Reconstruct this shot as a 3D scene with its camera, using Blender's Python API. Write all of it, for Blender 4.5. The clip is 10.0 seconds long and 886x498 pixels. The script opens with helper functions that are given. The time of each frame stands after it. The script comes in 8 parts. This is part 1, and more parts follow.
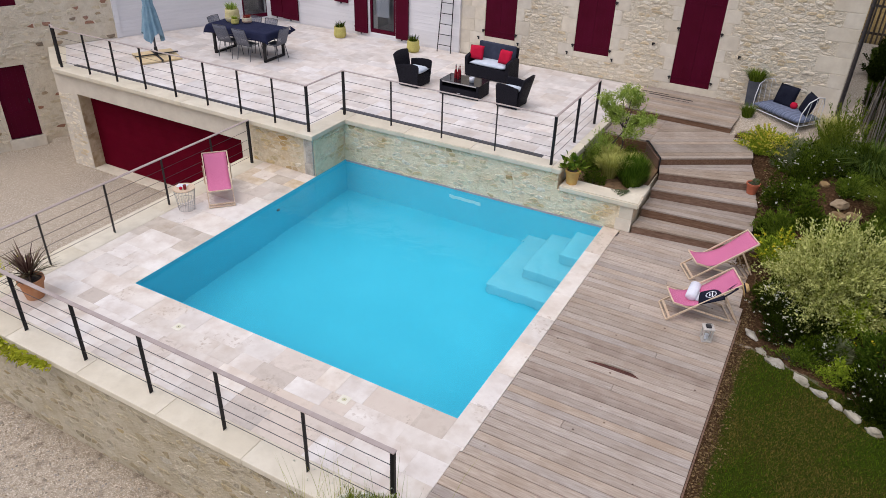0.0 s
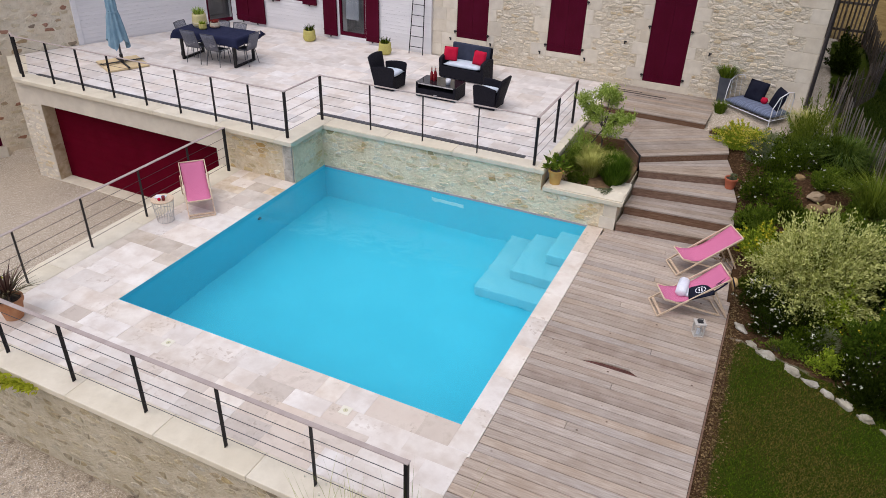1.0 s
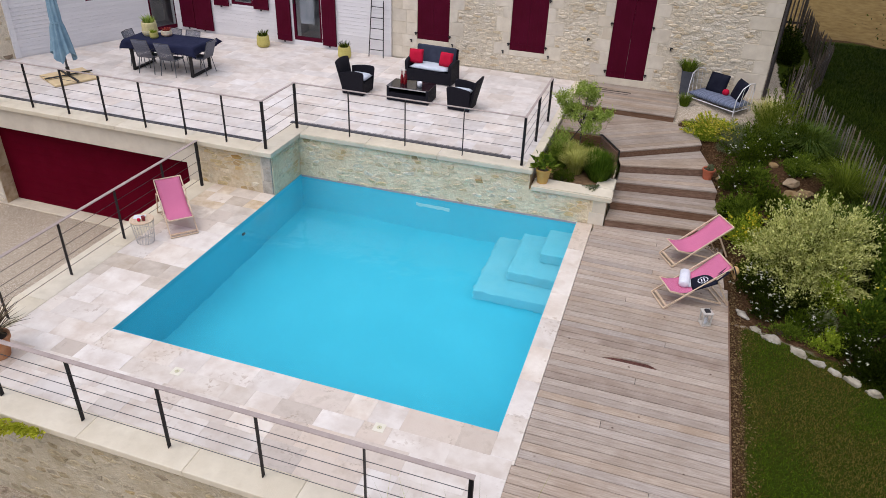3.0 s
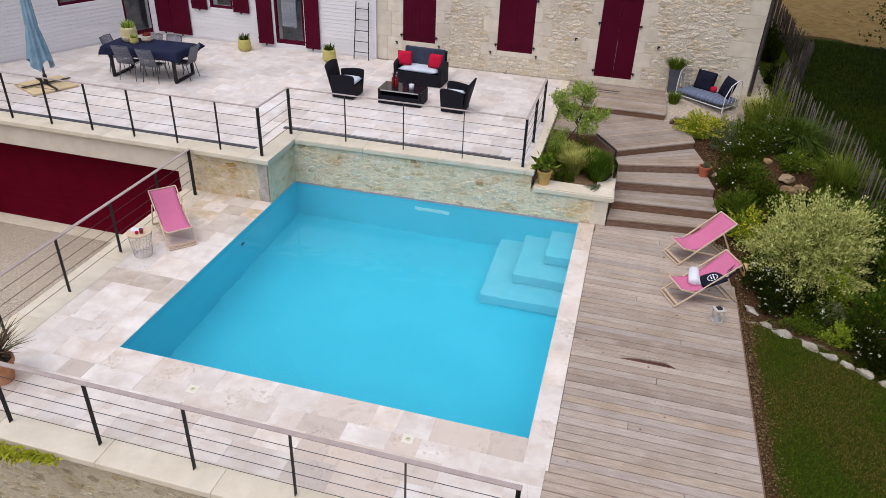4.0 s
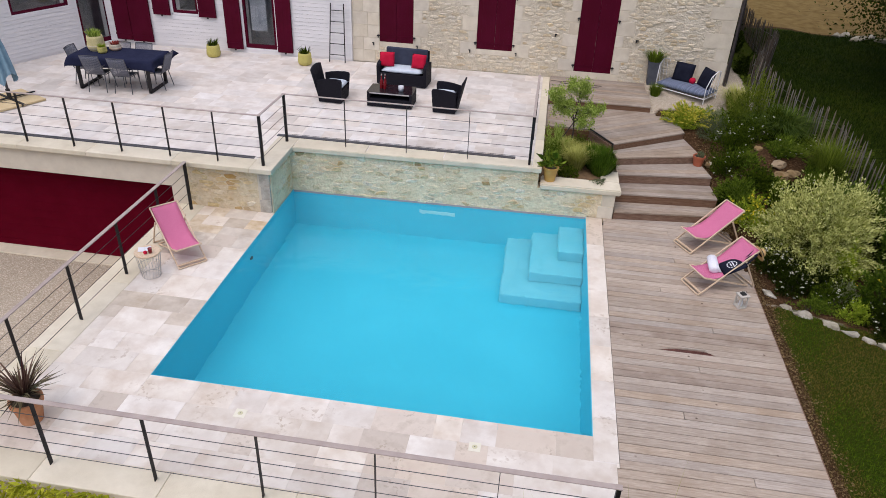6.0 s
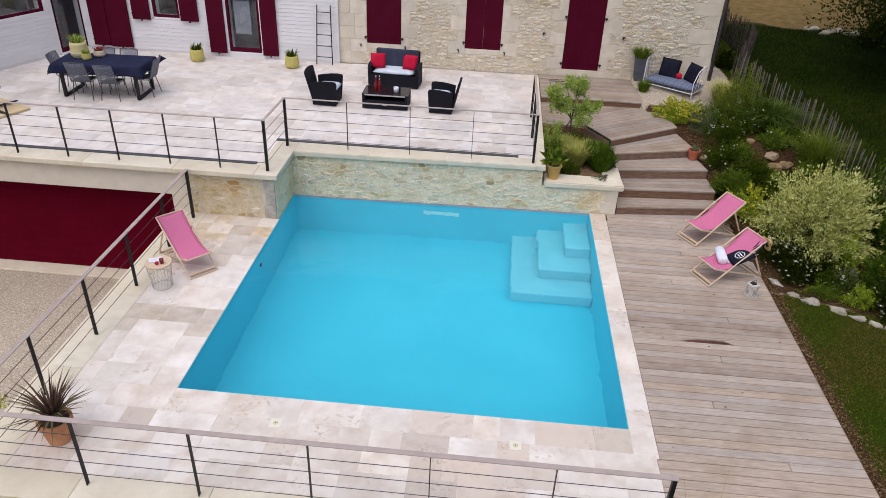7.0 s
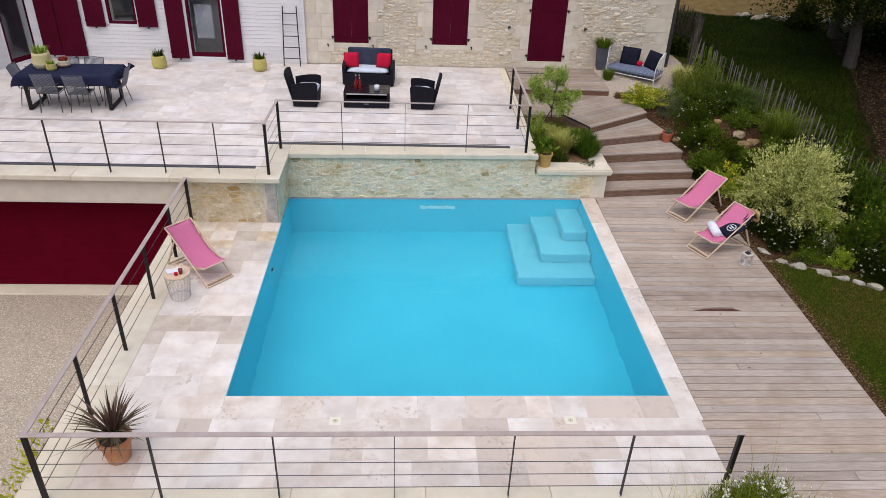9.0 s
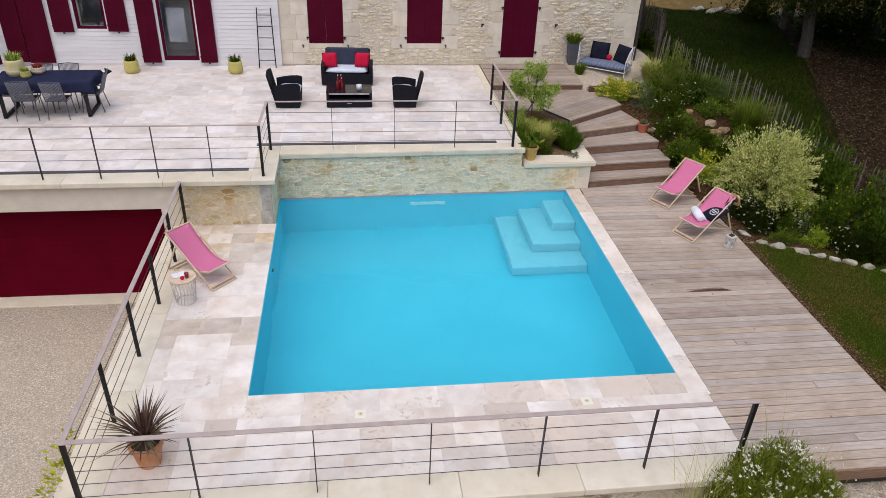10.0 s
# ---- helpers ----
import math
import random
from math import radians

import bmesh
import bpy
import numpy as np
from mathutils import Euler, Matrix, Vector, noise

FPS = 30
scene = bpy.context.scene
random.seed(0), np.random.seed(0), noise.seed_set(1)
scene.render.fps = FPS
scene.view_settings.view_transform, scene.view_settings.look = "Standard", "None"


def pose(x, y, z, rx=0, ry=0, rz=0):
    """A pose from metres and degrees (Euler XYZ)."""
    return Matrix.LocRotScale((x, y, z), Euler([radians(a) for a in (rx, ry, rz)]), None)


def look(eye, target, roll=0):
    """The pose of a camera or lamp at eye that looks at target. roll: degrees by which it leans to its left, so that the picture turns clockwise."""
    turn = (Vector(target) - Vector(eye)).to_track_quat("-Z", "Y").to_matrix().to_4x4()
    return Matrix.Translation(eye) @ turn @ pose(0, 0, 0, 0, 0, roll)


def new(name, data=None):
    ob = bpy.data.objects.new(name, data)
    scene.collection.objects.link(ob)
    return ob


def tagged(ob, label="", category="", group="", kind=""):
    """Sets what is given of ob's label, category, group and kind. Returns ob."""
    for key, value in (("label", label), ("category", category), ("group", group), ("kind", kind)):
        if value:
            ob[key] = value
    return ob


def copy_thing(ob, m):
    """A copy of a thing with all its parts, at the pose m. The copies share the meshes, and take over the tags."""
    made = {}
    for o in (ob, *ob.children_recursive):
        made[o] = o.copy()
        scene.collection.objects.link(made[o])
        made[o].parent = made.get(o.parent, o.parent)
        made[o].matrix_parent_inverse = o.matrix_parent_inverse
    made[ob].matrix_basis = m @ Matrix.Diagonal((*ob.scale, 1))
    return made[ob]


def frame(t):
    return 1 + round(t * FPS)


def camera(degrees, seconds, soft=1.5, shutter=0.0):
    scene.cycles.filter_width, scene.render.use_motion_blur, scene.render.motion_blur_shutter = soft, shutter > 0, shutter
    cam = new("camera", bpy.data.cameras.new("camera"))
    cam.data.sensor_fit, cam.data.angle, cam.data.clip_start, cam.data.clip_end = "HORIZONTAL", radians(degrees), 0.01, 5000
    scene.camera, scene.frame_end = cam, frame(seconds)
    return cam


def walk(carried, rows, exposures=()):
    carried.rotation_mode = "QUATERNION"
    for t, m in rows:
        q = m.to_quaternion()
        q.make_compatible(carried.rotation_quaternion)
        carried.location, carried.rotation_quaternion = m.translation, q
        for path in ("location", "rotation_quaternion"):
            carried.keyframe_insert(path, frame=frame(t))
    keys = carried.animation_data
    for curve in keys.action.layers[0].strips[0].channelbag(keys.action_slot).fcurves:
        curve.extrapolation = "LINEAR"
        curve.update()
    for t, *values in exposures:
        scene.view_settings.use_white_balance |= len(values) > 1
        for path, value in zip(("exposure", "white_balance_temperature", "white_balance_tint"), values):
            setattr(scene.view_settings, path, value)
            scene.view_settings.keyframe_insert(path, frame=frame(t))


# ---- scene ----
cam = camera(63.7, 10.0, soft=0.78)
PATH = [
    (0, (8.987, -6.139, 6.721), (8.184, -4.631, 5.683), 2.0),
    (0.5, (8.787, -6.198, 6.741), (8.028, -4.667, 5.702), 1.9),
    (1, (8.521, -6.278, 6.753), (7.814, -4.722, 5.716), 2.0),
    (1.5, (8.236, -6.356, 6.76), (7.577, -4.778, 5.723), 2.1),
    (2, (7.928, -6.433, 6.761), (7.317, -4.835, 5.725), 2.2),
    (2.5, (7.611, -6.527, 6.749), (7.047, -4.911, 5.714), 2.2),
    (4, (6.457, -6.676, 6.743), (6.041, -5.015, 5.71), 2.4),
    (4.5, (6.086, -6.699, 6.748), (5.714, -5.028, 5.715), 2.4),
    (5, (5.691, -6.754, 6.722), (5.367, -5.071, 5.69), 2.5),
    (5.5, (5.321, -6.793, 6.696), (5.043, -5.102, 5.665), 2.5),
    (7, (3.972, -6.942, 6.668), (3.856, -5.23, 5.64), 2.5),
    (7.5, (3.553, -6.988, 6.661), (3.493, -5.272, 5.634), 2.5),
    (8, (3.16, -7.064, 6.654), (3.155, -5.347, 5.628), 2.4),
    (8.5, (2.768, -7.136, 6.644), (2.817, -5.419, 5.619), 2.4),
    (9, (2.366, -7.25, 6.651), (2.472, -5.536, 5.626), 2.4),
    (9.5, (1.965, -7.362, 6.657), (2.135, -5.652, 5.634), 2.4),
    (10, (1.497, -7.435, 6.664), (1.739, -5.733, 5.642), 2.4),
]
walk(cam, [(t, look(eye, target, roll)) for t, eye, target, roll in PATH],
     exposures=[(0.0, 0.115, 5860, 15), (10.0, 0.115, 5860, 15)])

# ---- light: a bright overcast day ----
world = bpy.data.worlds.new("sky")
scene.world = world
world.use_nodes = True
_wn = world.node_tree
_sky = _wn.nodes.new("ShaderNodeTexSky")
_sky.sky_type = "NISHITA"
_sky.sun_disc = False
_sky.sun_elevation = radians(64)
_sky.sun_rotation = radians(205)
_sky.air_density, _sky.dust_density, _sky.ozone_density = 1.0, 5.0, 1.0
_bg = _wn.nodes["Background"]
_bg.inputs["Strength"].default_value = 0.11
_wn.links.new(_sky.outputs["Color"], _bg.inputs["Color"])

_sun = bpy.data.lights.new("sun", "SUN")
_sun.energy, _sun.angle, _sun.color = 1.5, radians(104), (1.0, 0.95, 0.88)
sun = new("sun", _sun)
sun.matrix_world = look((-2, -4, 22), (0, 0, 0))

Z = 0.97          # terrace level
HOUSE_Y = 11.93   # stone facade
YARD = -1.60      # courtyard level
OBL_A = Vector((-9.1, 7.6, 0))          # oblique wall: siding begins here
OBL_U = Vector((0.385, 0.923, 0)).normalized()
OBL_N = Vector((0.923, -0.385, 0)).normalized()


# ---- materials ----
def mat(name, c1, c2=None, scale=6.0, rough=0.7, bump=0.15, bscale=60.0, vary=0.0, island=False,
        metal=0.0, detail=6.0, skew=0, tones=(), stain=None, stain_scale=0.8, stain_amount=0.35, stretch=None, bdist=0.01, spec=0.5, coords="Object", spots=None):
    """Two scales of colour, optional piece-to-piece variation, stains, and fine relief."""
    m = bpy.data.materials.new(name)
    m.use_nodes = True
    t = m.node_tree
    N, L = t.nodes, t.links
    b = N["Principled BSDF"]
    tc = N.new("ShaderNodeNewGeometry") if coords == "World" else N.new("ShaderNodeTexCoord")
    src = tc.outputs["Position"] if coords == "World" else tc.outputs["Object"]
    src0 = src
    if stretch:
        mp = N.new("ShaderNodeMapping")
        mp.inputs["Scale"].default_value = stretch
        L.new(src, mp.inputs["Vector"])
        src = mp.outputs["Vector"]
    rnd = None
    if vary:
        rnd = (N.new("ShaderNodeNewGeometry").outputs["Random Per Island"] if island
               else N.new("ShaderNodeObjectInfo").outputs["Random"])
        off = N.new("ShaderNodeVectorMath")
        off.operation = "MULTIPLY_ADD"
        off.inputs[1].default_value = (1, 1, 1)
        cmb = N.new("ShaderNodeMath")
        cmb.operation = "MULTIPLY"
        cmb.inputs[1].default_value = 37.0
        L.new(rnd, cmb.inputs[0])
        L.new(src, off.inputs[0])
        L.new(cmb.outputs[0], off.inputs[2])
        src = off.outputs[0]
    n1 = N.new("ShaderNodeTexNoise")
    n1.inputs["Scale"].default_value = scale
    n1.inputs["Detail"].default_value = detail
    n1.inputs["Roughness"].default_value = 0.62
    L.new(src, n1.inputs["Vector"])
    ramp = N.new("ShaderNodeValToRGB")
    ramp.color_ramp.elements[0].position, ramp.color_ramp.elements[1].position = 0.33, 0.68
    ramp.color_ramp.elements[0].color = (*c1, 1)
    ramp.color_ramp.elements[1].color = (*(c2 or [min(1, v * 1.25) for v in c1]), 1)
    L.new(n1.outputs["Fac"], ramp.inputs["Fac"])
    col = ramp.outputs["Color"]
    if stain:
        n2 = N.new("ShaderNodeTexNoise")
        n2.inputs["Scale"].default_value = stain_scale
        n2.inputs["Detail"].default_value = 5
        L.new(src0 if stretch else src, n2.inputs["Vector"])
        mr = N.new("ShaderNodeMapRange")
        mr.inputs[1].default_value, mr.inputs[2].default_value = 0.48, 0.72
        mr.inputs[3].default_value, mr.inputs[4].default_value = 0.0, stain_amount
        L.new(n2.outputs["Fac"], mr.inputs[0])
        mx = N.new("ShaderNodeMix")
        mx.data_type = "RGBA"
        mx.inputs["B"].default_value = (*stain, 1)
        L.new(mr.outputs[0], mx.inputs["Factor"])
        L.new(col, mx.inputs["A"])
        col = mx.outputs["Result"]
    if spots:
        sc_, fine_, size_, patch_, dark_ = spots
        v1 = N.new("ShaderNodeTexVoronoi") if fine_ == 0 else N.new("ShaderNodeTexNoise")
        v1.inputs["Scale"].default_value = sc_ if fine_ == 0 else fine_
        L.new(src0, v1.inputs["Vector"])
        r1 = N.new("ShaderNodeMapRange")
        if fine_ == 0:
            r1.inputs[1].default_value, r1.inputs[2].default_value = size_, size_ * 0.4
            L.new(v1.outputs["Distance"], r1.inputs[0])
        else:
            v1.inputs["Detail"].default_value = 4
            r1.inputs[1].default_value, r1.inputs[2].default_value = size_, size_ + 0.08
            L.new(v1.outputs["Fac"], r1.inputs[0])
        v2 = N.new("ShaderNodeTexNoise")
        v2.inputs["Scale"].default_value = sc_ * 0.7
        L.new(src0, v2.inputs["Vector"])
        r2 = N.new("ShaderNodeMapRange")
        r2.inputs[1].default_value, r2.inputs[2].default_value = patch_, patch_ + 0.08
        L.new(v2.outputs["Fac"], r2.inputs[0])
        mm = N.new("ShaderNodeMath")
        mm.operation = "MULTIPLY"
        L.new(r1.outputs[0], mm.inputs[0])
        L.new(r2.outputs[0], mm.inputs[1])
        m3 = N.new("ShaderNodeMix")
        m3.data_type = "RGBA"
        m3.inputs["B"].default_value = (*dark_, 1)
        L.new(mm.outputs[0], m3.inputs["Factor"])
        L.new(col, m3.inputs["A"])
        col = m3.outputs["Result"]
    if tones:
        tn = N.new("ShaderNodeValToRGB")
        tn.color_ramp.interpolation = "CONSTANT"
        while len(tn.color_ramp.elements) < len(tones):
            tn.color_ramp.elements.new(0.5)
        for e_, (p_, c_) in zip(tn.color_ramp.elements, tones):
            e_.position, e_.color = p_, (*c_, 1)
        w0 = N.new("ShaderNodeTexWhiteNoise")
        w0.noise_dimensions = "1D"
        w2 = N.new("ShaderNodeMath")
        w2.operation = "MULTIPLY"
        w2.inputs[1].default_value = 91.7
        L.new(rnd, w2.inputs[0])
        L.new(w2.outputs[0], w0.inputs["W"])
        L.new(w0.outputs["Value"], tn.inputs[0])
        mt = N.new("ShaderNodeMix")
        mt.data_type, mt.blend_type = "RGBA", "MULTIPLY"
        mt.inputs["Factor"].default_value = 1.0
        L.new(col, mt.inputs["A"])
        L.new(tn.outputs[0], mt.inputs["B"])
        col = mt.outputs["Result"]
    if rnd is not None:
        hs = N.new("ShaderNodeHueSaturation")
        mv = N.new("ShaderNodeMapRange")
        mv.inputs[3].default_value, mv.inputs[4].default_value = 1 - vary, 1 + vary
        if skew:
            mv.inputs[3].default_value, mv.inputs[4].default_value = 1.0, 1 - vary
            pw_ = N.new("ShaderNodeMath")
            pw_.operation = "POWER"
            pw_.inputs[1].default_value = skew
            L.new(rnd, pw_.inputs[0])
            L.new(pw_.outputs[0], mv.inputs[0])
        else:
            L.new(rnd, mv.inputs[0])
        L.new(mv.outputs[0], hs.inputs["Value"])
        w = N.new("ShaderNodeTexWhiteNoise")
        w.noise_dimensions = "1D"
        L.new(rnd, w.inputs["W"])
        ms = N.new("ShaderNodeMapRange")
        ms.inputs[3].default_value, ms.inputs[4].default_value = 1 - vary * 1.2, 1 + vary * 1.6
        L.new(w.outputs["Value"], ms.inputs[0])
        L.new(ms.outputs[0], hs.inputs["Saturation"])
        L.new(col, hs.inputs["Color"])
        col = hs.outputs["Color"]
    L.new(col, b.inputs["Base Color"])
    b.inputs["Roughness"].default_value = rough
    b.inputs["Metallic"].default_value = metal
    b.inputs["Specular IOR Level"].default_value = spec
    if bump:
        nb = N.new("ShaderNodeTexNoise")
        nb.inputs["Scale"].default_value = bscale
        nb.inputs["Detail"].default_value = 4
        L.new(src, nb.inputs["Vector"])
        bp = N.new("ShaderNodeBump")
        bp.inputs["Strength"].default_value = bump
        bp.inputs["Distance"].default_value = bdist
        L.new(nb.outputs["Fac"], bp.inputs["Height"])
        L.new(bp.outputs["Normal"], b.inputs["Normal"])
    return m


def leaf_mat(name, c1, c2, rough=0.55):
    """Foliage: leaf-to-leaf variation, and light that passes through."""
    m = bpy.data.materials.new(name)
    m.use_nodes = True
    t = m.node_tree
    N, L = t.nodes, t.links
    b = N["Principled BSDF"]
    g = N.new("ShaderNodeNewGeometry")
    ramp = N.new("ShaderNodeValToRGB")
    ramp.color_ramp.elements[0].color = (*c1, 1)
    ramp.color_ramp.elements[1].color = (*c2, 1)
    L.new(g.outputs["Random Per Island"], ramp.inputs["Fac"])
    L.new(ramp.outputs["Color"], b.inputs["Base Color"])
    b.inputs["Roughness"].default_value = rough
    b.inputs["Specular IOR Level"].default_value = 0.05
    tr = N.new("ShaderNodeBsdfTranslucent")
    L.new(ramp.outputs["Color"], tr.inputs["Color"])
    mx = N.new("ShaderNodeMixShader")
    mx.inputs[0].default_value = 0.25
    L.new(b.outputs[0], mx.inputs[1])
    L.new(tr.outputs[0], mx.inputs[2])
    L.new(mx.outputs[0], N["Material Output"].inputs["Surface"])
    return m


STONE = mat("rubble_stone", (0.70, 0.67, 0.63), (1.0, 1.0, 0.97), 12, 0.92, 0.9, 30, vary=0.06, tones=((0.0, (0.88, 0.785, 0.58)), (0.34, (0.86, 0.755, 0.54)), (0.62, (0.82, 0.685, 0.445)), (0.74, (0.91, 0.83, 0.655)), (0.90, (0.78, 0.645, 0.42)), (0.965, (0.60, 0.44, 0.23))), stretch=(1, 1, 1), stain=(0.74, 0.56, 0.31), stain_scale=1.7, stain_amount=0.8, bdist=0.04, coords="World", detail=9)
CORNER = mat("grey_corner_stone", (0.36, 0.32, 0.26), (0.56, 0.51, 0.43), 9, 0.92, 0.8, 40, vary=0.06, coords="World", bdist=0.03, detail=9)
STONE_J = mat("rubble_stone_joined", (0.70, 0.67, 0.63), (1.0, 1.0, 0.97), 12, 0.92, 0.9, 30, vary=0.06, island=True, tones=((0.0, (0.88, 0.785, 0.58)), (0.34, (0.86, 0.755, 0.54)), (0.62, (0.82, 0.685, 0.445)), (0.74, (0.91, 0.83, 0.655)), (0.90, (0.78, 0.645, 0.42)), (0.965, (0.60, 0.44, 0.23))), stretch=(1, 1, 1), stain=(0.74, 0.56, 0.31), stain_scale=1.7, stain_amount=0.8, bdist=0.04, coords="World", detail=9)
OLD = mat("old_rubble_stone", (0.60, 0.58, 0.55), (1.0, 1.0, 0.97), 12, 0.92, 1.0, 30, vary=0.10, tones=((0.0, (0.62, 0.54, 0.375)), (0.36, (0.57, 0.485, 0.32)), (0.60, (0.53, 0.43, 0.255)), (0.72, (0.66, 0.59, 0.44)), (0.87, (0.47, 0.395, 0.26))), bdist=0.04, coords="World", detail=9)
OLD_J = mat("old_rubble_stone_joined", (0.60, 0.58, 0.55), (1.0, 1.0, 0.97), 12, 0.92, 1.0, 30, vary=0.10, island=True, tones=((0.0, (0.62, 0.54, 0.375)), (0.36, (0.57, 0.485, 0.32)), (0.60, (0.53, 0.43, 0.255)), (0.72, (0.66, 0.59, 0.44)), (0.87, (0.47, 0.395, 0.26))), bdist=0.04, coords="World", detail=9)
OCHRESTONE = mat("ochre_rubble_stone", (0.66, 0.63, 0.58), (1.0, 1.0, 0.97), 12, 0.92, 1.0, 30, vary=0.10, tones=((0.0, (0.78, 0.67, 0.46)), (0.30, (0.72, 0.60, 0.37)), (0.58, (0.63, 0.48, 0.25)), (0.72, (0.82, 0.74, 0.56)), (0.90, (0.60, 0.46, 0.26))), stretch=(1, 1, 1), stain=(0.74, 0.56, 0.31), stain_scale=1.7, stain_amount=0.8, bdist=0.04, coords="World", detail=9)
PALE = mat("pale_rubble_stone", (0.76, 0.735, 0.70), (1.0, 1.0, 0.98), 12, 0.92, 0.8, 30, vary=0.07, tones=((0.0, (0.82, 0.735, 0.575)), (0.40, (0.79, 0.69, 0.515)), (0.66, (0.76, 0.64, 0.44)), (0.80, (0.83, 0.76, 0.62)), (0.95, (0.66, 0.54, 0.365))), bdist=0.04, coords="World", detail=9)
PALE_J = mat("pale_rubble_stone_joined", (0.76, 0.735, 0.70), (1.0, 1.0, 0.98), 12, 0.92, 0.8, 30, vary=0.07, island=True, tones=((0.0, (0.82, 0.735, 0.575)), (0.40, (0.79, 0.69, 0.515)), (0.66, (0.76, 0.64, 0.44)), (0.80, (0.83, 0.76, 0.62)), (0.95, (0.66, 0.54, 0.365))), bdist=0.04, coords="World", detail=9)
WINGSTONE = mat("lime_washed_stone", (0.80, 0.78, 0.74), (1.0, 1.0, 0.98), 12, 0.92, 0.9, 30, vary=0.08, tones=((0.0, (0.74, 0.66, 0.51)), (0.50, (0.68, 0.59, 0.43)), (0.84, (0.44, 0.33, 0.20)), (0.91, (0.40, 0.215, 0.14)), (0.95, (0.30, 0.235, 0.165))), bdist=0.04, coords="World", detail=9)
WINGSTONE_J = mat("lime_washed_stone_joined", (0.80, 0.78, 0.74), (1.0, 1.0, 0.98), 12, 0.92, 0.9, 30, vary=0.08, island=True, tones=((0.0, (0.74, 0.66, 0.51)), (0.50, (0.68, 0.59, 0.43)), (0.84, (0.44, 0.33, 0.20)), (0.91, (0.40, 0.215, 0.14)), (0.95, (0.30, 0.235, 0.165))), bdist=0.04, coords="World", detail=9)
LIMEWASH = mat("pale_lime_pointing", (0.64, 0.56, 0.42), (0.76, 0.68, 0.53), 7, 0.95, 1.0, 22, stain=(0.60, 0.47, 0.30), stain_scale=1.6, stain_amount=0.5, coords="World", bdist=0.04, detail=9)
OLDMORTAR = mat("old_ochre_mortar", (0.50, 0.428, 0.285), (0.61, 0.535, 0.38), 10, 0.95, 1.0, 26, stain=(0.36, 0.29, 0.16), stain_scale=1.8, stain_amount=0.55, coords="World", bdist=0.04, detail=9)
# house mortar: tan, and darkened for the shadows between the stones
HOUSEMORTAR = mat("tan_house_mortar", (0.58, 0.505, 0.365), (0.73, 0.65, 0.505), 12, 0.95, 1.0, 26, stain=(0.74, 0.67, 0.53), stain_scale=1.4, stain_amount=0.9, coords="World", bdist=0.04, detail=9)
OCHREMORTAR = mat("ochre_lime_mortar", (0.60, 0.49, 0.31), (0.74, 0.64, 0.45), 14, 0.95, 1.0, 26, stain=(0.54, 0.40, 0.22), stain_scale=3.0, stain_amount=0.5, coords="World", bdist=0.04, detail=9)
MORTAR = mat("lime_mortar", (0.755, 0.62, 0.405), (0.89, 0.765, 0.54), 10, 0.95, 1.0, 22, stain=(0.64, 0.48, 0.265), stain_scale=1.7, stain_amount=0.6, coords="World", bdist=0.04, detail=9)
RENDER = mat("lime_render", (0.60, 0.53, 0.42), (0.70, 0.63, 0.50), 2.5, 0.92, 0.3, 120, stain=(0.50, 0.44, 0.34), stain_scale=1.2, coords="World")
ASHLAR = mat("dressed_limestone", (0.62, 0.55, 0.43), (0.75, 0.68, 0.54), 3.5, 0.85, 0.25, 80, vary=0.06, stain=(0.56, 0.47, 0.33), stain_scale=1.4, coords="World")
WARMBLOCK = mat("ochre_dressed_stone", (0.50, 0.40, 0.25), (0.69, 0.59, 0.42), 5, 0.88, 0.5, 50, vary=0.10, stain=(0.30, 0.185, 0.08), stain_scale=3.6, stain_amount=0.75, coords="World", detail=9)
CAP = mat("limestone_coping", (0.61, 0.54, 0.395), (0.74, 0.67, 0.51), 3.0, 0.8, 0.2, 90, vary=0.04, stain=(0.52, 0.44, 0.30), stain_scale=1.5, coords="World")
TRAV = mat("travertine", (0.615, 0.555, 0.492), (0.81, 0.758, 0.695), 2.2, 0.62, 0.2, 55, vary=0.17, skew=2.0, stain=(0.55, 0.455, 0.37), stain_scale=3.6, stain_amount=0.5, coords="World", detail=9)
TRAV_J = mat("travertine_joined", (0.615, 0.555, 0.492), (0.81, 0.758, 0.695), 2.2, 0.62, 0.2, 55, vary=0.17, skew=2.0, island=True, stain=(0.55, 0.455, 0.37), stain_scale=3.6, stain_amount=0.5, coords="World", detail=9)
TRAV_WARM = mat("warm_travertine", (0.66, 0.58, 0.485), (0.83, 0.77, 0.675), 2.2, 0.62, 0.2, 55, vary=0.12, skew=2.5, stain=(0.53, 0.41, 0.30), stain_scale=3.6, stain_amount=0.45, coords="World", detail=9, spots=(1.9, 15.0, 0.54, 0.575, (0.575, 0.485, 0.385)))
TRAV_OCHRE = mat("ochre_travertine", (0.50, 0.395, 0.265), (0.72, 0.64, 0.515), 3.5, 0.62, 0.2, 55, vary=0.15, stain=(0.40, 0.285, 0.175), stain_scale=5.0, stain_amount=0.5, coords="World", detail=9)
TRAV_GREY = mat("grey_travertine", (0.50, 0.425, 0.335), (0.66, 0.585, 0.48), 4.0, 0.62, 0.2, 55, vary=0.12, stain=(0.38, 0.29, 0.20), stain_scale=3.0, stain_amount=0.5, coords="World", detail=9)
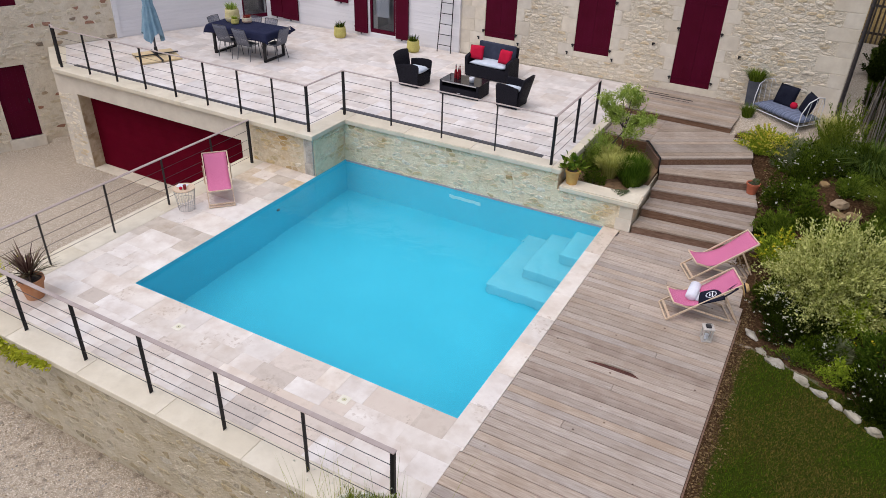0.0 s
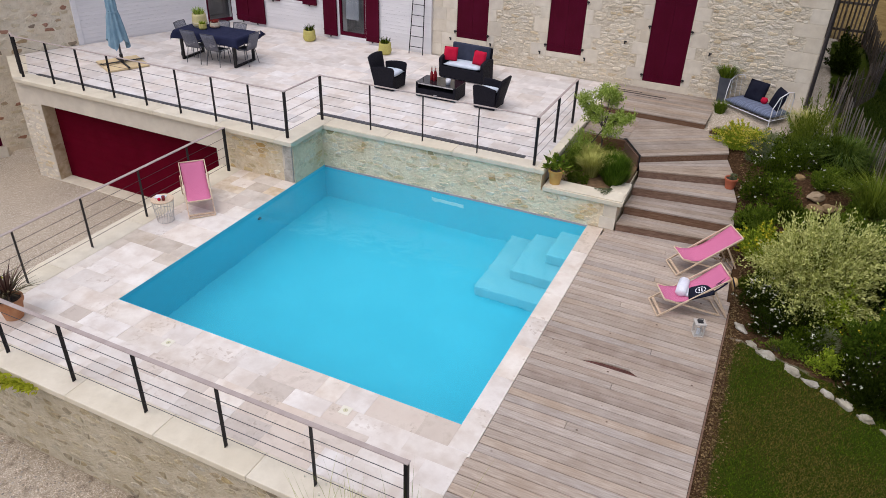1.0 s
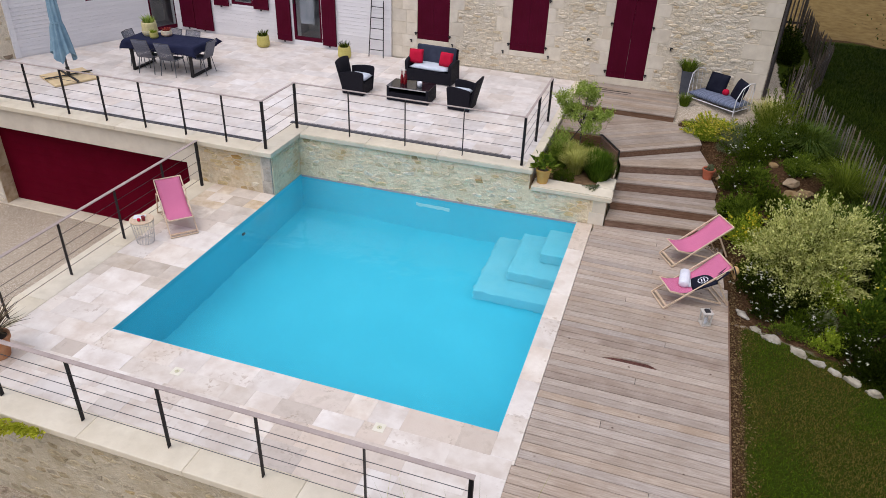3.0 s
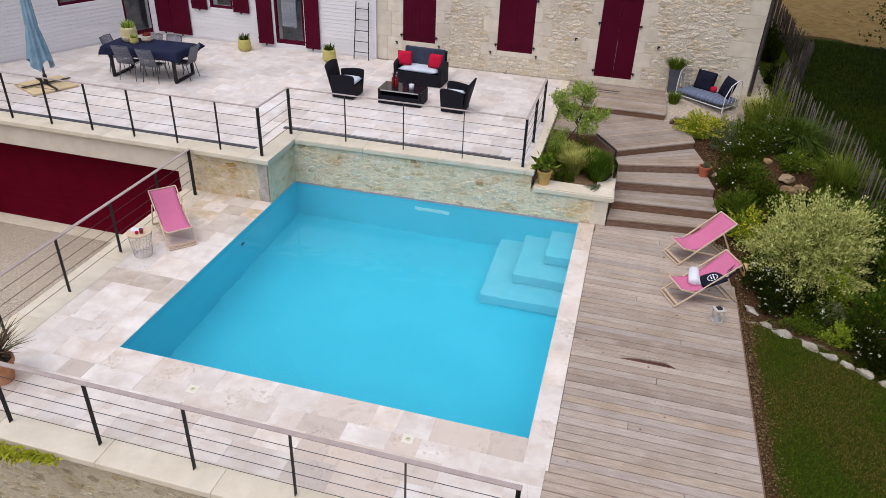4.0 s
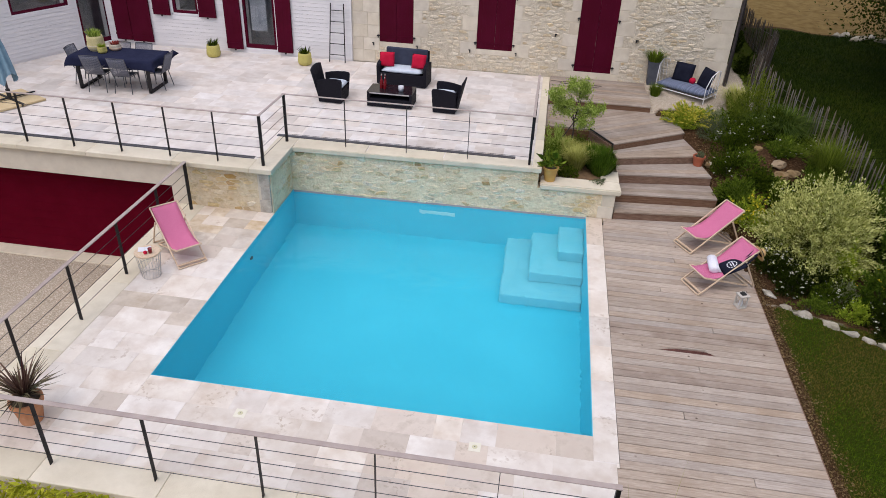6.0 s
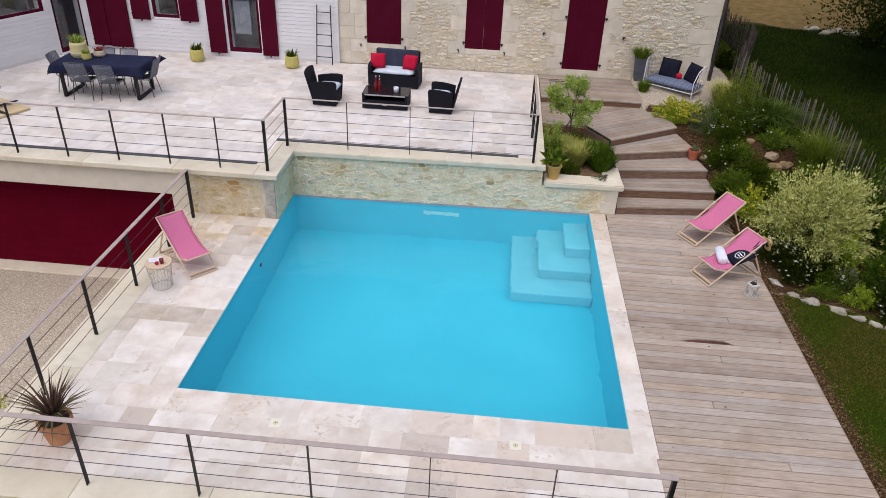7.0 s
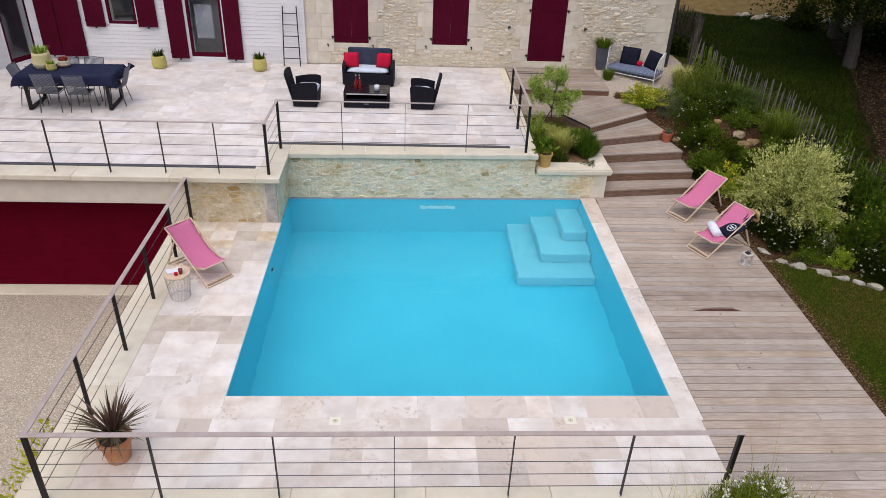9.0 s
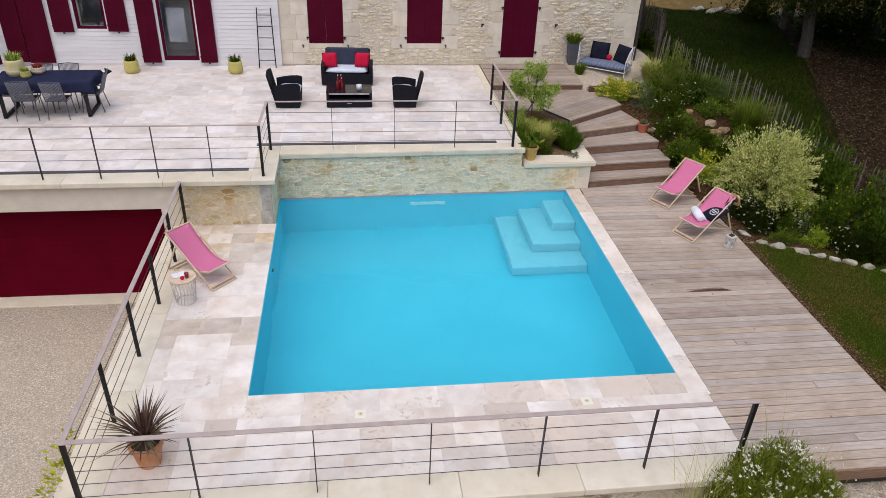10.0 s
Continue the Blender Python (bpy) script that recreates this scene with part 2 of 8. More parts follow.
TRAV_TAN = mat("tan_travertine", (0.53, 0.442, 0.345), (0.72, 0.632, 0.525), 4.5, 0.62, 0.25, 55, vary=0.09, stain=(0.47, 0.37, 0.28), stain_scale=4.5, stain_amount=0.6, coords="World", detail=9, spots=(2.2, 17.0, 0.54, 0.53, (0.47, 0.385, 0.29)))
GROUT = mat("grout", (0.68, 0.62, 0.545), (0.77, 0.71, 0.635), 8, 0.95, 0.2, coords="World")
DECKWOOD = mat("weathered_decking", (0.335, 0.268, 0.206), (0.495, 0.415, 0.332), 6, 0.75, 0.35, 40, vary=0.13, stretch=(0.8, 9, 9), stain=(0.27, 0.195, 0.13), stain_scale=1.5, stain_amount=0.4, coords="World", detail=7, spots=(3.2, 0, 0.075, 0.44, (0.11, 0.065, 0.04)))
DECKSTAINED = mat("stained_decking", (0.27, 0.20, 0.145), (0.40, 0.325, 0.25), 5, 0.75, 0.3, 40, vary=0.10, stretch=(0.8, 9, 9), stain=(0.15, 0.09, 0.05), stain_scale=1.4, stain_amount=0.75, coords="World", detail=7)
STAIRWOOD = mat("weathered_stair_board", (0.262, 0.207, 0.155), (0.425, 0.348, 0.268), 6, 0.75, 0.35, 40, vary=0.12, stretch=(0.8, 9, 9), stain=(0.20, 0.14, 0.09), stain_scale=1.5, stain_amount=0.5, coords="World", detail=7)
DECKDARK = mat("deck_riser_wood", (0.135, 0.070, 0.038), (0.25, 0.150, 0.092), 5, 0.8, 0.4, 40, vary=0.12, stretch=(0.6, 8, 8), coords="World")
SOILDARK = mat("shaded_earth", (0.03, 0.022, 0.016), (0.06, 0.045, 0.03), 8, 0.95, 0.4)
BLACK = mat("black_lacquered_steel", (0.010, 0.009, 0.010), (0.018, 0.016, 0.016), 8, 0.5, 0.03, 80, spec=0.25)
STEEL = mat("dark_steel_cable", (0.05, 0.045, 0.045), (0.09, 0.08, 0.08), 20, 0.35, 0.0, metal=0.6)
HANDRAIL = mat("taupe_handrail", (0.35, 0.28, 0.24), (0.46, 0.38, 0.33), 4, 0.5, 0.1, 60, stretch=(1, 1, 6))
BURGUNDY = mat("burgundy_paint", (0.066, 0.0008, 0.011), (0.079, 0.0016, 0.016), 2.5, 0.65, 0.06, 70, coords="World", spec=0.10)
GARAGERED = mat("garage_red_paint", (0.090, 0.0012, 0.0085), (0.105, 0.0018, 0.011), 2.5, 0.7, 0.06, 70, coords="World", spec=0.03)
IRON = mat("black_ironwork", (0.01, 0.009, 0.009), (0.02, 0.018, 0.018), 12, 0.6, 0.2)
SIDING = mat("white_painted_siding", (0.71, 0.69, 0.675), (0.79, 0.77, 0.755), 2.0, 0.55, 0.12, 60, vary=0.03, stretch=(0.4, 0.4, 5), coords="World")
WHITE = mat("white_paint", (0.74, 0.73, 0.72), (0.82, 0.81, 0.80), 4, 0.5, 0.05, 60)
LIMED = mat("limed_wood", (0.42, 0.385, 0.33), (0.62, 0.58, 0.51), 14, 0.8, 0.3, 60, stretch=(5, 5, 1))
LINER = mat("pool_liner", (0.12, 0.54, 0.66), (0.14, 0.58, 0.70), 0.7, 0.6, 0.0, coords="World")
# same liner, paled in colour for the light in shallow water
LINER_PALED = mat("paled_step_liner", (0.31, 0.57, 0.635), (0.37, 0.615, 0.68), 2.0, 0.6, 0.1, 25, coords="World")
PEBBLE = mat("pebbles", (0.27, 0.225, 0.165), (0.46, 0.40, 0.31), 8, 0.85, 0.3, vary=0.3, island=True)
RATTAN = mat("dark_rattan", (0.004, 0.004, 0.007), (0.018, 0.017, 0.024), 55, 0.7, 0.8, 90, stretch=(1, 1, 2.5), spec=0.15)
CUSHW = mat("pale_grey_cushion", (0.50, 0.56, 0.62), (0.62, 0.67, 0.72), 5, 0.9, 0.3, 250)
CUSHD = mat("navy_cushion", (0.008, 0.009, 0.018), (0.016, 0.018, 0.030), 6, 0.9, 0.3, 200, spec=0.1)
REDCLOTH = mat("red_cushion", (0.44, 0.005, 0.030), (0.54, 0.010, 0.045), 6, 0.85, 0.3, 200, spec=0.2)
NAVY = mat("navy_tablecloth", (0.014, 0.016, 0.040), (0.022, 0.026, 0.056), 4, 0.9, 0.25, 180, spec=0.1)
MESHSEAT = mat("grey_mesh_fabric", (0.12, 0.125, 0.15), (0.20, 0.205, 0.24), 90, 0.7, 0.3, 250)
GREYSTEEL = mat("grey_steel_frame", (0.05, 0.05, 0.055), (0.075, 0.075, 0.08), 8, 0.4, 0.03)
PARASOL = mat("pale_blue_canvas", (0.17, 0.29, 0.37), (0.26, 0.39, 0.47), 5, 0.9, 0.3, 160)
BASESLAB = mat("sandstone_slab", (0.58, 0.44, 0.23), (0.68, 0.54, 0.31), 5, 0.85, 0.2)
BASKET = mat("yellow_woven_basket", (0.46, 0.40, 0.09), (0.64, 0.57, 0.18), 30, 0.85, 0.8, 70, stretch=(1, 1, 5))
BASKETW = mat("cream_woven_basket", (0.60, 0.52, 0.36), (0.74, 0.66, 0.50), 30, 0.85, 0.8, 70, stretch=(1, 1, 5))
BASKETY = mat("pale_yellow_woven_basket", (0.58, 0.50, 0.22), (0.74, 0.65, 0.34), 30, 0.85, 0.8, 70, stretch=(1, 1, 5))
BASKETR = mat("rust_woven_basket", (0.30, 0.09, 0.05), (0.42, 0.14, 0.08), 30, 0.85, 0.8, 70, stretch=(1, 1, 5))
TERRA = mat("terracotta", (0.42, 0.17, 0.07), (0.58, 0.27, 0.12), 5, 0.85, 0.25, 60, stain=(0.55, 0.38, 0.24), stain_scale=3)
TERRAR = mat("red_terracotta", (0.36, 0.095, 0.040), (0.48, 0.14, 0.065), 5, 0.85, 0.25, 60)
OCHRE = mat("ochre_glazed_pot", (0.44, 0.25, 0.055), (0.56, 0.35, 0.09), 5, 0.55, 0.2, 60)
GREYPOT = mat("grey_pot", (0.06, 0.065, 0.08), (0.10, 0.105, 0.12), 5, 0.7, 0.2, 60)
SOIL = mat("potting_soil", (0.03, 0.02, 0.013), (0.07, 0.05, 0.03), 20, 0.95, 0.6, 60)
BEECH = mat("beech_wood", (0.56, 0.41, 0.26), (0.72, 0.57, 0.40), 6, 0.6, 0.15, 60, stretch=(8, 8, 1))
PINK = mat("pink_canvas", (0.48, 0.10, 0.21), (0.66, 0.21, 0.34), 130, 0.85, 0.35, 240, detail=1)
TOWEL = mat("white_terry", (0.74, 0.74, 0.78), (0.84, 0.84, 0.87), 30, 0.95, 0.8, 140)
STRAW = mat("straw", (0.45, 0.28, 0.09), (0.62, 0.42, 0.17), 25, 0.8, 0.6, 120)
PLASTER = mat("print_white", (0.7, 0.7, 0.72), (0.75, 0.75, 0.77), 8, 0.8, 0.0)
REDGLASS = mat("red_glass", (0.17, 0.002, 0.006), (0.22, 0.004, 0.009), 8, 0.12, 0.0)
WIRE = mat("pale_wire", (0.45, 0.43, 0.40), (0.55, 0.52, 0.49), 8, 0.4, 0.0, metal=0.5)
BARK = mat("bark", (0.040, 0.032, 0.026), (0.095, 0.078, 0.064), 9, 0.95, 0.8, 30, stretch=(4, 4, 1))
GREYWOOD = mat("grey_weathered_picket", (0.10, 0.085, 0.067), (0.29, 0.25, 0.20), 6, 0.9, 0.5, 50, vary=0.3, stretch=(7, 7, 1), spec=0.2)
DARKWOOD = mat("dark_weathered_wood", (0.045, 0.036, 0.028), (0.13, 0.11, 0.09), 6, 0.9, 0.5, 50, vary=0.3, stretch=(7, 7, 1), spec=0.2)
ROCK = mat("white_limestone_rock", (0.27, 0.24, 0.17), (0.48, 0.44, 0.345), 6, 0.92, 0.9, 20, vary=0.12, stain=(0.16, 0.125, 0.075), stain_scale=5, stain_amount=0.6)
BEDROCK = mat("ochre_bed_stone", (0.21, 0.145, 0.07), (0.37, 0.28, 0.165), 6, 0.92, 0.9, 20, vary=0.14, stain=(0.22, 0.14, 0.07), stain_scale=5, stain_amount=0.5)
STRIPE = mat("blue_grey_ticking", (0.07, 0.09, 0.14), (0.21, 0.24, 0.33), 1.0, 0.9, 0.3, 200, stretch=(46, 0.1, 0.1), detail=0)
L_OLIVE = leaf_mat("olive_leaf", (0.14, 0.225, 0.02), (0.50, 0.60, 0.13))
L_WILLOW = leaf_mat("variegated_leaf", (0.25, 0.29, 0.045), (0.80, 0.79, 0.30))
# greener inside by kind, and coloured darker to deepen the shaded gaps
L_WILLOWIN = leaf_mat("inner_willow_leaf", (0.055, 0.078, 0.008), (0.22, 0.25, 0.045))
L_DARK = leaf_mat("dark_leaf", (0.009, 0.018, 0.001), (0.038, 0.056, 0.004))
L_MID = leaf_mat("mid_leaf", (0.014, 0.031, 0.001), (0.092, 0.130, 0.008))
L_FRESH = leaf_mat("fresh_leaf", (0.045, 0.085, 0.005), (0.195, 0.262, 0.026))
L_LIME = leaf_mat("lime_leaf", (0.16, 0.25, 0.012), (0.42, 0.50, 0.04))
L_IVY = leaf_mat("ivy_leaf", (0.27, 0.31, 0.012), (0.58, 0.57, 0.05))
L_HERB = leaf_mat("herb_leaf", (0.034, 0.076, 0.004), (0.125, 0.205, 0.018))
L_FEATHER = leaf_mat("yellow_feather_grass", (0.27, 0.29, 0.045), (0.56, 0.54, 0.16))
L_GREY = leaf_mat("grey_leaf", (0.095, 0.12, 0.055), (0.205, 0.235, 0.12))
L_LEMON = leaf_mat("lemon_flower", (0.56, 0.48, 0.03), (0.80, 0.71, 0.12))
L_SILVER = leaf_mat("silver_leaf", (0.16, 0.185, 0.08), (0.40, 0.42, 0.22))
L_FENNEL = leaf_mat("feathery_leaf", (0.062, 0.100, 0.006), (0.225, 0.275, 0.03))
L_YELLOW = leaf_mat("yellow_flower", (0.55, 0.44, 0.01), (0.85, 0.7, 0.05))
L_WHITE = leaf_mat("white_petal", (0.68, 0.67, 0.53), (0.88, 0.86, 0.70))
L_GAURA = leaf_mat("gaura_leaf", (0.050, 0.085, 0.004), (0.33, 0.38, 0.035))
L_NETTLE = leaf_mat("nettle_leaf", (0.026, 0.058, 0.003), (0.122, 0.182, 0.016))
L_GRASS = leaf_mat("grass_blade", (0.035, 0.066, 0.008), (0.135, 0.185, 0.032))
L_STRAW = leaf_mat("feather_grass", (0.2, 0.2, 0.03), (0.52, 0.46, 0.15))
L_PURPLE = leaf_mat("purple_blade", (0.045, 0.018, 0.016), (0.19, 0.12, 0.085), 0.4)
L_BRONZE = leaf_mat("bronze_blade", (0.055, 0.038, 0.026), (0.215, 0.185, 0.10), 0.4)
# a darker copy of the lawn blade, with tree shade in its colour
L_SHADELAWN = leaf_mat("shaded_lawn_blade", (0.008, 0.018, 0.0008), (0.026, 0.046, 0.0025))
L_LAWN = leaf_mat("lawn_blade", (0.022, 0.050, 0.001), (0.105, 0.160, 0.006))


def glass_mat(name, tint, rough=0.0, ior=1.45, clear=1.0):
    m = bpy.data.materials.new(name)
    m.use_nodes = True
    b = m.node_tree.nodes["Principled BSDF"]
    b.inputs["Base Color"].default_value = (*tint, 1)
    b.inputs["Roughness"].default_value = rough
    b.inputs["IOR"].default_value = ior
    b.inputs["Transmission Weight"].default_value = clear
    return m


GLASS = glass_mat("clear_glass", (0.92, 0.95, 0.96))
WATER = glass_mat("pool_water", (0.36, 0.93, 1.0), 0.0, 1.33, 0.985)   # the small diffuse share lays a painted haze over the pool
_t = WATER.node_tree
_n = _t.nodes.new("ShaderNodeTexNoise")
_n.inputs["Scale"].default_value = 3.0
_n.inputs["Detail"].default_value = 3
_g = _t.nodes.new("ShaderNodeNewGeometry")
_t.links.new(_g.outputs["Position"], _n.inputs["Vector"])
_b = _t.nodes.new("ShaderNodeBump")
_b.inputs["Strength"].default_value = 0.26
_b.inputs["Distance"].default_value = 0.035
_n2 = _t.nodes.new("ShaderNodeTexNoise")
_n2.inputs["Scale"].default_value, _n2.inputs["Detail"].default_value = 10.0, 2
_t.links.new(_g.outputs["Position"], _n2.inputs["Vector"])
_n3 = _t.nodes.new("ShaderNodeTexNoise")
_n3.inputs["Scale"].default_value = 0.7
_t.links.new(_g.outputs["Position"], _n3.inputs["Vector"])
_mr = _t.nodes.new("ShaderNodeMapRange")
_mr.inputs[1].default_value, _mr.inputs[2].default_value, _mr.inputs[4].default_value = 0.50, 0.66, 0.85
_t.links.new(_n3.outputs["Fac"], _mr.inputs[0])
_ma = _t.nodes.new("ShaderNodeMath")
_ma.operation = "MULTIPLY_ADD"
_t.links.new(_n2.outputs["Fac"], _ma.inputs[0])
_t.links.new(_mr.outputs[0], _ma.inputs[1])
_t.links.new(_n.outputs["Fac"], _ma.inputs[2])
_t.links.new(_ma.outputs[0], _b.inputs["Height"])
_t.links.new(_b.outputs["Normal"], _t.nodes["Principled BSDF"].inputs["Normal"])
# room grey, raised so the panes look as pale as reflected sky
INSIDE = mat("sky_greyed_interior", (0.15, 0.157, 0.175), (0.30, 0.31, 0.335), 1.2, 0.8, 0.0)


# ---- mesh helpers ----
def finish(name, bm, material, smooth=False):
    me = bpy.data.meshes.new(name)
    bmesh.ops.recalc_face_normals(bm, faces=bm.faces)
    bm.to_mesh(me)
    bm.free()
    me.materials.append(material)
    if smooth:
        me.polygons.foreach_set("use_smooth", [True] * len(me.polygons))
    return me


def part(name, bm, material, parent, label="", smooth=False):
    """One mesh object under a thing or under a part."""
    ob = new(name, bm if isinstance(bm, bpy.types.Mesh) else finish(name, bm, material, smooth))
    ob.parent = parent
    if label:
        ob["label"] = label
    return ob


def thing(name, label, category, m=None, group="", kind=""):
    ob = new(name)
    ob.empty_display_size = 0.2
    if m is not None:
        ob.matrix_basis = m
    return tagged(ob, label, category, group, kind)


def solid(name, bm, material, label, category, kind="", m=None, smooth=False, group=""):
    ob = new(name, bm if isinstance(bm, bpy.types.Mesh) else finish(name, bm, material, smooth))
    if m is not None:
        ob.matrix_basis = m
    return tagged(ob, label, category, group, kind)


def box(bm, x0, x1, y0, y1, z0, z1, bev=0.0, m=None):
    r = bmesh.ops.create_cube(bm, size=1.0)
    vs = r["verts"]
    M = Matrix.Translation(((x0 + x1) / 2, (y0 + y1) / 2, (z0 + z1) / 2)) @ Matrix.Diagonal((abs(x1 - x0), abs(y1 - y0), abs(z1 - z0), 1))
    if m is not None:
        M = m @ M
    bmesh.ops.transform(bm, matrix=M, verts=vs)
    if bev:
        es = {e for v in vs for e in v.link_edges}
        bmesh.ops.bevel(bm, geom=list(es), offset=bev, segments=2, affect="EDGES", profile=0.5)
    return bm


def B(*a, **k):
    return box(bmesh.new(), *a, **k)


def tube(bm, p0, p1, r0, r1=None, seg=10):
    p0, p1 = Vector(p0), Vector(p1)
    d = p1 - p0
    q = d.to_track_quat("Z", "Y").to_matrix().to_4x4()
    bmesh.ops.create_cone(bm, cap_ends=True, segments=seg, radius1=r0, radius2=r0 if r1 is None else r1, depth=d.length,
                          matrix=Matrix.Translation((p0 + p1) / 2) @ q)
    return bm


def T(*a, **k):
    return tube(bmesh.new(), *a, **k)


def pipe(bm, pts, r, seg=8):
    for a, b in zip(pts, pts[1:]):
        tube(bm, a, b, r, r, seg)
    return bm


def lathe(bm, prof, seg=24, wob=0.0, m=None):
    """A turned form from (radius, height) pairs, closed where the radius is 0."""
    rings = []
    for r, z in prof:
        rings.append([bm.verts.new((r * math.cos(2 * math.pi * i / seg) * (1 + wob * math.sin(3 * i + z * 20)), r * math.sin(2 * math.pi * i / seg), z))
                      for i in range(seg)] if r > 1e-6 else [bm.verts.new((0, 0, z))])
    for a, b in zip(rings, rings[1:]):
        for i in range(seg):
            j = (i + 1) % seg
            if len(a) == 1 and len(b) == 1:
                continue
            if len(a) == 1:
                bm.faces.new((a[0], b[i], b[j]))
            elif len(b) == 1:
                bm.faces.new((a[i], a[j], b[0]))
            else:
                bm.faces.new((a[i], a[j], b[j], b[i]))
    if m is not None:
        bmesh.ops.transform(bm, matrix=m, verts=bm.verts)
    return bm


def prism(bm, poly, z0, z1):
    lo = [bm.verts.new((x, y, z0)) for x, y in poly]
    hi = [bm.verts.new((x, y, z1)) for x, y in poly]
    bm.faces.new(hi)
    bm.faces.new(lo[::-1])
    for i in range(len(poly)):
        j = (i + 1) % len(poly)
        bm.faces.new((lo[i], lo[j], hi[j], hi[i]))
    return bm


def pad(bm, w, d, h, seg=6, puff=0.3, m=None):
    """A soft cushion: rounded edges and a domed top."""
    vs = bmesh.ops.create_grid(bm, x_segments=seg, y_segments=seg, size=0.5)["verts"]
    top = {}
    for v in list(vs):
        u, t = v.co.x * 2, v.co.y * 2
        k = max(0.0, (1 - abs(u) ** 4) * (1 - abs(t) ** 4)) ** 0.5
        v.co = Vector((v.co.x * w * (1 - 0.04 * (1 - k)), v.co.y * d * (1 - 0.04 * (1 - k)), h * (0.5 + 0.5 * k * (1 - puff) + puff * 0.5 * k)))
    geo = bmesh.ops.duplicate(bm, geom=list({f for v in vs for f in v.link_faces}) + list(vs))
    low = [g for g in geo["geom"] if isinstance(g, bmesh.types.BMVert)]
    for v in low:
        v.co.z = h - v.co.z
    bmesh.ops.remove_doubles(bm, verts=list(vs) + low, dist=0.002)
    edge = [e for e in bm.edges if e.is_boundary]
    if edge:
        bmesh.ops.bridge_loops(bm, edges=edge)
    if m is not None:
        bmesh.ops.transform(bm, matrix=m, verts=bm.verts)
    return bm


def thicken(bm, t):
    bm.normal_update()
    bmesh.ops.solidify(bm, geom=bm.faces[:], thickness=t)


def clip(poly, nx, ny, d):
    """Keeps the side of the polygon where nx*x + ny*y <= d."""
    out = []
    for i, p in enumerate(poly):
        q = poly[(i + 1) % len(poly)]
        a, b = nx * p[0] + ny * p[1] - d, nx * q[0] + ny * q[1] - d
        if a <= 0:
            out.append(p)
        if (a < 0 < b) or (b < 0 < a):
            k = a / (a - b)
            out.append((p[0] + (q[0] - p[0]) * k, p[1] + (q[1] - p[1]) * k))
    return out


def area(poly):
    return 0.5 * sum(p[0] * q[1] - q[0] * p[1] for p, q in zip(poly, poly[1:] + poly[:1]))


def pydata(name, V, F, material, smooth=False):
    me = bpy.data.meshes.new(name)
    me.from_pydata(V, [], F)
    me.materials.append(material)
    if smooth:
        me.polygons.foreach_set("use_smooth", [True] * len(me.polygons))
    return me


# ---- foliage helpers ----
def unit(v):
    return v / np.maximum(np.linalg.norm(v, axis=1, keepdims=True), 1e-9)


def leaves(name, C, D, length, width, material, rng, curl=0.25):
    """One mesh of small bent leaves at the places C, pointing along D."""
    n = len(C)
    D = unit(np.asarray(D, float))
    R = unit(np.cross(D, rng.normal(size=(n, 3))))
    U = np.cross(R, D)
    ln = length * rng.uniform(0.6, 1.3, (n, 1))
    wd = width * rng.uniform(0.7, 1.3, (n, 1))
    a = C
    b = C + D * ln * 0.45 + R * wd * 0.5 + U * ln * curl * 0.3
    c = C + D * ln
    d = C + D * ln * 0.45 - R * wd * 0.5 + U * ln * curl * 0.3
    V = np.stack([a, b, c, d], 1).reshape(-1, 3)
    F = np.arange(4 * n).reshape(-1, 4)
    return pydata(name, V.tolist(), F.tolist(), material)


def blades(name, C, D, length, width, material, rng, bend=0.5):
    """One mesh of grass-like blades that bow over under their weight."""
    n = len(C)
    D = unit(np.asarray(D, float))
    ln = length * rng.uniform(0.6, 1.15, (n, 1))
    up = np.array([[0, 0, 1.0]])
    S = unit(np.cross(D, up + rng.normal(0, 0.05, (n, 3))))
    H = D * np.array([[1, 1, 0]])
    mid = C + D * ln * 0.55
    tip = C + D * ln * (0.95) + H * ln * bend * 0.5 - up * ln * bend * 0.28
    w = width * rng.uniform(0.7, 1.3, (n, 1))
    V = np.stack([C - S * w * 0.5, C + S * w * 0.5, mid + S * w * 0.42, mid - S * w * 0.42, tip], 1).reshape(-1, 3)
    k = np.arange(n)[:, None] * 5
    Q = (k + np.array([[0, 1, 2, 3]])).tolist()
    Tt = (k + np.array([[3, 2, 4]])).tolist()
    return pydata(name, V.tolist(), Q + Tt, material)


def lumpy(n, radii, rng, lumps=9, shell=0.55, zmin=0.0):
    """Places spread over an uneven, gappy crown, with their outward ways."""
    cs = rng.normal(size=(lumps, 3))
    cs = unit(cs) * rng.uniform(0.35, 0.75, (lumps, 1))
    cs[:, 2] = np.abs(cs[:, 2])
    rs = rng.uniform(0.28, 0.55, lumps)
    k = rng.integers(0, lumps, n)
    d = unit(rng.normal(size=(n, 3)))
    p = cs[k] + d * (rs[k] * rng.uniform(shell, 1.0, n) ** 0.5)[:, None]
    p[:, 2] = np.maximum(p[:, 2], zmin + rng.uniform(0, 0.06, n))
    out = unit(p + 0.6 * d + np.array([[0, 0, 0.25]]))
    return p * np.array([radii]), out


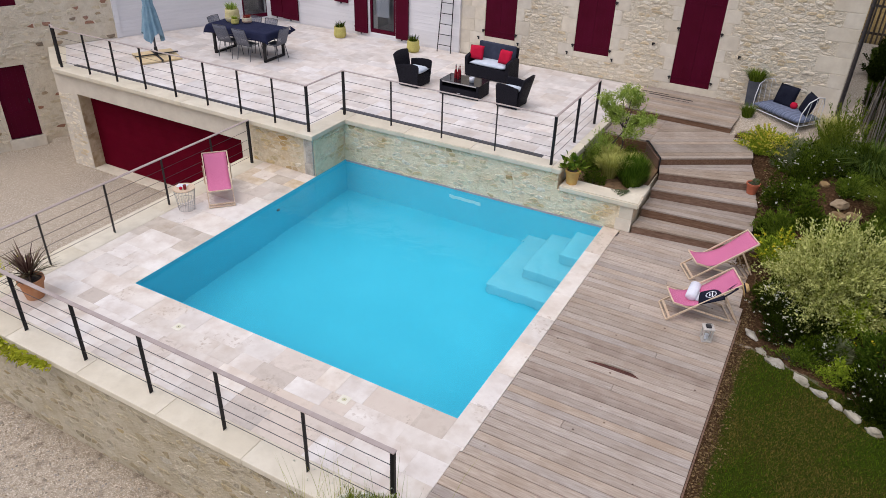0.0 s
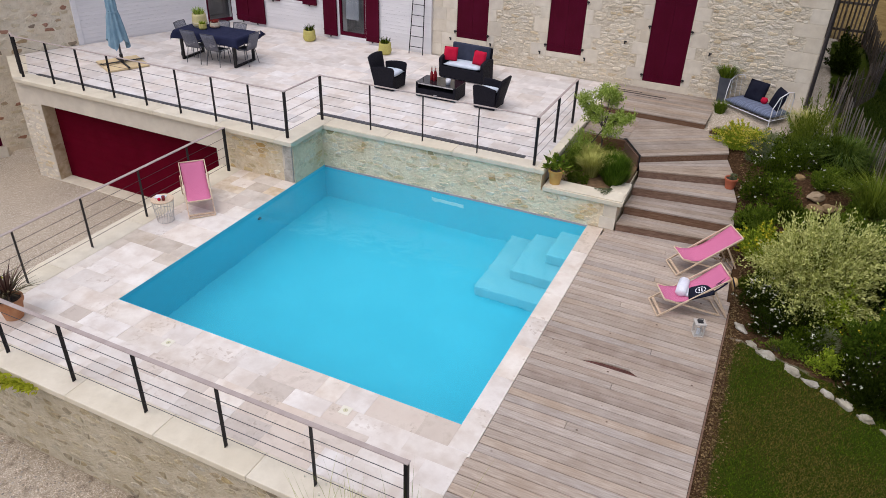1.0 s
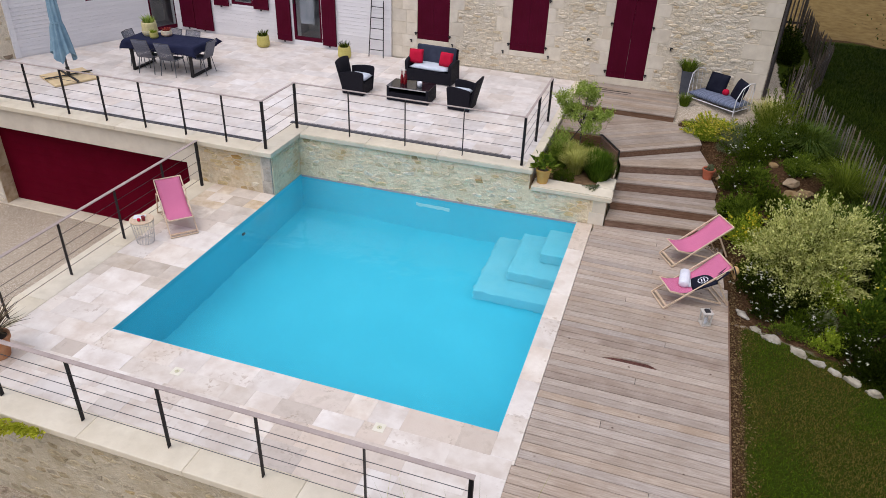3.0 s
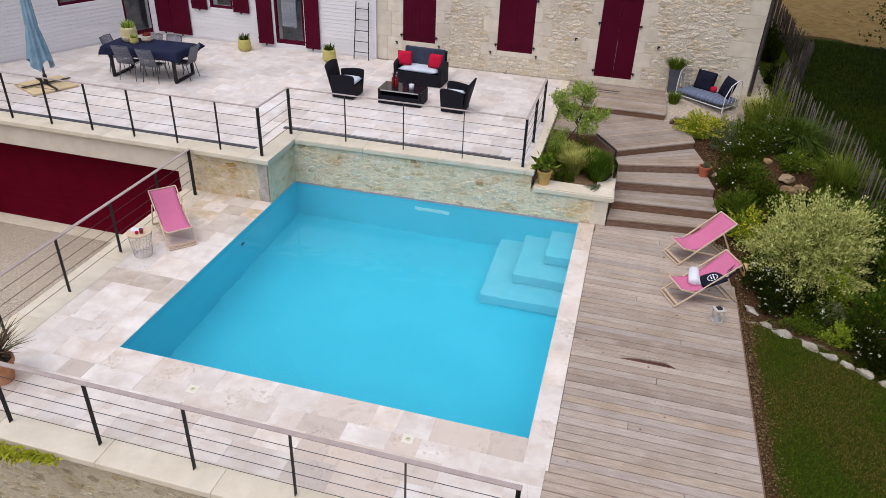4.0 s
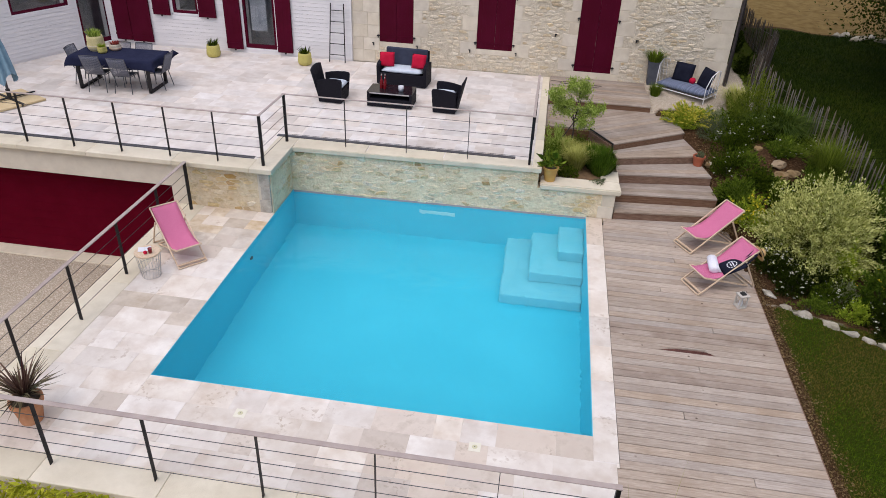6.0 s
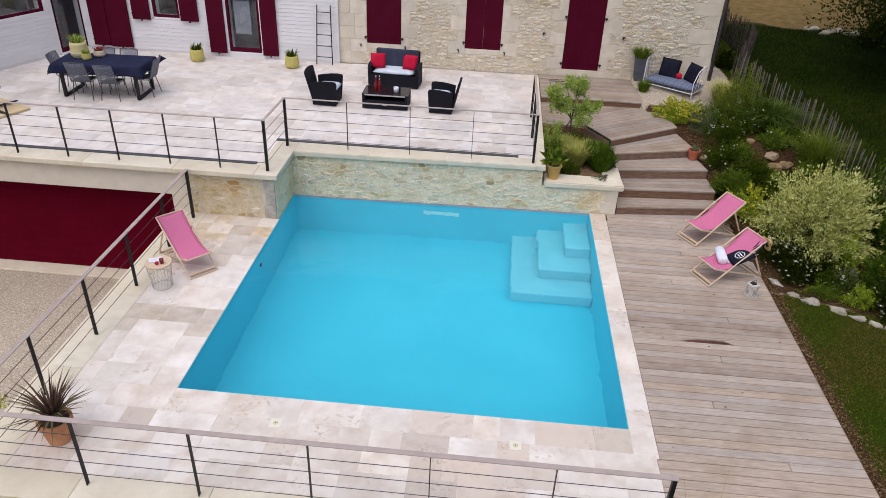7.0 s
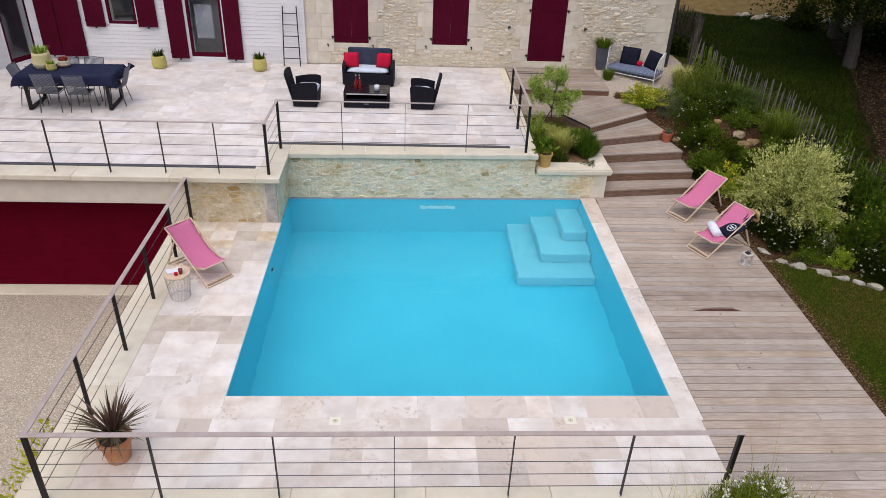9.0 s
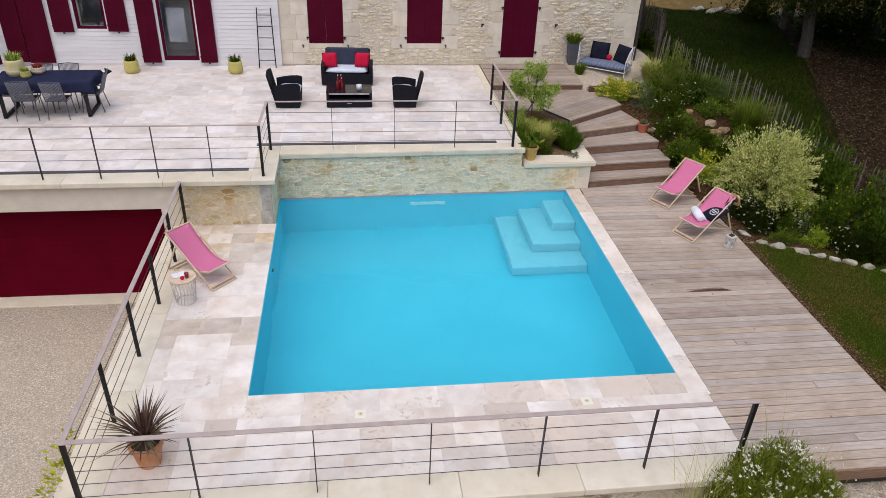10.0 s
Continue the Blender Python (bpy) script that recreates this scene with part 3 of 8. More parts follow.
def shrub(name, label, x, y, z, radii, n, leaf, material, rng, lumps=9, wood=True, category="shrub", group="garden shrubs", flowers=None, updraft=0.3):
    ob = thing(name, label, category, pose(x, y, z), group)
    P, D = lumpy(n, radii, rng, lumps)
    ns = n // 4
    sa, se = rng.uniform(0, 2 * math.pi, 34), rng.uniform(0.15, 1.45, 34)
    sd = np.stack([np.cos(sa) * np.cos(se), np.sin(sa) * np.cos(se), np.sin(se) + 0.1], 1) * rng.uniform(0.95, 1.38, (34, 1))
    q = rng.integers(0, 34, ns)
    P[:ns] = sd[q] * np.array([radii]) * rng.uniform(0.55, 1.0, (ns, 1)) + rng.normal(0, 0.018, (ns, 3))
    D[:ns] = unit(sd[q] + rng.normal(0, 0.4, (ns, 3)))
    D = D + rng.normal(0, 0.45, D.shape) + np.array([[0, 0, updraft]])
    part("foliage", leaves("foliage", P, D, leaf[0], leaf[1], material, rng), None, ob)
    if wood:
        bm = bmesh.new()
        for i in range(7):
            a = rng.uniform(0, 6.28)
            k = rng.uniform(0.3, 0.7)
            tube(bm, (0.03 * math.cos(a), 0.03 * math.sin(a), -0.08), (radii[0] * k * math.cos(a), radii[1] * k * math.sin(a), radii[2] * rng.uniform(0.4, 0.7)), 0.012, 0.005, 6)
        part("stem", bm, BARK, ob)
    if flowers:
        m2, cnt, size = flowers
        P, D = lumpy(cnt, [r * 1.06 for r in radii], rng, lumps, 0.9)
        q = rng.integers(0, 34, cnt // 2)
        P[:cnt // 2] = sd[q] * np.array([radii]) * rng.uniform(0.75, 1.04, (cnt // 2, 1))
        k = P[:, 2] > radii[2] * 0.25
        part("blossom", leaves("blossom", np.repeat(P[k], 5, 0), rng.normal(size=(5 * k.sum(), 3)) * np.array([[1, 1, 0.4]]), size, size * 0.7, m2, rng), None, ob)
    return ob


def tuft(name, label, x, y, z, spread, height, n, width, material, rng, lean=0.45, bend=0.6, category="ornamental grass", group="garden plants"):
    ob = thing(name, label, category, pose(x, y, z), group)
    a = rng.uniform(0, 2 * math.pi, n)
    r = spread * np.sqrt(rng.uniform(0, 1, n))
    C = np.stack([r * np.cos(a), r * np.sin(a), np.zeros(n) - 0.02], 1)
    D = np.stack([np.cos(a) * lean * rng.uniform(0, 1, n), np.sin(a) * lean * rng.uniform(0, 1, n), np.ones(n)], 1)
    part("foliage", blades("foliage", C, D, height, width, material, rng, bend), None, ob)
    return ob


def smooth(a, b, v):
    k = np.clip((v - a) / (b - a), 0, 1)
    return k * k * (3 - 2 * k)


def bed_z(x, y):
    """Height of the garden beside the deck."""
    return (-0.05 + 0.87 * smooth(3.8, 9.2, y) + 0.3 * smooth(9.2, 12.5, y) - 0.05 * smooth(9.5, 14, x)
            + 0.05 * np.sin(x * 2.3 + 1) * np.sin(y * 1.9) * smooth(9.0, 9.4, x) * smooth(3.6, 4.5, y)
            + 0.24 * np.exp(-((x - 9.75) ** 2 + (y - 7.9) ** 2) / 0.7)
            - 0.26 * smooth(9.35, 8.7, x) * smooth(7.4, 7.6, x) * smooth(5.4, 6.3, y) * smooth(9.6, 8.6, y))


# ---- ground: one sheet to the horizon ----
def ground_z(x, y):
    yard = YARD + 0.02 * np.clip(x - 2.8, -6, 3)
    yard = np.maximum(yard, -2.2)
    east = smooth(5.3, 6.9, x)
    front = yard * (1 - east) + (-0.30 + 0.27 * smooth(8.3, 9.0, x)) * east
    g = np.where((x > 8.3) | ((x > 7.2) & (y > 5.5)), bed_z(x, y), front)
    under_deck = (x > 6.2) & (x < 8.8) & (y > -1.95) & (y < 5.9)
    g = np.where(under_deck, -0.35, g)
    stair = (x > 5.2) & (x < np.interp(y, [5.9, 7.2, 8.2, 9.0, 9.9, 10.3, 12], [8.3, 8.2, 8.05, 7.9, 7.5, 7.36, 7.40])) & (y >= 5.9) & (y < 11.9)
    g = np.where(stair, bed_z(x, y) - 0.55, g)
    g = np.where((x >= 8.2) & (x < 8.5) & (y >= 5.9) & (y < 7.6), bed_z(x, y) - 0.12, g)
    pool = (x > -1.95) & (x < 6.25) & (y > -1.85) & (y < 12)
    g = np.where(pool, -1.95, g)
    g = np.where((x <= -1.95) & (y > 5.3), YARD, g)
    far = np.maximum(0, np.hypot(x - 2, y - 4) - 60)
    return np.where(far > 0, g * np.exp(-far / 400), g)


def axis(lo, hi, step, fine0, fine1, fine):
    a = np.arange(lo, fine0, step)
    b = np.arange(fine0, fine1, fine)
    c = np.arange(fine1, hi, step)
    far = np.geomspace(1, 2400, 26)
    return np.concatenate([lo - far[::-1], a, b, c, hi + far])


gx = axis(-14, 24, 0.3, 7.0, 12.0, 0.12)
gy = axis(-10, 30, 0.3, 3.0, 13.0, 0.16)
GX, GY = np.meshgrid(gx, gy)
GZ = ground_z(GX, GY)
V = np.stack([GX, GY, GZ], -1).reshape(-1, 3)
nx, ny = len(gx), len(gy)
idx = (np.arange(ny - 1)[:, None] * nx + np.arange(nx - 1)[None, :]).ravel()
F = np.stack([idx, idx + 1, idx + nx + 1, idx + nx], 1)
GROUND = bpy.data.materials.new("ground_cover")
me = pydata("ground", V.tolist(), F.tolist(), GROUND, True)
X, Y = V[:, 0], V[:, 1]
edge = 3.62 - 0.33 * (X - 9.2) - 0.02 * (X - 9.2) ** 2
lawn = smooth(8.95, 9.15, X) * smooth(0.12, -0.12, Y - edge) * smooth(40, 39, X)
fence_x = np.interp(Y, [3.0, 5.2, 6.55, 8.34, 9.6, 11.5], [12.9, 11.85, 11.37, 10.98, 10.55, 9.98])
beyond = smooth(-0.1, 0.1, X - fence_x) * smooth(2.5, 3.5, Y)
lawn = np.maximum(lawn, beyond * smooth(19.2, 18.6, Y + 0.12 * (X - 12)) * smooth(0.4, -0.4, (X - 12.4) - 0.36 * (Y - 6.0)))
lawn = np.maximum(lawn, smooth(-0.1, 0.15, X - np.interp(Y, [11.6, 12.45, 13.7, 14.8, 16.0, 19.3], [9.95, 10.42, 10.95, 11.08, 11.0, 10.9])) * smooth(11.6, 12.2, Y) * smooth(19.2, 18.6, Y + 0.12 * (X - 12)) * smooth(15.5, 14.5, X))
field = np.maximum(smooth(18.9, 19.3, Y + 0.12 * (X - 12)) * smooth(11, 12.5, X), smooth(19.4, 19.6, Y) * smooth(8.0, 8.6, X))
bed = smooth(7.5, 7.7, X) * smooth(-0.12, 0.12, Y - edge) * smooth(10.6, 10.0, Y) * (1 - beyond)
# where the wood floor takes a darker colour for the trees' shade
wood_floor_shade = smooth(-0.4, 0.6, (X - 12.4) - 0.36 * (Y - 6.0)) * smooth(11.9, 12.4, X) * (1 - field)
strip = smooth(8.6, 8.7, X) * smooth(9.2, 9.05, X) * smooth(3.8, 3.5, Y)
bed = np.maximum(bed, smooth(5.2, 5.5, X) * smooth(7.1, 6.7, X) * smooth(-1.8, -1.95, Y) * smooth(-3.2, -2.7, Y))
bed = np.maximum(bed, np.maximum(strip, smooth(10.0, 10.3, X) * smooth(-2.5, -2.2, Y)))
# patchy earth before the front wall, also darkening it for the wall's shade
bed = np.maximum(bed, 0.34 * smooth(-2.3, -1.7, X) * smooth(5.2, 4.6, X) * smooth(-1.7, -1.9, Y) * smooth(-6.0, -4.0, Y))
col = me.color_attributes.new("cover", "FLOAT_COLOR", "POINT")
buf = np.stack([lawn, bed, field, wood_floor_shade], 1)
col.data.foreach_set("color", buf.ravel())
GROUND.use_nodes = True
t = GROUND.node_tree
N, L = t.nodes, t.links
geo = N.new("ShaderNodeNewGeometry")
att = N.new("ShaderNodeAttribute")
att.attribute_name = "cover"
sep = N.new("ShaderNodeSeparateColor")
L.new(att.outputs["Color"], sep.inputs[0])


def _noise(s, d=5):
    n = N.new("ShaderNodeTexNoise")
    n.inputs["Scale"].default_value = s
    n.inputs["Detail"].default_value = d
    L.new(geo.outputs["Position"], n.inputs["Vector"])
    return n.outputs["Fac"]


def _ramp(fac, *cols):
    r = N.new("ShaderNodeValToRGB")
    while len(r.color_ramp.elements) < len(cols):
        r.color_ramp.elements.new(0.5)
    for i, (p, c) in enumerate(cols):
        r.color_ramp.elements[i].position = p
        r.color_ramp.elements[i].color = (*c, 1)
    L.new(fac, r.inputs[0])
    return r.outputs[0]


def _mix(fac, a, b):
    m = N.new("ShaderNodeMix")
    m.data_type = "RGBA"
    L.new(fac, m.inputs["Factor"])
    L.new(a, m.inputs["A"])
    L.new(b, m.inputs["B"])
    return m.outputs["Result"]


def _edge(mask, s=3.0):
    """Roughens the border of a mask with noise."""
    a = N.new("ShaderNodeMath")
    a.operation = "MULTIPLY_ADD"
    L.new(_noise(s), a.inputs[0])
    a.inputs[1].default_value = 0.7
    L.new(mask, a.inputs[2])
    r = N.new("ShaderNodeMapRange")
    r.inputs[1].default_value, r.inputs[2].default_value = 0.72, 0.98
    L.new(a.outputs[0], r.inputs[0])
    return r.outputs[0]


vor = N.new("ShaderNodeTexVoronoi")
vor.inputs["Scale"].default_value = 62
L.new(geo.outputs["Position"], vor.inputs["Vector"])
sv = N.new("ShaderNodeSeparateColor")
L.new(vor.outputs["Color"], sv.inputs[0])
gravel = _mix(_ramp(_noise(1.3, 8), (0.40, (0, 0, 0)), (0.62, (1, 1, 1))), _ramp(sv.outputs[0], (0.0, (0.315, 0.258, 0.183)), (0.45, (0.445, 0.376, 0.279)), (0.85, (0.540, 0.466, 0.358)), (1.0, (0.72, 0.645, 0.515))),
              _ramp(sv.outputs[0], (0.0, (0.375, 0.309, 0.223)), (0.85, (0.52, 0.445, 0.339)), (1.0, (0.68, 0.605, 0.475))))
lawn_c = _mix(_noise(1.1), _ramp(_noise(45), (0.3, (0.012, 0.030, 0.001)), (0.7, (0.040, 0.074, 0.004))),
              _ramp(_noise(45), (0.3, (0.026, 0.028, 0.003)), (0.7, (0.060, 0.056, 0.008))))
bed_c = _ramp(_noise(26), (0.3, (0.028, 0.015, 0.007)), (0.58, (0.075, 0.042, 0.020)), (0.78, (0.17, 0.105, 0.055)))
field_c = _ramp(_noise(3.5), (0.3, (0.15, 0.098, 0.032)), (0.7, (0.235, 0.165, 0.062)))
c = _mix(_edge(sep.outputs[1], 6), gravel, bed_c)
# brown wood floor, with the canopy's shade mixed into its colour
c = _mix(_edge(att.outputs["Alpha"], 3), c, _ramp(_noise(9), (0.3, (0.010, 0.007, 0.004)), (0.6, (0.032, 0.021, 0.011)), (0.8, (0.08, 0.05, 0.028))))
c = _mix(_edge(sep.outputs[0], 5), c, lawn_c)
c = _mix(_edge(sep.outputs[2], 2), c, field_c)
pb = N["Principled BSDF"]
L.new(c, pb.inputs["Base Color"])
pb.inputs["Roughness"].default_value = 0.95
pb.inputs["Specular IOR Level"].default_value = 0.04
bp = N.new("ShaderNodeBump")
bp.inputs["Strength"].default_value, bp.inputs["Distance"].default_value = 0.6, 0.02
L.new(vor.outputs["Distance"], bp.inputs["Height"])
L.new(bp.outputs["Normal"], pb.inputs["Normal"])
tagged(new("ground", me), "gravel courtyard, dark lawn, planting bed, straw field and wood floor darkened for tree shade", "ground", kind="structure")


# ---- wall helpers ----
def wall(name, label, o, u, n, W, z0, z1, holes, thick, material):
    """An upright wall from o along u, its face towards n, with openings (s0, s1, z0, z1) right through it."""
    o, u, n = Vector(o), Vector(u), Vector(n)
    ss = sorted({0.0, W, *(h[0] for h in holes), *(h[1] for h in holes)})
    zs = sorted({z0, z1, *(h[2] for h in holes), *(h[3] for h in holes)})
    bm = bmesh.new()

    def P(s, z, d):
        return bm.verts.new(o + u * s - n * d + Vector((0, 0, z)))

    def solid_cell(i, j):
        if not (0 <= i < len(ss) - 1 and 0 <= j < len(zs) - 1):
            return False
        sm, zm = (ss[i] + ss[i + 1]) / 2, (zs[j] + zs[j + 1]) / 2
        return not any(h[0] < sm < h[1] and h[2] < zm < h[3] for h in holes)
    for i in range(len(ss) - 1):
        for j in range(len(zs) - 1):
            if not solid_cell(i, j):
                continue
            a, b, c, d = ss[i], ss[i + 1], zs[j], zs[j + 1]
            for dep in (0, thick):
                bm.faces.new((P(a, c, dep), P(b, c, dep), P(b, d, dep), P(a, d, dep)))
            for di, dj, e0, e1 in ((-1, 0, (a, c), (a, d)), (1, 0, (b, c), (b, d)), (0, -1, (a, c), (b, c)), (0, 1, (a, d), (b, d))):
                if not solid_cell(i + di, j + dj):
                    bm.faces.new((P(*e0, 0), P(*e1, 0), P(*e1, thick), P(*e0, thick)))
    bmesh.ops.remove_doubles(bm, verts=bm.verts, dist=0.0005)
    return solid(name, bm, material, label, "wall", "structure")


def stone_shape(rng, poly, gap, depth):
    """One rough stone from its outline in the wall's plane, its worn face towards +y; starts at its middle."""
    cx = sum(p[0] for p in poly) / len(poly)
    cz = sum(p[1] for p in poly) / len(poly)
    ring = []
    for p, q in zip(poly, poly[1:] + poly[:1]):
        k = rng.uniform(0.35, 0.65)
        m = (p[0] + (q[0] - p[0]) * k, p[1] + (q[1] - p[1]) * k)
        for (x, z), lo in ((p, 0.78), (m, 0.90)):
            x, z = x - cx, z - cz
            d = max(math.hypot(x, z), 1e-4)
            f = max(0.3, 1 - gap / d) * rng.uniform(lo, 1.0)
            ring.append((x * f, z * f))
    n = len(ring)
    tx, tz = rng.uniform(-0.3, 0.3), rng.uniform(-0.5, 0.5)
    V = [(x, -0.004, z) for x, z in ring]
    for x, z in ring:
        f = rng.uniform(0.74, 0.93)
        V.append((x * f, depth * rng.uniform(0.65, 1.1) + x * f * tx * 0.3 + z * f * tz * 0.3, z * f))
    V.append((rng.uniform(-0.01, 0.01), depth * 1.1, rng.uniform(-0.01, 0.01)))
    F = [(i, (i + 1) % n, n + (i + 1) % n, n + i) for i in range(n)] + [(n + i, n + (i + 1) % n, 2 * n) for i in range(n)]
    return (cx, cz), V, F


def rubble(parent, o, u, n, W, z0, z1, holes, seed, mats, near=None, limit=300, cell=(0.20, 0.088), bury=0.30, depth=0.008, gap=0.002):
    """Random rubble facing, fitted stone to stone: each a piece of its own; those past the limit are joined."""
    rng = random.Random(seed)
    o, u, n = Vector(o), Vector(u), Vector(n)
    single, joined = mats
    cw, ch = cell
    k = cw / ch
    seeds, z = [], z0
    while z < z1:
        h = ch * rng.uniform(0.7, 1.35)
        s = -cw * rng.random()
        while s < W + cw * 0.5:
            w = cw * rng.choice((0.5, 0.6, 0.8, 1.0, 1.3, 1.9))
            seeds.append((s + w / 2, (z + h * rng.uniform(0.2, 0.8)) * k))
            s += w
        z += h
    grid = {}
    for i, (s, t) in enumerate(seeds):
        grid.setdefault((int(s // cw), int(t // cw)), []).append(i)
    spots = []
    for i, (s, t) in enumerate(seeds):
        if not (0.02 < s < W - 0.02) or any(a < s < b and c < t / k < d for a, b, c, d in holes) or rng.random() < bury:
            continue
        poly = [(max(0.0, s - cw), max(z0 * k, t - cw)), (min(W, s + cw), max(z0 * k, t - cw)), (min(W, s + cw), min(z1 * k, t + cw)), (max(0.0, s - cw), min(z1 * k, t + cw))]
        for gi in range(-2, 3):
            for gj in range(-2, 3):
                for j in grid.get((int(s // cw) + gi, int(t // cw) + gj), ()):
                    if j != i and len(poly) > 2:
                        p, q = seeds[j][0] - s, seeds[j][1] - t
                        poly = clip(poly, p, q, p * (s + p / 2) + q * (t + q / 2))
        poly = [(a, b / k) for a, b in poly]
        for a, b, c, d in holes:
            if len(poly) > 2 and min(p[0] for p in poly) < b and max(p[0] for p in poly) > a and min(p[1] for p in poly) < d and max(p[1] for p in poly) > c:
                zz = t / k
                side = min(((s - a, (1, 0, a)), (b - s, (-1, 0, -b)), ((zz - c) * 2, (0, 1, c)), ((d - zz) * 2, (0, -1, -d))))
                poly = clip(poly, *side[1])
        if len(poly) < 3 or abs(area(poly)) < 0.0012:
            continue
        spots.append(stone_shape(rng, poly, gap * rng.uniform(0.6, 1.7), depth * rng.choice((0.35, 0.7, 1.0, 1.0, 1.5))))
    if near:
        spots.sort(key=lambda p: near(p[0]))
    R = Matrix(((u.x, n.x, 0), (u.y, n.y, 0), (0, 0, 1))).to_4x4()
    JV, JF = [], []
    for c, ((sc, zc), V, F) in enumerate(spots):
        m = Matrix.Translation(o + u * sc + Vector((0, 0, zc))) @ R
        if c < limit:
            ob = new("stone", pydata("stone", V, F, single))
            ob.parent = parent
            ob.matrix_basis = m
        else:
            base = len(JV)
            JV += [tuple(m @ Vector(v)) for v in V]
            JF += [tuple(base + q for q in f) for f in F]
    if JV:
        ob = part("stonework", pydata("stonework", JV, JF, joined), None, parent)
        ob["kind"] = "stuff"


def blocks(parent, name, o, u, n, rects, material, proud=0.008, back=0.06):
    """Dressed blocks, each a piece, a little proud of the wall."""
    o, u, n = Vector(o), Vector(u), Vector(n)
    R = Matrix(((u.x, -n.x, 0), (u.y, -n.y, 0), (0, 0, 1))).to_4x4()
    for s0, s1, z0, z1 in rects:
        bm = B(-(s1 - s0) / 2 + 0.003, (s1 - s0) / 2 - 0.003, -proud, back, -(z1 - z0) / 2 + 0.003, (z1 - z0) / 2 - 0.003, bev=0.006)
        ob = part(name, bm, material, parent)
        ob.matrix_basis = Matrix.Translation(o + u * (s0 + s1) / 2 + Vector((0, 0, (z0 + z1) / 2))) @ R


def quoins(rng, s0, s1, z0, z1, wide, narrow, side, h=0.31):
    """Toothed blocks beside an opening or a corner: side -1 grows to smaller s, +1 to greater."""
    out, z, k = [], z0, rng.randrange(2)
    base = s0 if side < 0 else s1
    while z < z1 - 0.02:
        hh = min(h * rng.uniform(0.85, 1.2), z1 - z)
        w = (wide if k % 2 else narrow) * rng.uniform(0.9, 1.1)
        out.append((base - w, base, z, z + hh) if side < 0 else (base, base + w, z, z + hh))
        z, k = z + hh, k + 1
    return out



# ---- stone house ----
fac = (-0.31, HOUSE_Y, 0)
WIN_A, WIN_B, DOOR = (0.43, 1.34, 1.54, 3.35), (3.03, 3.97, 1.55, 3.35), (5.62, 6.57, 1.17, 3.32)
holes = [(a + 0.31, b + 0.31, c, d) for a, b, c, d in (WIN_A, WIN_B, DOOR)]
house = wall("wall_north", "cream rubble stone house facade with dressed surrounds", fac, (1, 0, 0), (0, -1, 0), 9.72, 0.3, 5.6, holes, 0.5, HOUSEMORTAR)
qr = random.Random(3)
Q = []
for a, b, c, d in holes:
    Q += (quoins(qr, a, b, c - (0.0 if c < 1.3 else 0.14), d, 0.40, 0.22, -1) if a > 1 else []) + quoins(qr, a, b, c - (0.0 if c < 1.3 else 0.14), d, 0.40, 0.22, 1)
    Q.append((a - (0.14 if a > 1 else 0.0), b + 0.14, d, d + 0.26))
    if c > 1.3:
        Q.append((a - 0.0, b + 0.0, c - 0.14, c))
Q.append((holes[2][0] - 0.2, holes[2][1] + 0.2, Z + 0.02, 1.17))
z_ = Z
while z_ < 3.3:
    m_ = qr.choice((0.3, 0.42))
    Q += [(0.0, m_, z_, z_ + 0.33), (m_, 0.736 if z_ > 1.3 else qr.choice((0.62, 0.736)), z_, z_ + 0.33)]
    z_ += 0.33
Q += quoins(qr, 9.72, 9.72, 1.0, 3.9, 0.62, 0.36, -1, 0.34)
blocks(house, "dressed_block", fac, (1, 0, 0), (0, -1, 0), Q, ASHLAR)
HOUSE_STONE = [(house, fac, (1, 0, 0), (0, -1, 0), 9.72, Z, 3.6, [(a - 0.01, b + 0.01, c, d) for a, b, c, d in Q + holes])]
end = wall("wall_east", "plain rendered gable wall", (9.41, HOUSE_Y + 0.001, 0), (0, 1, 0), (1, 0, 0), 8.0, 0.3, 5.6, [], 0.4, RENDER)
solid("wall_back", B(-7.3, 9.0, 19.5, 19.9, 0.3, 5.6), RENDER, "plain rendered rear wall", "wall", "structure")
solid("ceiling", B(-7.6, 9.5, 11.9, 20.0, 5.6, 5.75), RENDER, "plain plastered ceiling of the house", "ceiling", "structure")
solid("gutter_pipe", T((9.47, HOUSE_Y - 0.02, 1.05), (9.47, HOUSE_Y - 0.02, 5.5), 0.045), STEEL, "dark metal downpipe at the house corner", "downpipe")


def shutter_leaf(parent, w, h, label="", bars=True):
    """A ledged board shutter, front towards -y, its foot at the origin's left."""
    leaf = part("shutter_leaf", B(0, w, -0.012, 0.028, 0, h, bev=0.003), BURGUNDY, parent, label)
    n = max(3, round(w / 0.11))
    for i in range(n):
        part("board", B(i * w / n + 0.0006, (i + 1) * w / n - 0.0006, -0.022, -0.0125, 0.004, h - 0.004), BURGUNDY, leaf)
    if bars:
        for zz in (0.16, h - 0.18):
            part("strap_hinge", B(-0.01, w * 0.92, -0.031, -0.0225, zz - 0.018, zz + 0.018), BURGUNDY, leaf)
    return leaf


def pintle(parent, x, z, y=0):
    bm = bmesh.new()
    box(bm, x - 0.035, x + 0.035, y - 0.045, y, z - 0.016, z + 0.016)
    box(bm, x - 0.012, x + 0.012, y - 0.055, y - 0.03, z - 0.05, z + 0.03)
    part("hinge_pin", bm, IRON, parent)


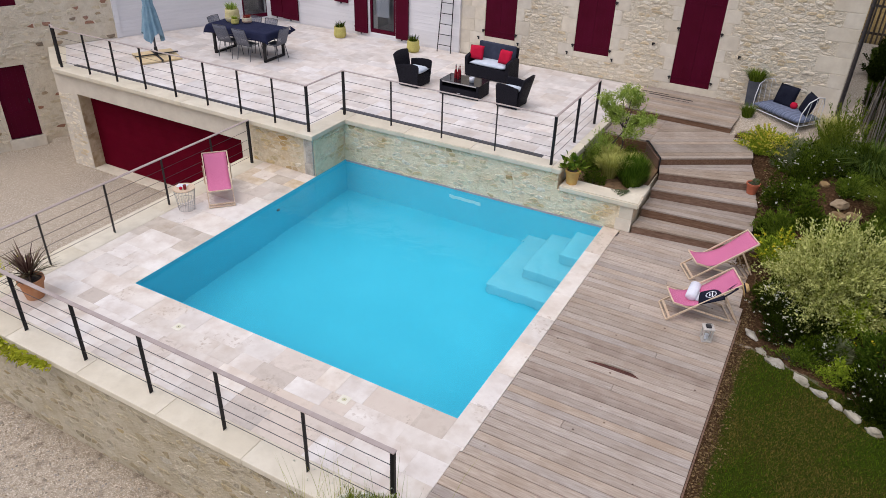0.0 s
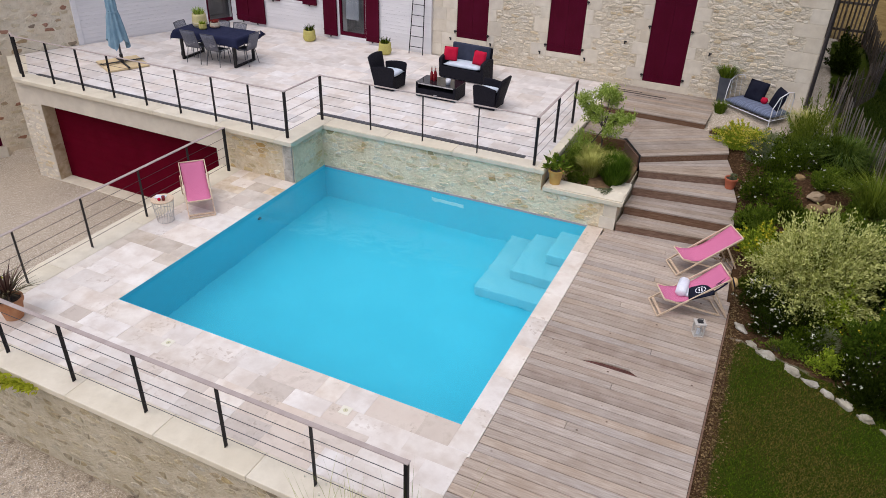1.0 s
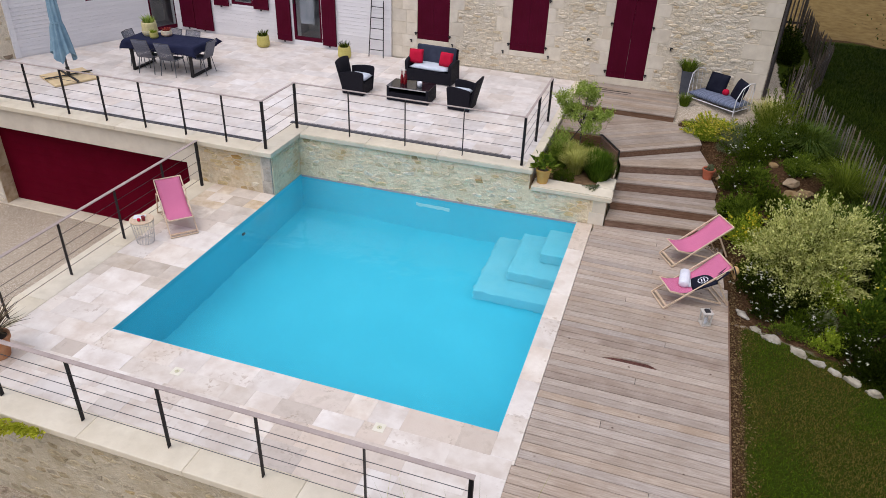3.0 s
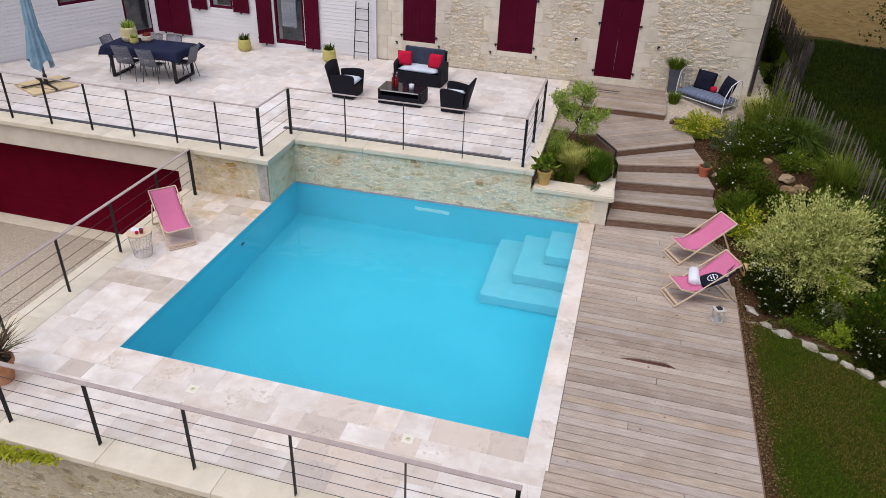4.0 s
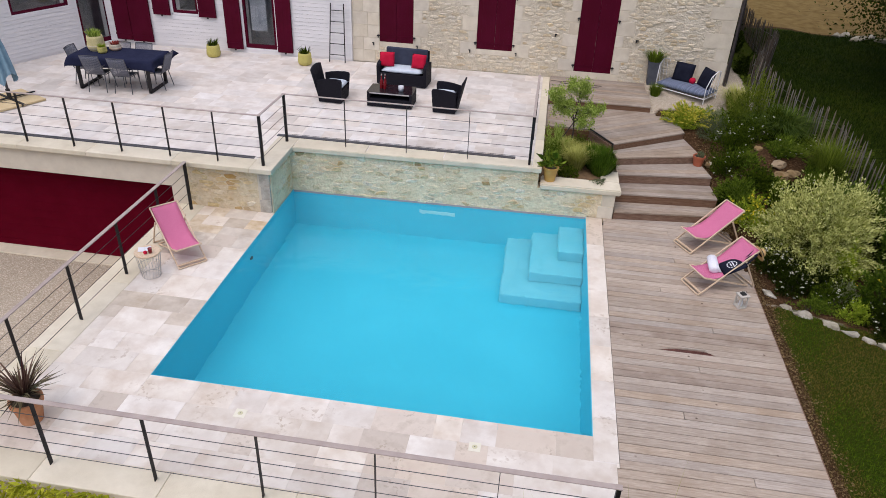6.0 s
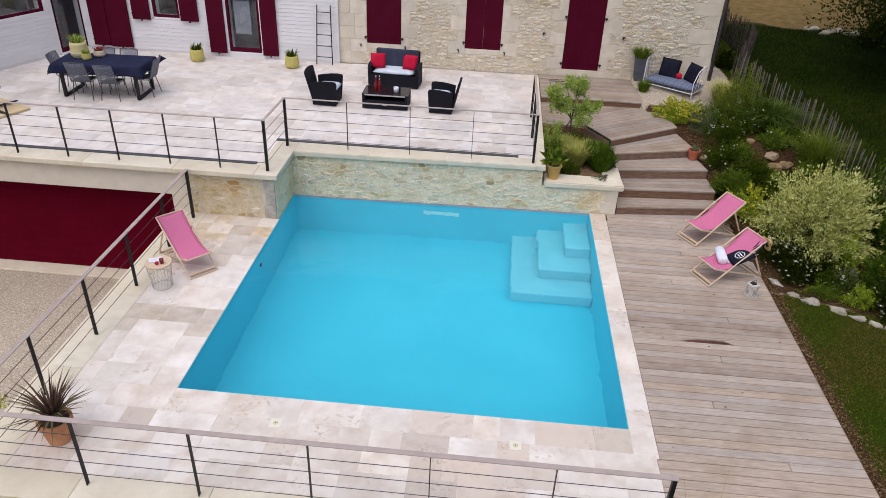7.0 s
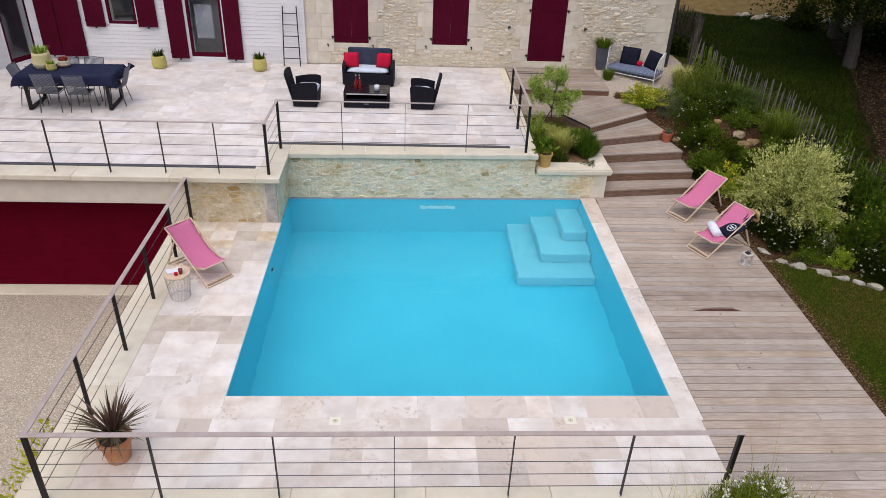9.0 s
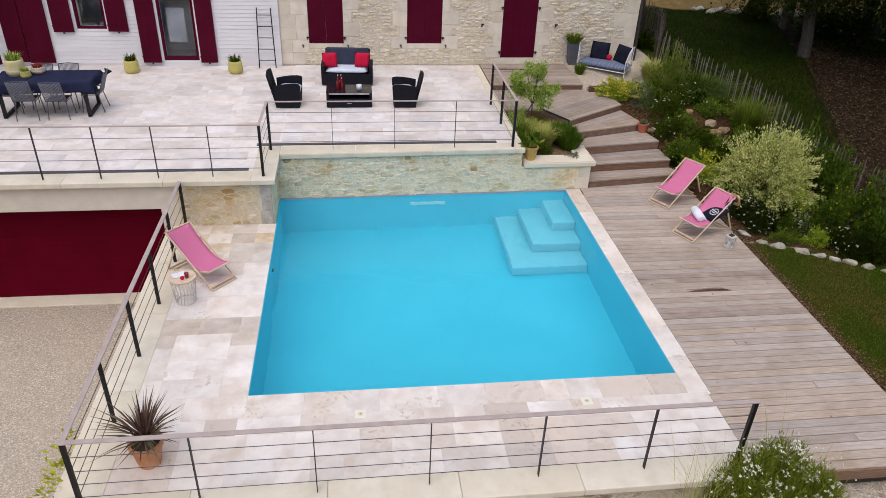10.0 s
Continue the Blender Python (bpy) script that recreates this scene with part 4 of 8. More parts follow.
for k, (a, b, c, d) in enumerate((WIN_A, WIN_B, DOOR)):
    kind = "door" if c < 1.3 else "window"
    w = thing(f"{kind}_{(1, 2, 1)[k]}", f"closed burgundy board shutters of the stone {kind}", "shutter", pose(a, HOUSE_Y + 0.03, c), kind="structure")
    half = (b - a) / 2
    for s in (0, 1):
        lf = shutter_leaf(w, half - 0.004, d - c)
        lf.location = (s * half + 0.002, 0, 0)
    for zz in (0.16, 1.35):
        pintle(w, -0.03, zz, -0.03)
        pintle(w, b - a + 0.03, zz, -0.03)
    if kind == "door":
        for xx in (-0.57, b - a + 0.52):
            bm = B(xx - 0.014, xx + 0.014, -0.10, -0.03, 0.86, 0.92)
            box(bm, xx - 0.014, xx + 0.05, -0.10, -0.07, 0.90, 0.93)
            part("shutter_stay", bm, IRON, w)
    if kind == "window":
        for xx in (-0.16, b - a + 0.12):
            bm = B(xx - 0.012, xx + 0.012, -0.09, -0.03, -0.10, -0.03)
            box(bm, xx - 0.035, xx + 0.012, -0.09, -0.07, -0.045, -0.02)
            part("shutter_stay", bm, IRON, w)

# ---- white siding wall ----
SID_Y = 11.86
sx0, sx1 = -7.32, -0.31
GD = (-3.32, -2.43, 1.10, 3.25)
SW = (-5.32, -4.60, 1.90, 3.30)
sholes = [(a - sx0, b - sx0, c, d) for a, b, c, d in (GD, SW)]
back = wall("wall_siding", "white painted horizontal timber siding", (sx0, SID_Y, 0), (1, 0, 0), (0, -1, 0), sx1 - sx0, 0.3, 5.6, sholes, 0.4, SIDING)
obl_len = 4.72
OGD = (3.78, 4.68, 1.0, 3.2)
OW = (2.0, 3.55, 2.13, 3.3)
obl = wall("wall_oblique", "white timber siding wall set at an angle", OBL_A, OBL_U, OBL_N, obl_len, 0.3, 5.6, [OGD, OW], 0.35, SIDING)


def siding(parent, o, u, n, W, z0, z1, holes):
    o, u, n = Vector(o), Vector(u), Vector(n)
    R = Matrix(((u.x, -n.x, 0), (u.y, -n.y, 0), (0, 0, 1))).to_4x4()
    pitch, z = 0.10, z0
    while z < z1:
        cuts = sorted([(a, b) for a, b, c, d in holes if c < z + pitch * 0.5 < d])
        s, runs = 0.0, []
        for a, b in cuts:
            runs.append((s, a))
            s = b
        runs.append((s, W))
        for a, b in runs:
            if b - a < 0.05:
                continue
            bm = bmesh.new()
            v = [bm.verts.new(p) for p in ((0, -0.018, 0.003), (b - a, -0.018, 0.003), (b - a, -0.011, pitch), (0, -0.011, pitch), (0, 0.0, 0.003), (b - a, 0.0, 0.003), (b - a, 0.0, pitch), (0, 0.0, pitch))]
            for f in ((0, 1, 2, 3), (4, 7, 6, 5), (0, 4, 5, 1), (3, 2, 6, 7), (0, 3, 7, 4), (1, 5, 6, 2)):
                bm.faces.new([v[i] for i in f])
            ob = part("siding_board", bm, SIDING, parent)
            ob.matrix_basis = Matrix.Translation(o + u * a + Vector((0, 0, z))) @ R
        z += pitch


def trimmed(h, t=0.05):
    return (h[0] - t, h[1] + t, h[2] - t, h[3] + t)


siding(back, (sx0, SID_Y, 0), (1, 0, 0), (0, -1, 0), sx1 - sx0, Z + 0.05, 3.75, [trimmed(h) for h in sholes])
siding(obl, OBL_A, OBL_U, OBL_N, obl_len, Z + 0.05, 3.75, [trimmed(OGD), trimmed(OW)])
RO = Matrix(((OBL_U.x, -OBL_N.x, 0), (OBL_U.y, -OBL_N.y, 0), (0, 0, 1))).to_4x4()


def opening(name, label, m, w, h, door=True):
    """A glazed casement in a burgundy frame; inside it a dim room."""
    ob = thing(name, label, "door" if door else "window", m, kind="structure")
    f = 0.065
    bm = bmesh.new()
    for a in ((0, f, 0, h), (w - f, w, 0, h), (f, w - f, h - f, h), (f, w - f, 0, f + (0.04 if door else 0))):
        box(bm, a[0], a[1], -0.015, 0.06, a[2], a[3], bev=0.004)
    part("frame", bm, BURGUNDY, ob)
    pane = part("pane", B(f, w - f, 0.015, 0.023, f, h - f), GLASS, ob)
    pane.visible_shadow = False
    bm = bmesh.new()
    for a in ((-0.055, 0, -0.04, h + 0.04), (w, w + 0.055, -0.04, h + 0.04), (-0.055, w + 0.055, -0.05, -0.003)):
        box(bm, a[0], a[1], -0.032, 0.05, a[2], a[3], bev=0.003)
    part("casing", bm, WHITE, ob, "white painted casing")
    bm = bmesh.new()
    for a in ((-0.3, w + 0.3, 1.4, 1.42, -0.1, h + 0.1), (-0.32, -0.3, 0.46, 1.42, -0.1, h + 0.1), (w + 0.3, w + 0.32, 0.46, 1.42, -0.1, h + 0.1), (-0.32, w + 0.32, 0.10, 1.42, -0.12, -0.1), (-0.32, w + 0.32, 0.46, 1.42, h + 0.1, h + 0.12)):
        box(bm, *a)
    if name == "door_2":
        part("notice", B(w * 0.22, w * 0.72, 0.03, 0.034, h * 0.22, h * 0.62), INSIDE, ob, "pale grey sheet behind the glass")
    part("room_back", bm, INSIDE, ob)
    if door:
        part("handle", B(f * 0.4, f * 0.7, -0.05, -0.016, h * 0.47, h * 0.47 + 0.11), IRON, ob)
    return ob


opening("door_2", "glazed terrace door in a burgundy frame", pose(GD[0], SID_Y + 0.02, GD[2]), GD[1] - GD[0], GD[3] - GD[2])
opening("window_3", "glazed window in a burgundy frame", pose(SW[0], SID_Y + 0.02, SW[2]), SW[1] - SW[0], SW[3] - SW[2], False)
opening("door_3", "glazed door in a burgundy frame on the angled wall", Matrix.Translation(OBL_A + OBL_U * OGD[0] - OBL_N * 0.02 + Vector((0, 0, OGD[2]))) @ RO, OGD[1] - OGD[0], OGD[3] - OGD[2])
opening("window_4", "glazed window in a burgundy frame on the angled wall", Matrix.Translation(OBL_A + OBL_U * OW[0] - OBL_N * 0.02 + Vector((0, 0, OW[2]))) @ RO, OW[1] - OW[0], OW[3] - OW[2], False)


def open_leaf(x, z, w, h, lab):
    ob = thing("open_shutter", lab, "shutter", pose(x, SID_Y - 0.065, z), "open shutters on the siding")
    shutter_leaf(ob, w, h)
    bm = B(w / 2 - 0.02, w / 2 + 0.02, -0.03, 0.0, -0.035, 0.012)
    part("holdback", bm, IRON, ob)
    return ob


LAB = "burgundy board shutter folded open against white siding"
open_leaf(-3.83, 1.06, 0.45, 2.2, LAB)
open_leaf(-2.38, 1.06, 0.42, 2.2, LAB)
open_leaf(-5.87, 1.83, 0.48, 1.5, LAB + ", short")
open_leaf(-4.55, 1.85, 0.48, 1.5, LAB + ", short")
open_leaf(-7.08, 1.07, 0.46, 2.2, LAB)
open_leaf(-6.60, 1.05, 0.60, 2.2, LAB + ", wide")
ob = thing("corner_board", "white corner board of the angled wall", "trim", kind="structure")
bm = bmesh.new()
box(bm, -0.10, 0.03, -0.045, 0.02, Z, 5.5, m=Matrix.Translation(OBL_A) @ RO)
part("board", bm, SIDING, ob)

# ---- old stone wing ----
wo = OBL_A - OBL_U * 6.5
WD = (3.05, 3.85, -1.42, 0.60)
WW = (3.10, 4.06, 2.13, 3.4)
wing = wall("wall_wing", "old beige rubble stone wing with a burgundy door", wo - OBL_N * 0.02, OBL_U, OBL_N, 6.4, -1.8, 5.6, [WD, WW], 0.45, LIMEWASH)
for nm, (a, b, c, d), lab in (("door_4", WD, "closed burgundy plank door at courtyard level"), ("window_5", WW, "closed burgundy shutter high on the wing")):
    dd = thing(nm, lab, "door" if c < 0 else "shutter", Matrix.Translation(wo + OBL_U * a - OBL_N * 0.10 + Vector((0, 0, c))) @ RO, kind="structure")
    shutter_leaf(dd, b - a, d - c, "", False)
    if c < 0:
        part("rail", B(0.05, b - a - 0.05, -0.035, -0.0225, 0.62, 0.74), BURGUNDY, dd)
        part("door_handle", B(b - a - 0.12, b - a - 0.09, -0.06, -0.0225, 0.95, 1.07), IRON, dd)
        part("threshold", B(-0.06, b - a + 0.06, -0.14, 0.08, -0.30, 0.0), ASHLAR, dd, "worn stone threshold")
HOUSE_STONE.append((wing, wo - OBL_N * 0.02, OBL_U, OBL_N, 6.4, -1.5, 3.4, [(a - 0.05, b + 0.05, c, d + 0.05) for a, b, c, d in (WD, WW)]))

# ---- terrace ----
BACK_U, BACK_N = Vector((1, 0.0216, 0)).normalized(), Vector((0.0216, -1, 0)).normalized()   # the wall behind the pool runs slightly askew
TER = [(-8.12, 4.85), (-0.06, 4.85), (-0.06, 5.97), (4.94, 6.08), (4.94, 11.9), (-7.3, 11.85), (-9.78, 5.98)]
bm = prism(bmesh.new(), TER, Z - 0.16, Z - 0.0115)
terrace = solid("floor_terrace", bm, GROUT, "pale travertine paved terrace", "floor", "structure")
# retaining walls of the terrace
gar = (-7.57 + 8.33, -2.06 + 8.33, -1.9, 0.37)
wall_a = wall("wall_garage", "rendered garage front below the terrace", (-8.33, 4.80, 0), (1, 0, 0), (0, -1, 0), 8.28, -1.9, 0.868, [gar], 0.36, RENDER)
wall_r = wall("wall_return", "rubble stone return beside the pool", (-0.02, 4.83, 0), (0, 1, 0), (1, 0, 0), 1.1, -1.9, 0.868, [], 0.3, MORTAR)
wall_b = wall("wall_pool", "beige rubble stone wall behind the pool", (-0.02, 5.90, 0), BACK_U, BACK_N, 5.02, -1.9, 0.868, [], 0.35, MORTAR)
wall("wall_terrace_east", "terrace side wall above the planter", (4.95, 6.06, 0), (0, 1, 0), (1, 0, 0), 5.84, 0.0, 0.868, [], 0.3, RENDER)
wall("wall_terrace_west", "rendered end of the terrace", (-9.85, 5.95, 0), (0.7994, -0.6009, 0), (-0.6009, -0.7994, 0), 1.91, -1.9, 0.868, [], 0.3, RENDER)
qr = random.Random(9)
blocks(wall_a, "dressed_block", (-7.57, 4.81, 0), (0, 1, 0), (1, 0, 0), [(0.0, 0.34, -1.72, -1.25), (0.0, 0.34, -1.25, -0.75), (0.0, 0.34, -0.75, -0.25), (0.0, 0.34, -0.25, 0.36)], WARMBLOCK)
blocks(wall_a, "corner_stone", (-0.30, 4.80, 0), (1, 0, 0), (0, -1, 0), [(0.03, 0.262, 0.0, 0.27), (0.07, 0.262, 0.27, 0.55), (0.05, 0.262, 0.55, 0.868)], CORNER, 0.010)
POOL_STONE = [(wall_b, (-0.02, 5.90, 0), BACK_U, BACK_N, 5.02, -0.04, 0.868, []),
              (wall_r, (-0.02, 4.83, 0), (0, 1, 0), (1, 0, 0), 1.07, 0.0, 0.868, [(0, 0.16, 0, 0.868)]),
              (wall_a, (-1.72, 4.794, 0), (1, 0, 0), (0, -1, 0), 1.44, 0.0, 0.868, []),
              (wall_a, (-8.33, 4.80, 0), (1, 0, 0), (0, -1, 0), 0.76, -1.74, 0.33, [])]
part("rubble_backing", B(-1.74, -0.28, 4.794, 4.7995, -0.02, 0.868), OCHREMORTAR, wall_a, "ochre lime mortar bed")
# garage door
gd = thing("garage_door", "wide burgundy sectional garage door below the terrace", "garage door", pose(-7.62, 5.14, -1.74))
for i in range(11):
    part("panel", B(0, 5.65, 0, 0.04, i * 0.2, i * 0.2 + 0.199, bev=0.002), GARAGERED, gd)
solid("apron", B(-7.57, -2.0, 4.80, 5.19, -1.95, -1.69, bev=0.01), CAP, "pale concrete apron before the garage door", "apron", "structure")

# copings
def coping(name, label, rects, z1, t, over=None):
    ob = thing(name, label, "coping", kind="structure")
    r = random.Random(len(name))
    for x0, x1, y0, y1, along in rects:
        p = x0 if along == "x" else y0
        e = x1 if along == "x" else y1
        while p < e - 0.02:
            q = min(e, p + r.uniform(1.3, 1.9))
            if e - q < 0.35:
                q = e
            a = (p + 0.001, q - 0.001, y0, y1) if along == "x" else (x0, x1, p + 0.001, q - 0.001)
            bm = bmesh.new()
            box(bm, a[0], a[1], a[2], a[3], z1 - t, z1 - r.uniform(0, 0.002), bev=0.012)
            part("coping_stone", bm, CAP, ob)
            p = q
    return ob


tc = coping("coping_terrace", "rounded cream limestone coping of the terrace", [(-8.18, -0.38, 4.68, 5.12, "x"), (-0.38, 0.06, 4.68, 6.32, "y"), (4.86, 5.04, 6.10, 11.9, "y")], Z, 0.10)
for xa, xb in ((0.064, 1.55), (1.552, 3.10), (3.102, 4.855), (4.858, 5.04)):
    bm = prism(bmesh.new(), [(xa, 5.835 + 0.025 * xa), (xb, 5.835 + 0.025 * xb), (xb, 6.32 if xb < 4.9 else 6.098), (xa, 6.32 if xb < 4.9 else 6.098)], Z - 0.10, Z - 0.0005)
    bmesh.ops.bevel(bm, geom=bm.edges[:], offset=0.012, segments=2, affect="EDGES")
    part("coping_stone", bm, CAP, tc)
bm = prism(bmesh.new(), [(-8.181, 4.68), (-8.181, 5.12), (-9.62, 6.16), (-9.92, 5.83)], Z - 0.10, Z - 0.001)
part("coping_stone", bm, CAP, tc)
coping("coping_pool_wall", "cream limestone coping under the pool railing", [(-1.98, 6.22, -1.95, -1.53, "x"), (-1.98, -1.43, -1.53, 4.80, "y")], 0.005, 0.10)
wall_f = wall("wall_front", "beige rubble stone retaining wall of the pool terrace", (-1.92, -1.88, 0), (1, 0, 0), (0, -1, 0), 8.1, -2.3, -0.095, [], 0.35, OLDMORTAR)
wall("wall_west", "rendered retaining wall towards the courtyard", (-1.92, -1.87, 0), (0, 1, 0), (-1, 0, 0), 6.68, -2.3, -0.095, [], 0.4, RENDER)
wall("wall_front_end", "end of the retaining wall", (6.17, -1.87, 0), (0, 1, 0), (1, 0, 0), 0.5, -2.3, -0.095, [], 0.3, MORTAR)
FRONT_STONE = [(wall_f, (-1.92, -1.88, 0), (1, 0, 0), (0, -1, 0), 8.1, -1.85, -0.1, [])]

# ---- pool ----
PX, PY, WL, PD = 6.02, 5.90, -0.055, -1.62
pool = thing("pool", "square swimming pool with turquoise liner and corner steps", "swimming pool", kind="structure")
bm = bmesh.new()
box(bm, -0.15, PX + 0.15, -0.15, PY + 0.15, PD - 0.1, PD)
part("pool_floor", bm, LINER, pool)
for a in ((-0.15, 0.006, -0.15, PY + 0.15), (PX - 0.006, PX + 0.15, -0.15, PY + 0.15), (0.006, PX - 0.006, -0.15, 0.006), ):
    part("pool_wall", B(a[0], a[1], a[2], a[3], PD, -0.0295), LINER, pool)
part("pool_wall", prism(bmesh.new(), [(0.006, PY), (PX - 0.006, PY + 0.13), (PX - 0.006, 6.20), (0.006, 6.20)], PD, WL - 0.004), LINER, pool)
for k, (x0, y0, z1) in enumerate(((4.51, 4.00, -1.27), (5.01, 4.52, -0.91), (5.52, 5.04, -0.52))):
    part("pool_step", B(x0, PX - 0.008, y0, 6.05, (PD, -1.27, -0.91)[k], z1, bev=0.03), LINER_PALED, pool, "underwater step, its liner paled for the brighter shallow water")
for a in ((0.0005, 0.007, 0.0, PY), (PX - 0.007, PX - 0.0005, 0.0, 6.03), (0.008, PX - 0.008, 0.0005, 0.007)):
    part("liner_rim", B(a[0], a[1], a[2], a[3], -0.029, -0.004), LINER, pool)
part("inlet", T((0.001, 3.53, -0.44), (0.03, 3.53, -0.44), 0.05, 0.045, 14), GREYSTEEL, pool, "dark round pool inlet")
# skimmer mouth, drawn white and ragged to show the rippled reflection there
bm = bmesh.new()
edge_ = [(2.66 + 0.082 * i, -0.47 - 0.045 * math.sin(i * 2.3) - 0.03 * (i % 3)) for i in range(10)]
lo_ = [bm.verts.new((x, 5.945, z)) for x, z in edge_]
hi_ = [bm.verts.new((x, 5.945, -0.36 + 0.012 * math.cos(i * 1.9))) for i, (x, z) in enumerate(edge_)]
for i in range(9):
    bm.faces.new((lo_[i], lo_[i + 1], hi_[i + 1], hi_[i]))
thicken(bm, 0.012)
part("liner_rail", prism(bmesh.new(), [(0.01, PY - 0.012), (PX - 0.01, PY + 0.118), (PX - 0.01, PY + 0.14), (0.01, PY + 0.02)], -0.05, -0.012), mat("mauve_grey_strip", (0.36, 0.31, 0.32), (0.45, 0.39, 0.39), 8, 0.6, 0.1, 60), pool, "mauve-grey strip at the waterline")
part("skimmer", bm, WHITE, pool, "white ragged plate for the rippled glare at the skimmer mouth")
gx2 = np.linspace(0.001, PX - 0.001, 40)
gy2 = np.linspace(0.0002, 0.9998, 40)
A, Bq = np.meshgrid(gx2, gy2)
WVv = np.stack([A, Bq * (PY + 0.0216 * A), WL + 0.0 * A], -1).reshape(-1, 3)
idx = (np.arange(39)[:, None] * 40 + np.arange(39)[None, :]).ravel()
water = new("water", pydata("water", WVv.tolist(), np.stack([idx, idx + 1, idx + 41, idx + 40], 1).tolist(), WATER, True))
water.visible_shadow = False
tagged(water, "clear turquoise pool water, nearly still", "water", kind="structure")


# ---- paving ----
_tiles = {}


def tile_mesh(w, d, material, h=0.028, g=0.001, b=0.0012):
    key = (round(w, 3), round(d, 3), material.name)
    if key not in _tiles:
        V, F = [], []
        for (i, z) in ((g, 0.0), (g, h - b), (g + b, h)):
            V += [(i - w / 2, i - d / 2, z), (w / 2 - i, i - d / 2, z), (w / 2 - i, d / 2 - i, z), (i - w / 2, d / 2 - i, z)]
        for r in (0, 4):
            for k in range(4):
                F.append((r + k, r + (k + 1) % 4, r + 4 + (k + 1) % 4, r + 4 + k))
        F.append((8, 9, 10, 11))
        _tiles[key] = pydata("tile", V, F, material)
    return _tiles[key]


def layout(x0, x1, y0, y1, seed, widths=(0.40, 0.60, 0.60, 0.80, 0.80), depths=(0.40, 0.40, 0.60)):
    """Opus courses: rows of uneven depth, tiles of uneven length."""
    r = random.Random(seed)
    y, out = y0, []
    while y < y1 - 0.05:
        d = r.choice(depths)
        if y1 - (y + d) < 0.18:
            d = y1 - y
        x = x0
        first = True
        while x < x1 - 0.02:
            w = r.choice(widths)
            if first:
                w = r.choice((0.25, 0.4, 0.55, 0.7))
                first = False
            if x1 - (x + w) < 0.18:
                w = x1 - x
            if d > 0.5 and w < 0.5 and r.random() < 0.3:
                out.append((x, x + w, y, y + d / 2))
                out.append((x, x + w, y + d / 2, y + d))
            else:
                out.append((x, x + w, y, y + d))
            x += w
        y += d
    return out


def pave(parent, rects, z, limit=300, cut=None):
    r = random.Random(11)
    JV, JF = [], []
    for k, (x0, x1, y0, y1) in enumerate(rects):
        poly = [(x0, y0), (x1, y0), (x1, y1), (x0, y1)]
        if cut:
            for c in cut:
                poly = clip(poly, *c)
            if len(poly) < 3 or area(poly) < 0.01:
                continue
        dz = r.uniform(-0.0015, 0.0015)
        if cut and (len(poly) != 4 or abs(area(poly) - (x1 - x0) * (y1 - y0)) > 1e-6):
            part("tile", prism(bmesh.new(), poly, z - 0.02 + dz, z + dz), TRAV, parent)
        elif k < limit:
            tm = TRAV if z > 0.1 else TRAV_WARM
            if z < 0.1 and x1 < 0.05 and ((y0 > 3.3 and r.random() < 0.62) or (0.9 < y0 < 1.5 and r.random() < 0.7)):
                tm = r.choice((TRAV_OCHRE, TRAV_OCHRE, TRAV_GREY)) if y0 > 3 else TRAV_GREY
            elif z < 0.1 and r.random() < 0.27:
                tm = TRAV_TAN
            ob = new("tile", tile_mesh(x1 - x0, y1 - y0, tm))
            ob.parent = parent
            ob.matrix_basis = pose((x0 + x1) / 2, (y0 + y1) / 2, z - 0.028 + dz)
        else:
            m = tile_mesh(x1 - x0, y1 - y0, TRAV_J)
            c = len(JV)
            JV += [(v.co.x + (x0 + x1) / 2, v.co.y + (y0 + y1) / 2, v.co.z + z - 0.028 + dz) for v in m.vertices]
            JF += [tuple(c + q for q in p.vertices) for p in m.polygons]
    if JV:
        ob = part("paving", pydata("paving", JV, JF, TRAV_J), None, parent)
        ob["kind"] = "stuff"


bm = bmesh.new()
box(bm, -1.43, -0.153, -1.53, 4.80, -0.14, -0.0030)
box(bm, -0.153, 6.30, -1.53, -0.153, -0.14, -0.0030)
box(bm, 6.02 + 0.152, 6.33, -0.152, 6.02, -0.14, -0.0030)
box(bm, 6.30, 6.333, -0.47, -0.152, -0.14, -0.0030)
pav = solid("pavement_pool", bm, GROUT, "pale travertine paving round the pool", "paving", "structure")

# ---- wooden deck ----
deck = thing("floor_deck", "weathered grey-brown timber deck beside the pool", "deck", kind="structure")
# solid dark block whose colour gives the shade seen between the boards
part("joist_bed", B(6.36, 8.80, -1.86, 6.0, -0.34, -0.06), SOILDARK, deck)
part("bare_wood", B(7.08, 7.86, 2.005, 2.11, -0.05, -0.018), mat("torn_wood", (0.055, 0.022, 0.015), (0.13, 0.055, 0.035), 12, 0.9, 0.4), deck, "dark red-brown wood in the split")
part("edge_board", B(6.34, 8.86, -1.95, -1.922, -0.16, -0.003), DECKDARK, deck)
part("edge_board", B(8.862, 8.885, -1.95, 6.2, -0.17, -0.03), DECKDARK, deck)
_boards = {}


def board_mesh(w, d, h, material):
    key = (round(w, 3), round(d, 3), material.name)
    if key not in _boards:
        bm = B(-w / 2, w / 2, -d / 2, d / 2, -h, 0, bev=0.0)
        es = [e for e in bm.edges if all(v.co.z > -0.001 for v in e.verts)]
        bmesh.ops.bevel(bm, geom=es, offset=0.003, segments=1, affect="EDGES")
        _boards[key] = finish("deck_board", bm, material)
    return _boards[key]


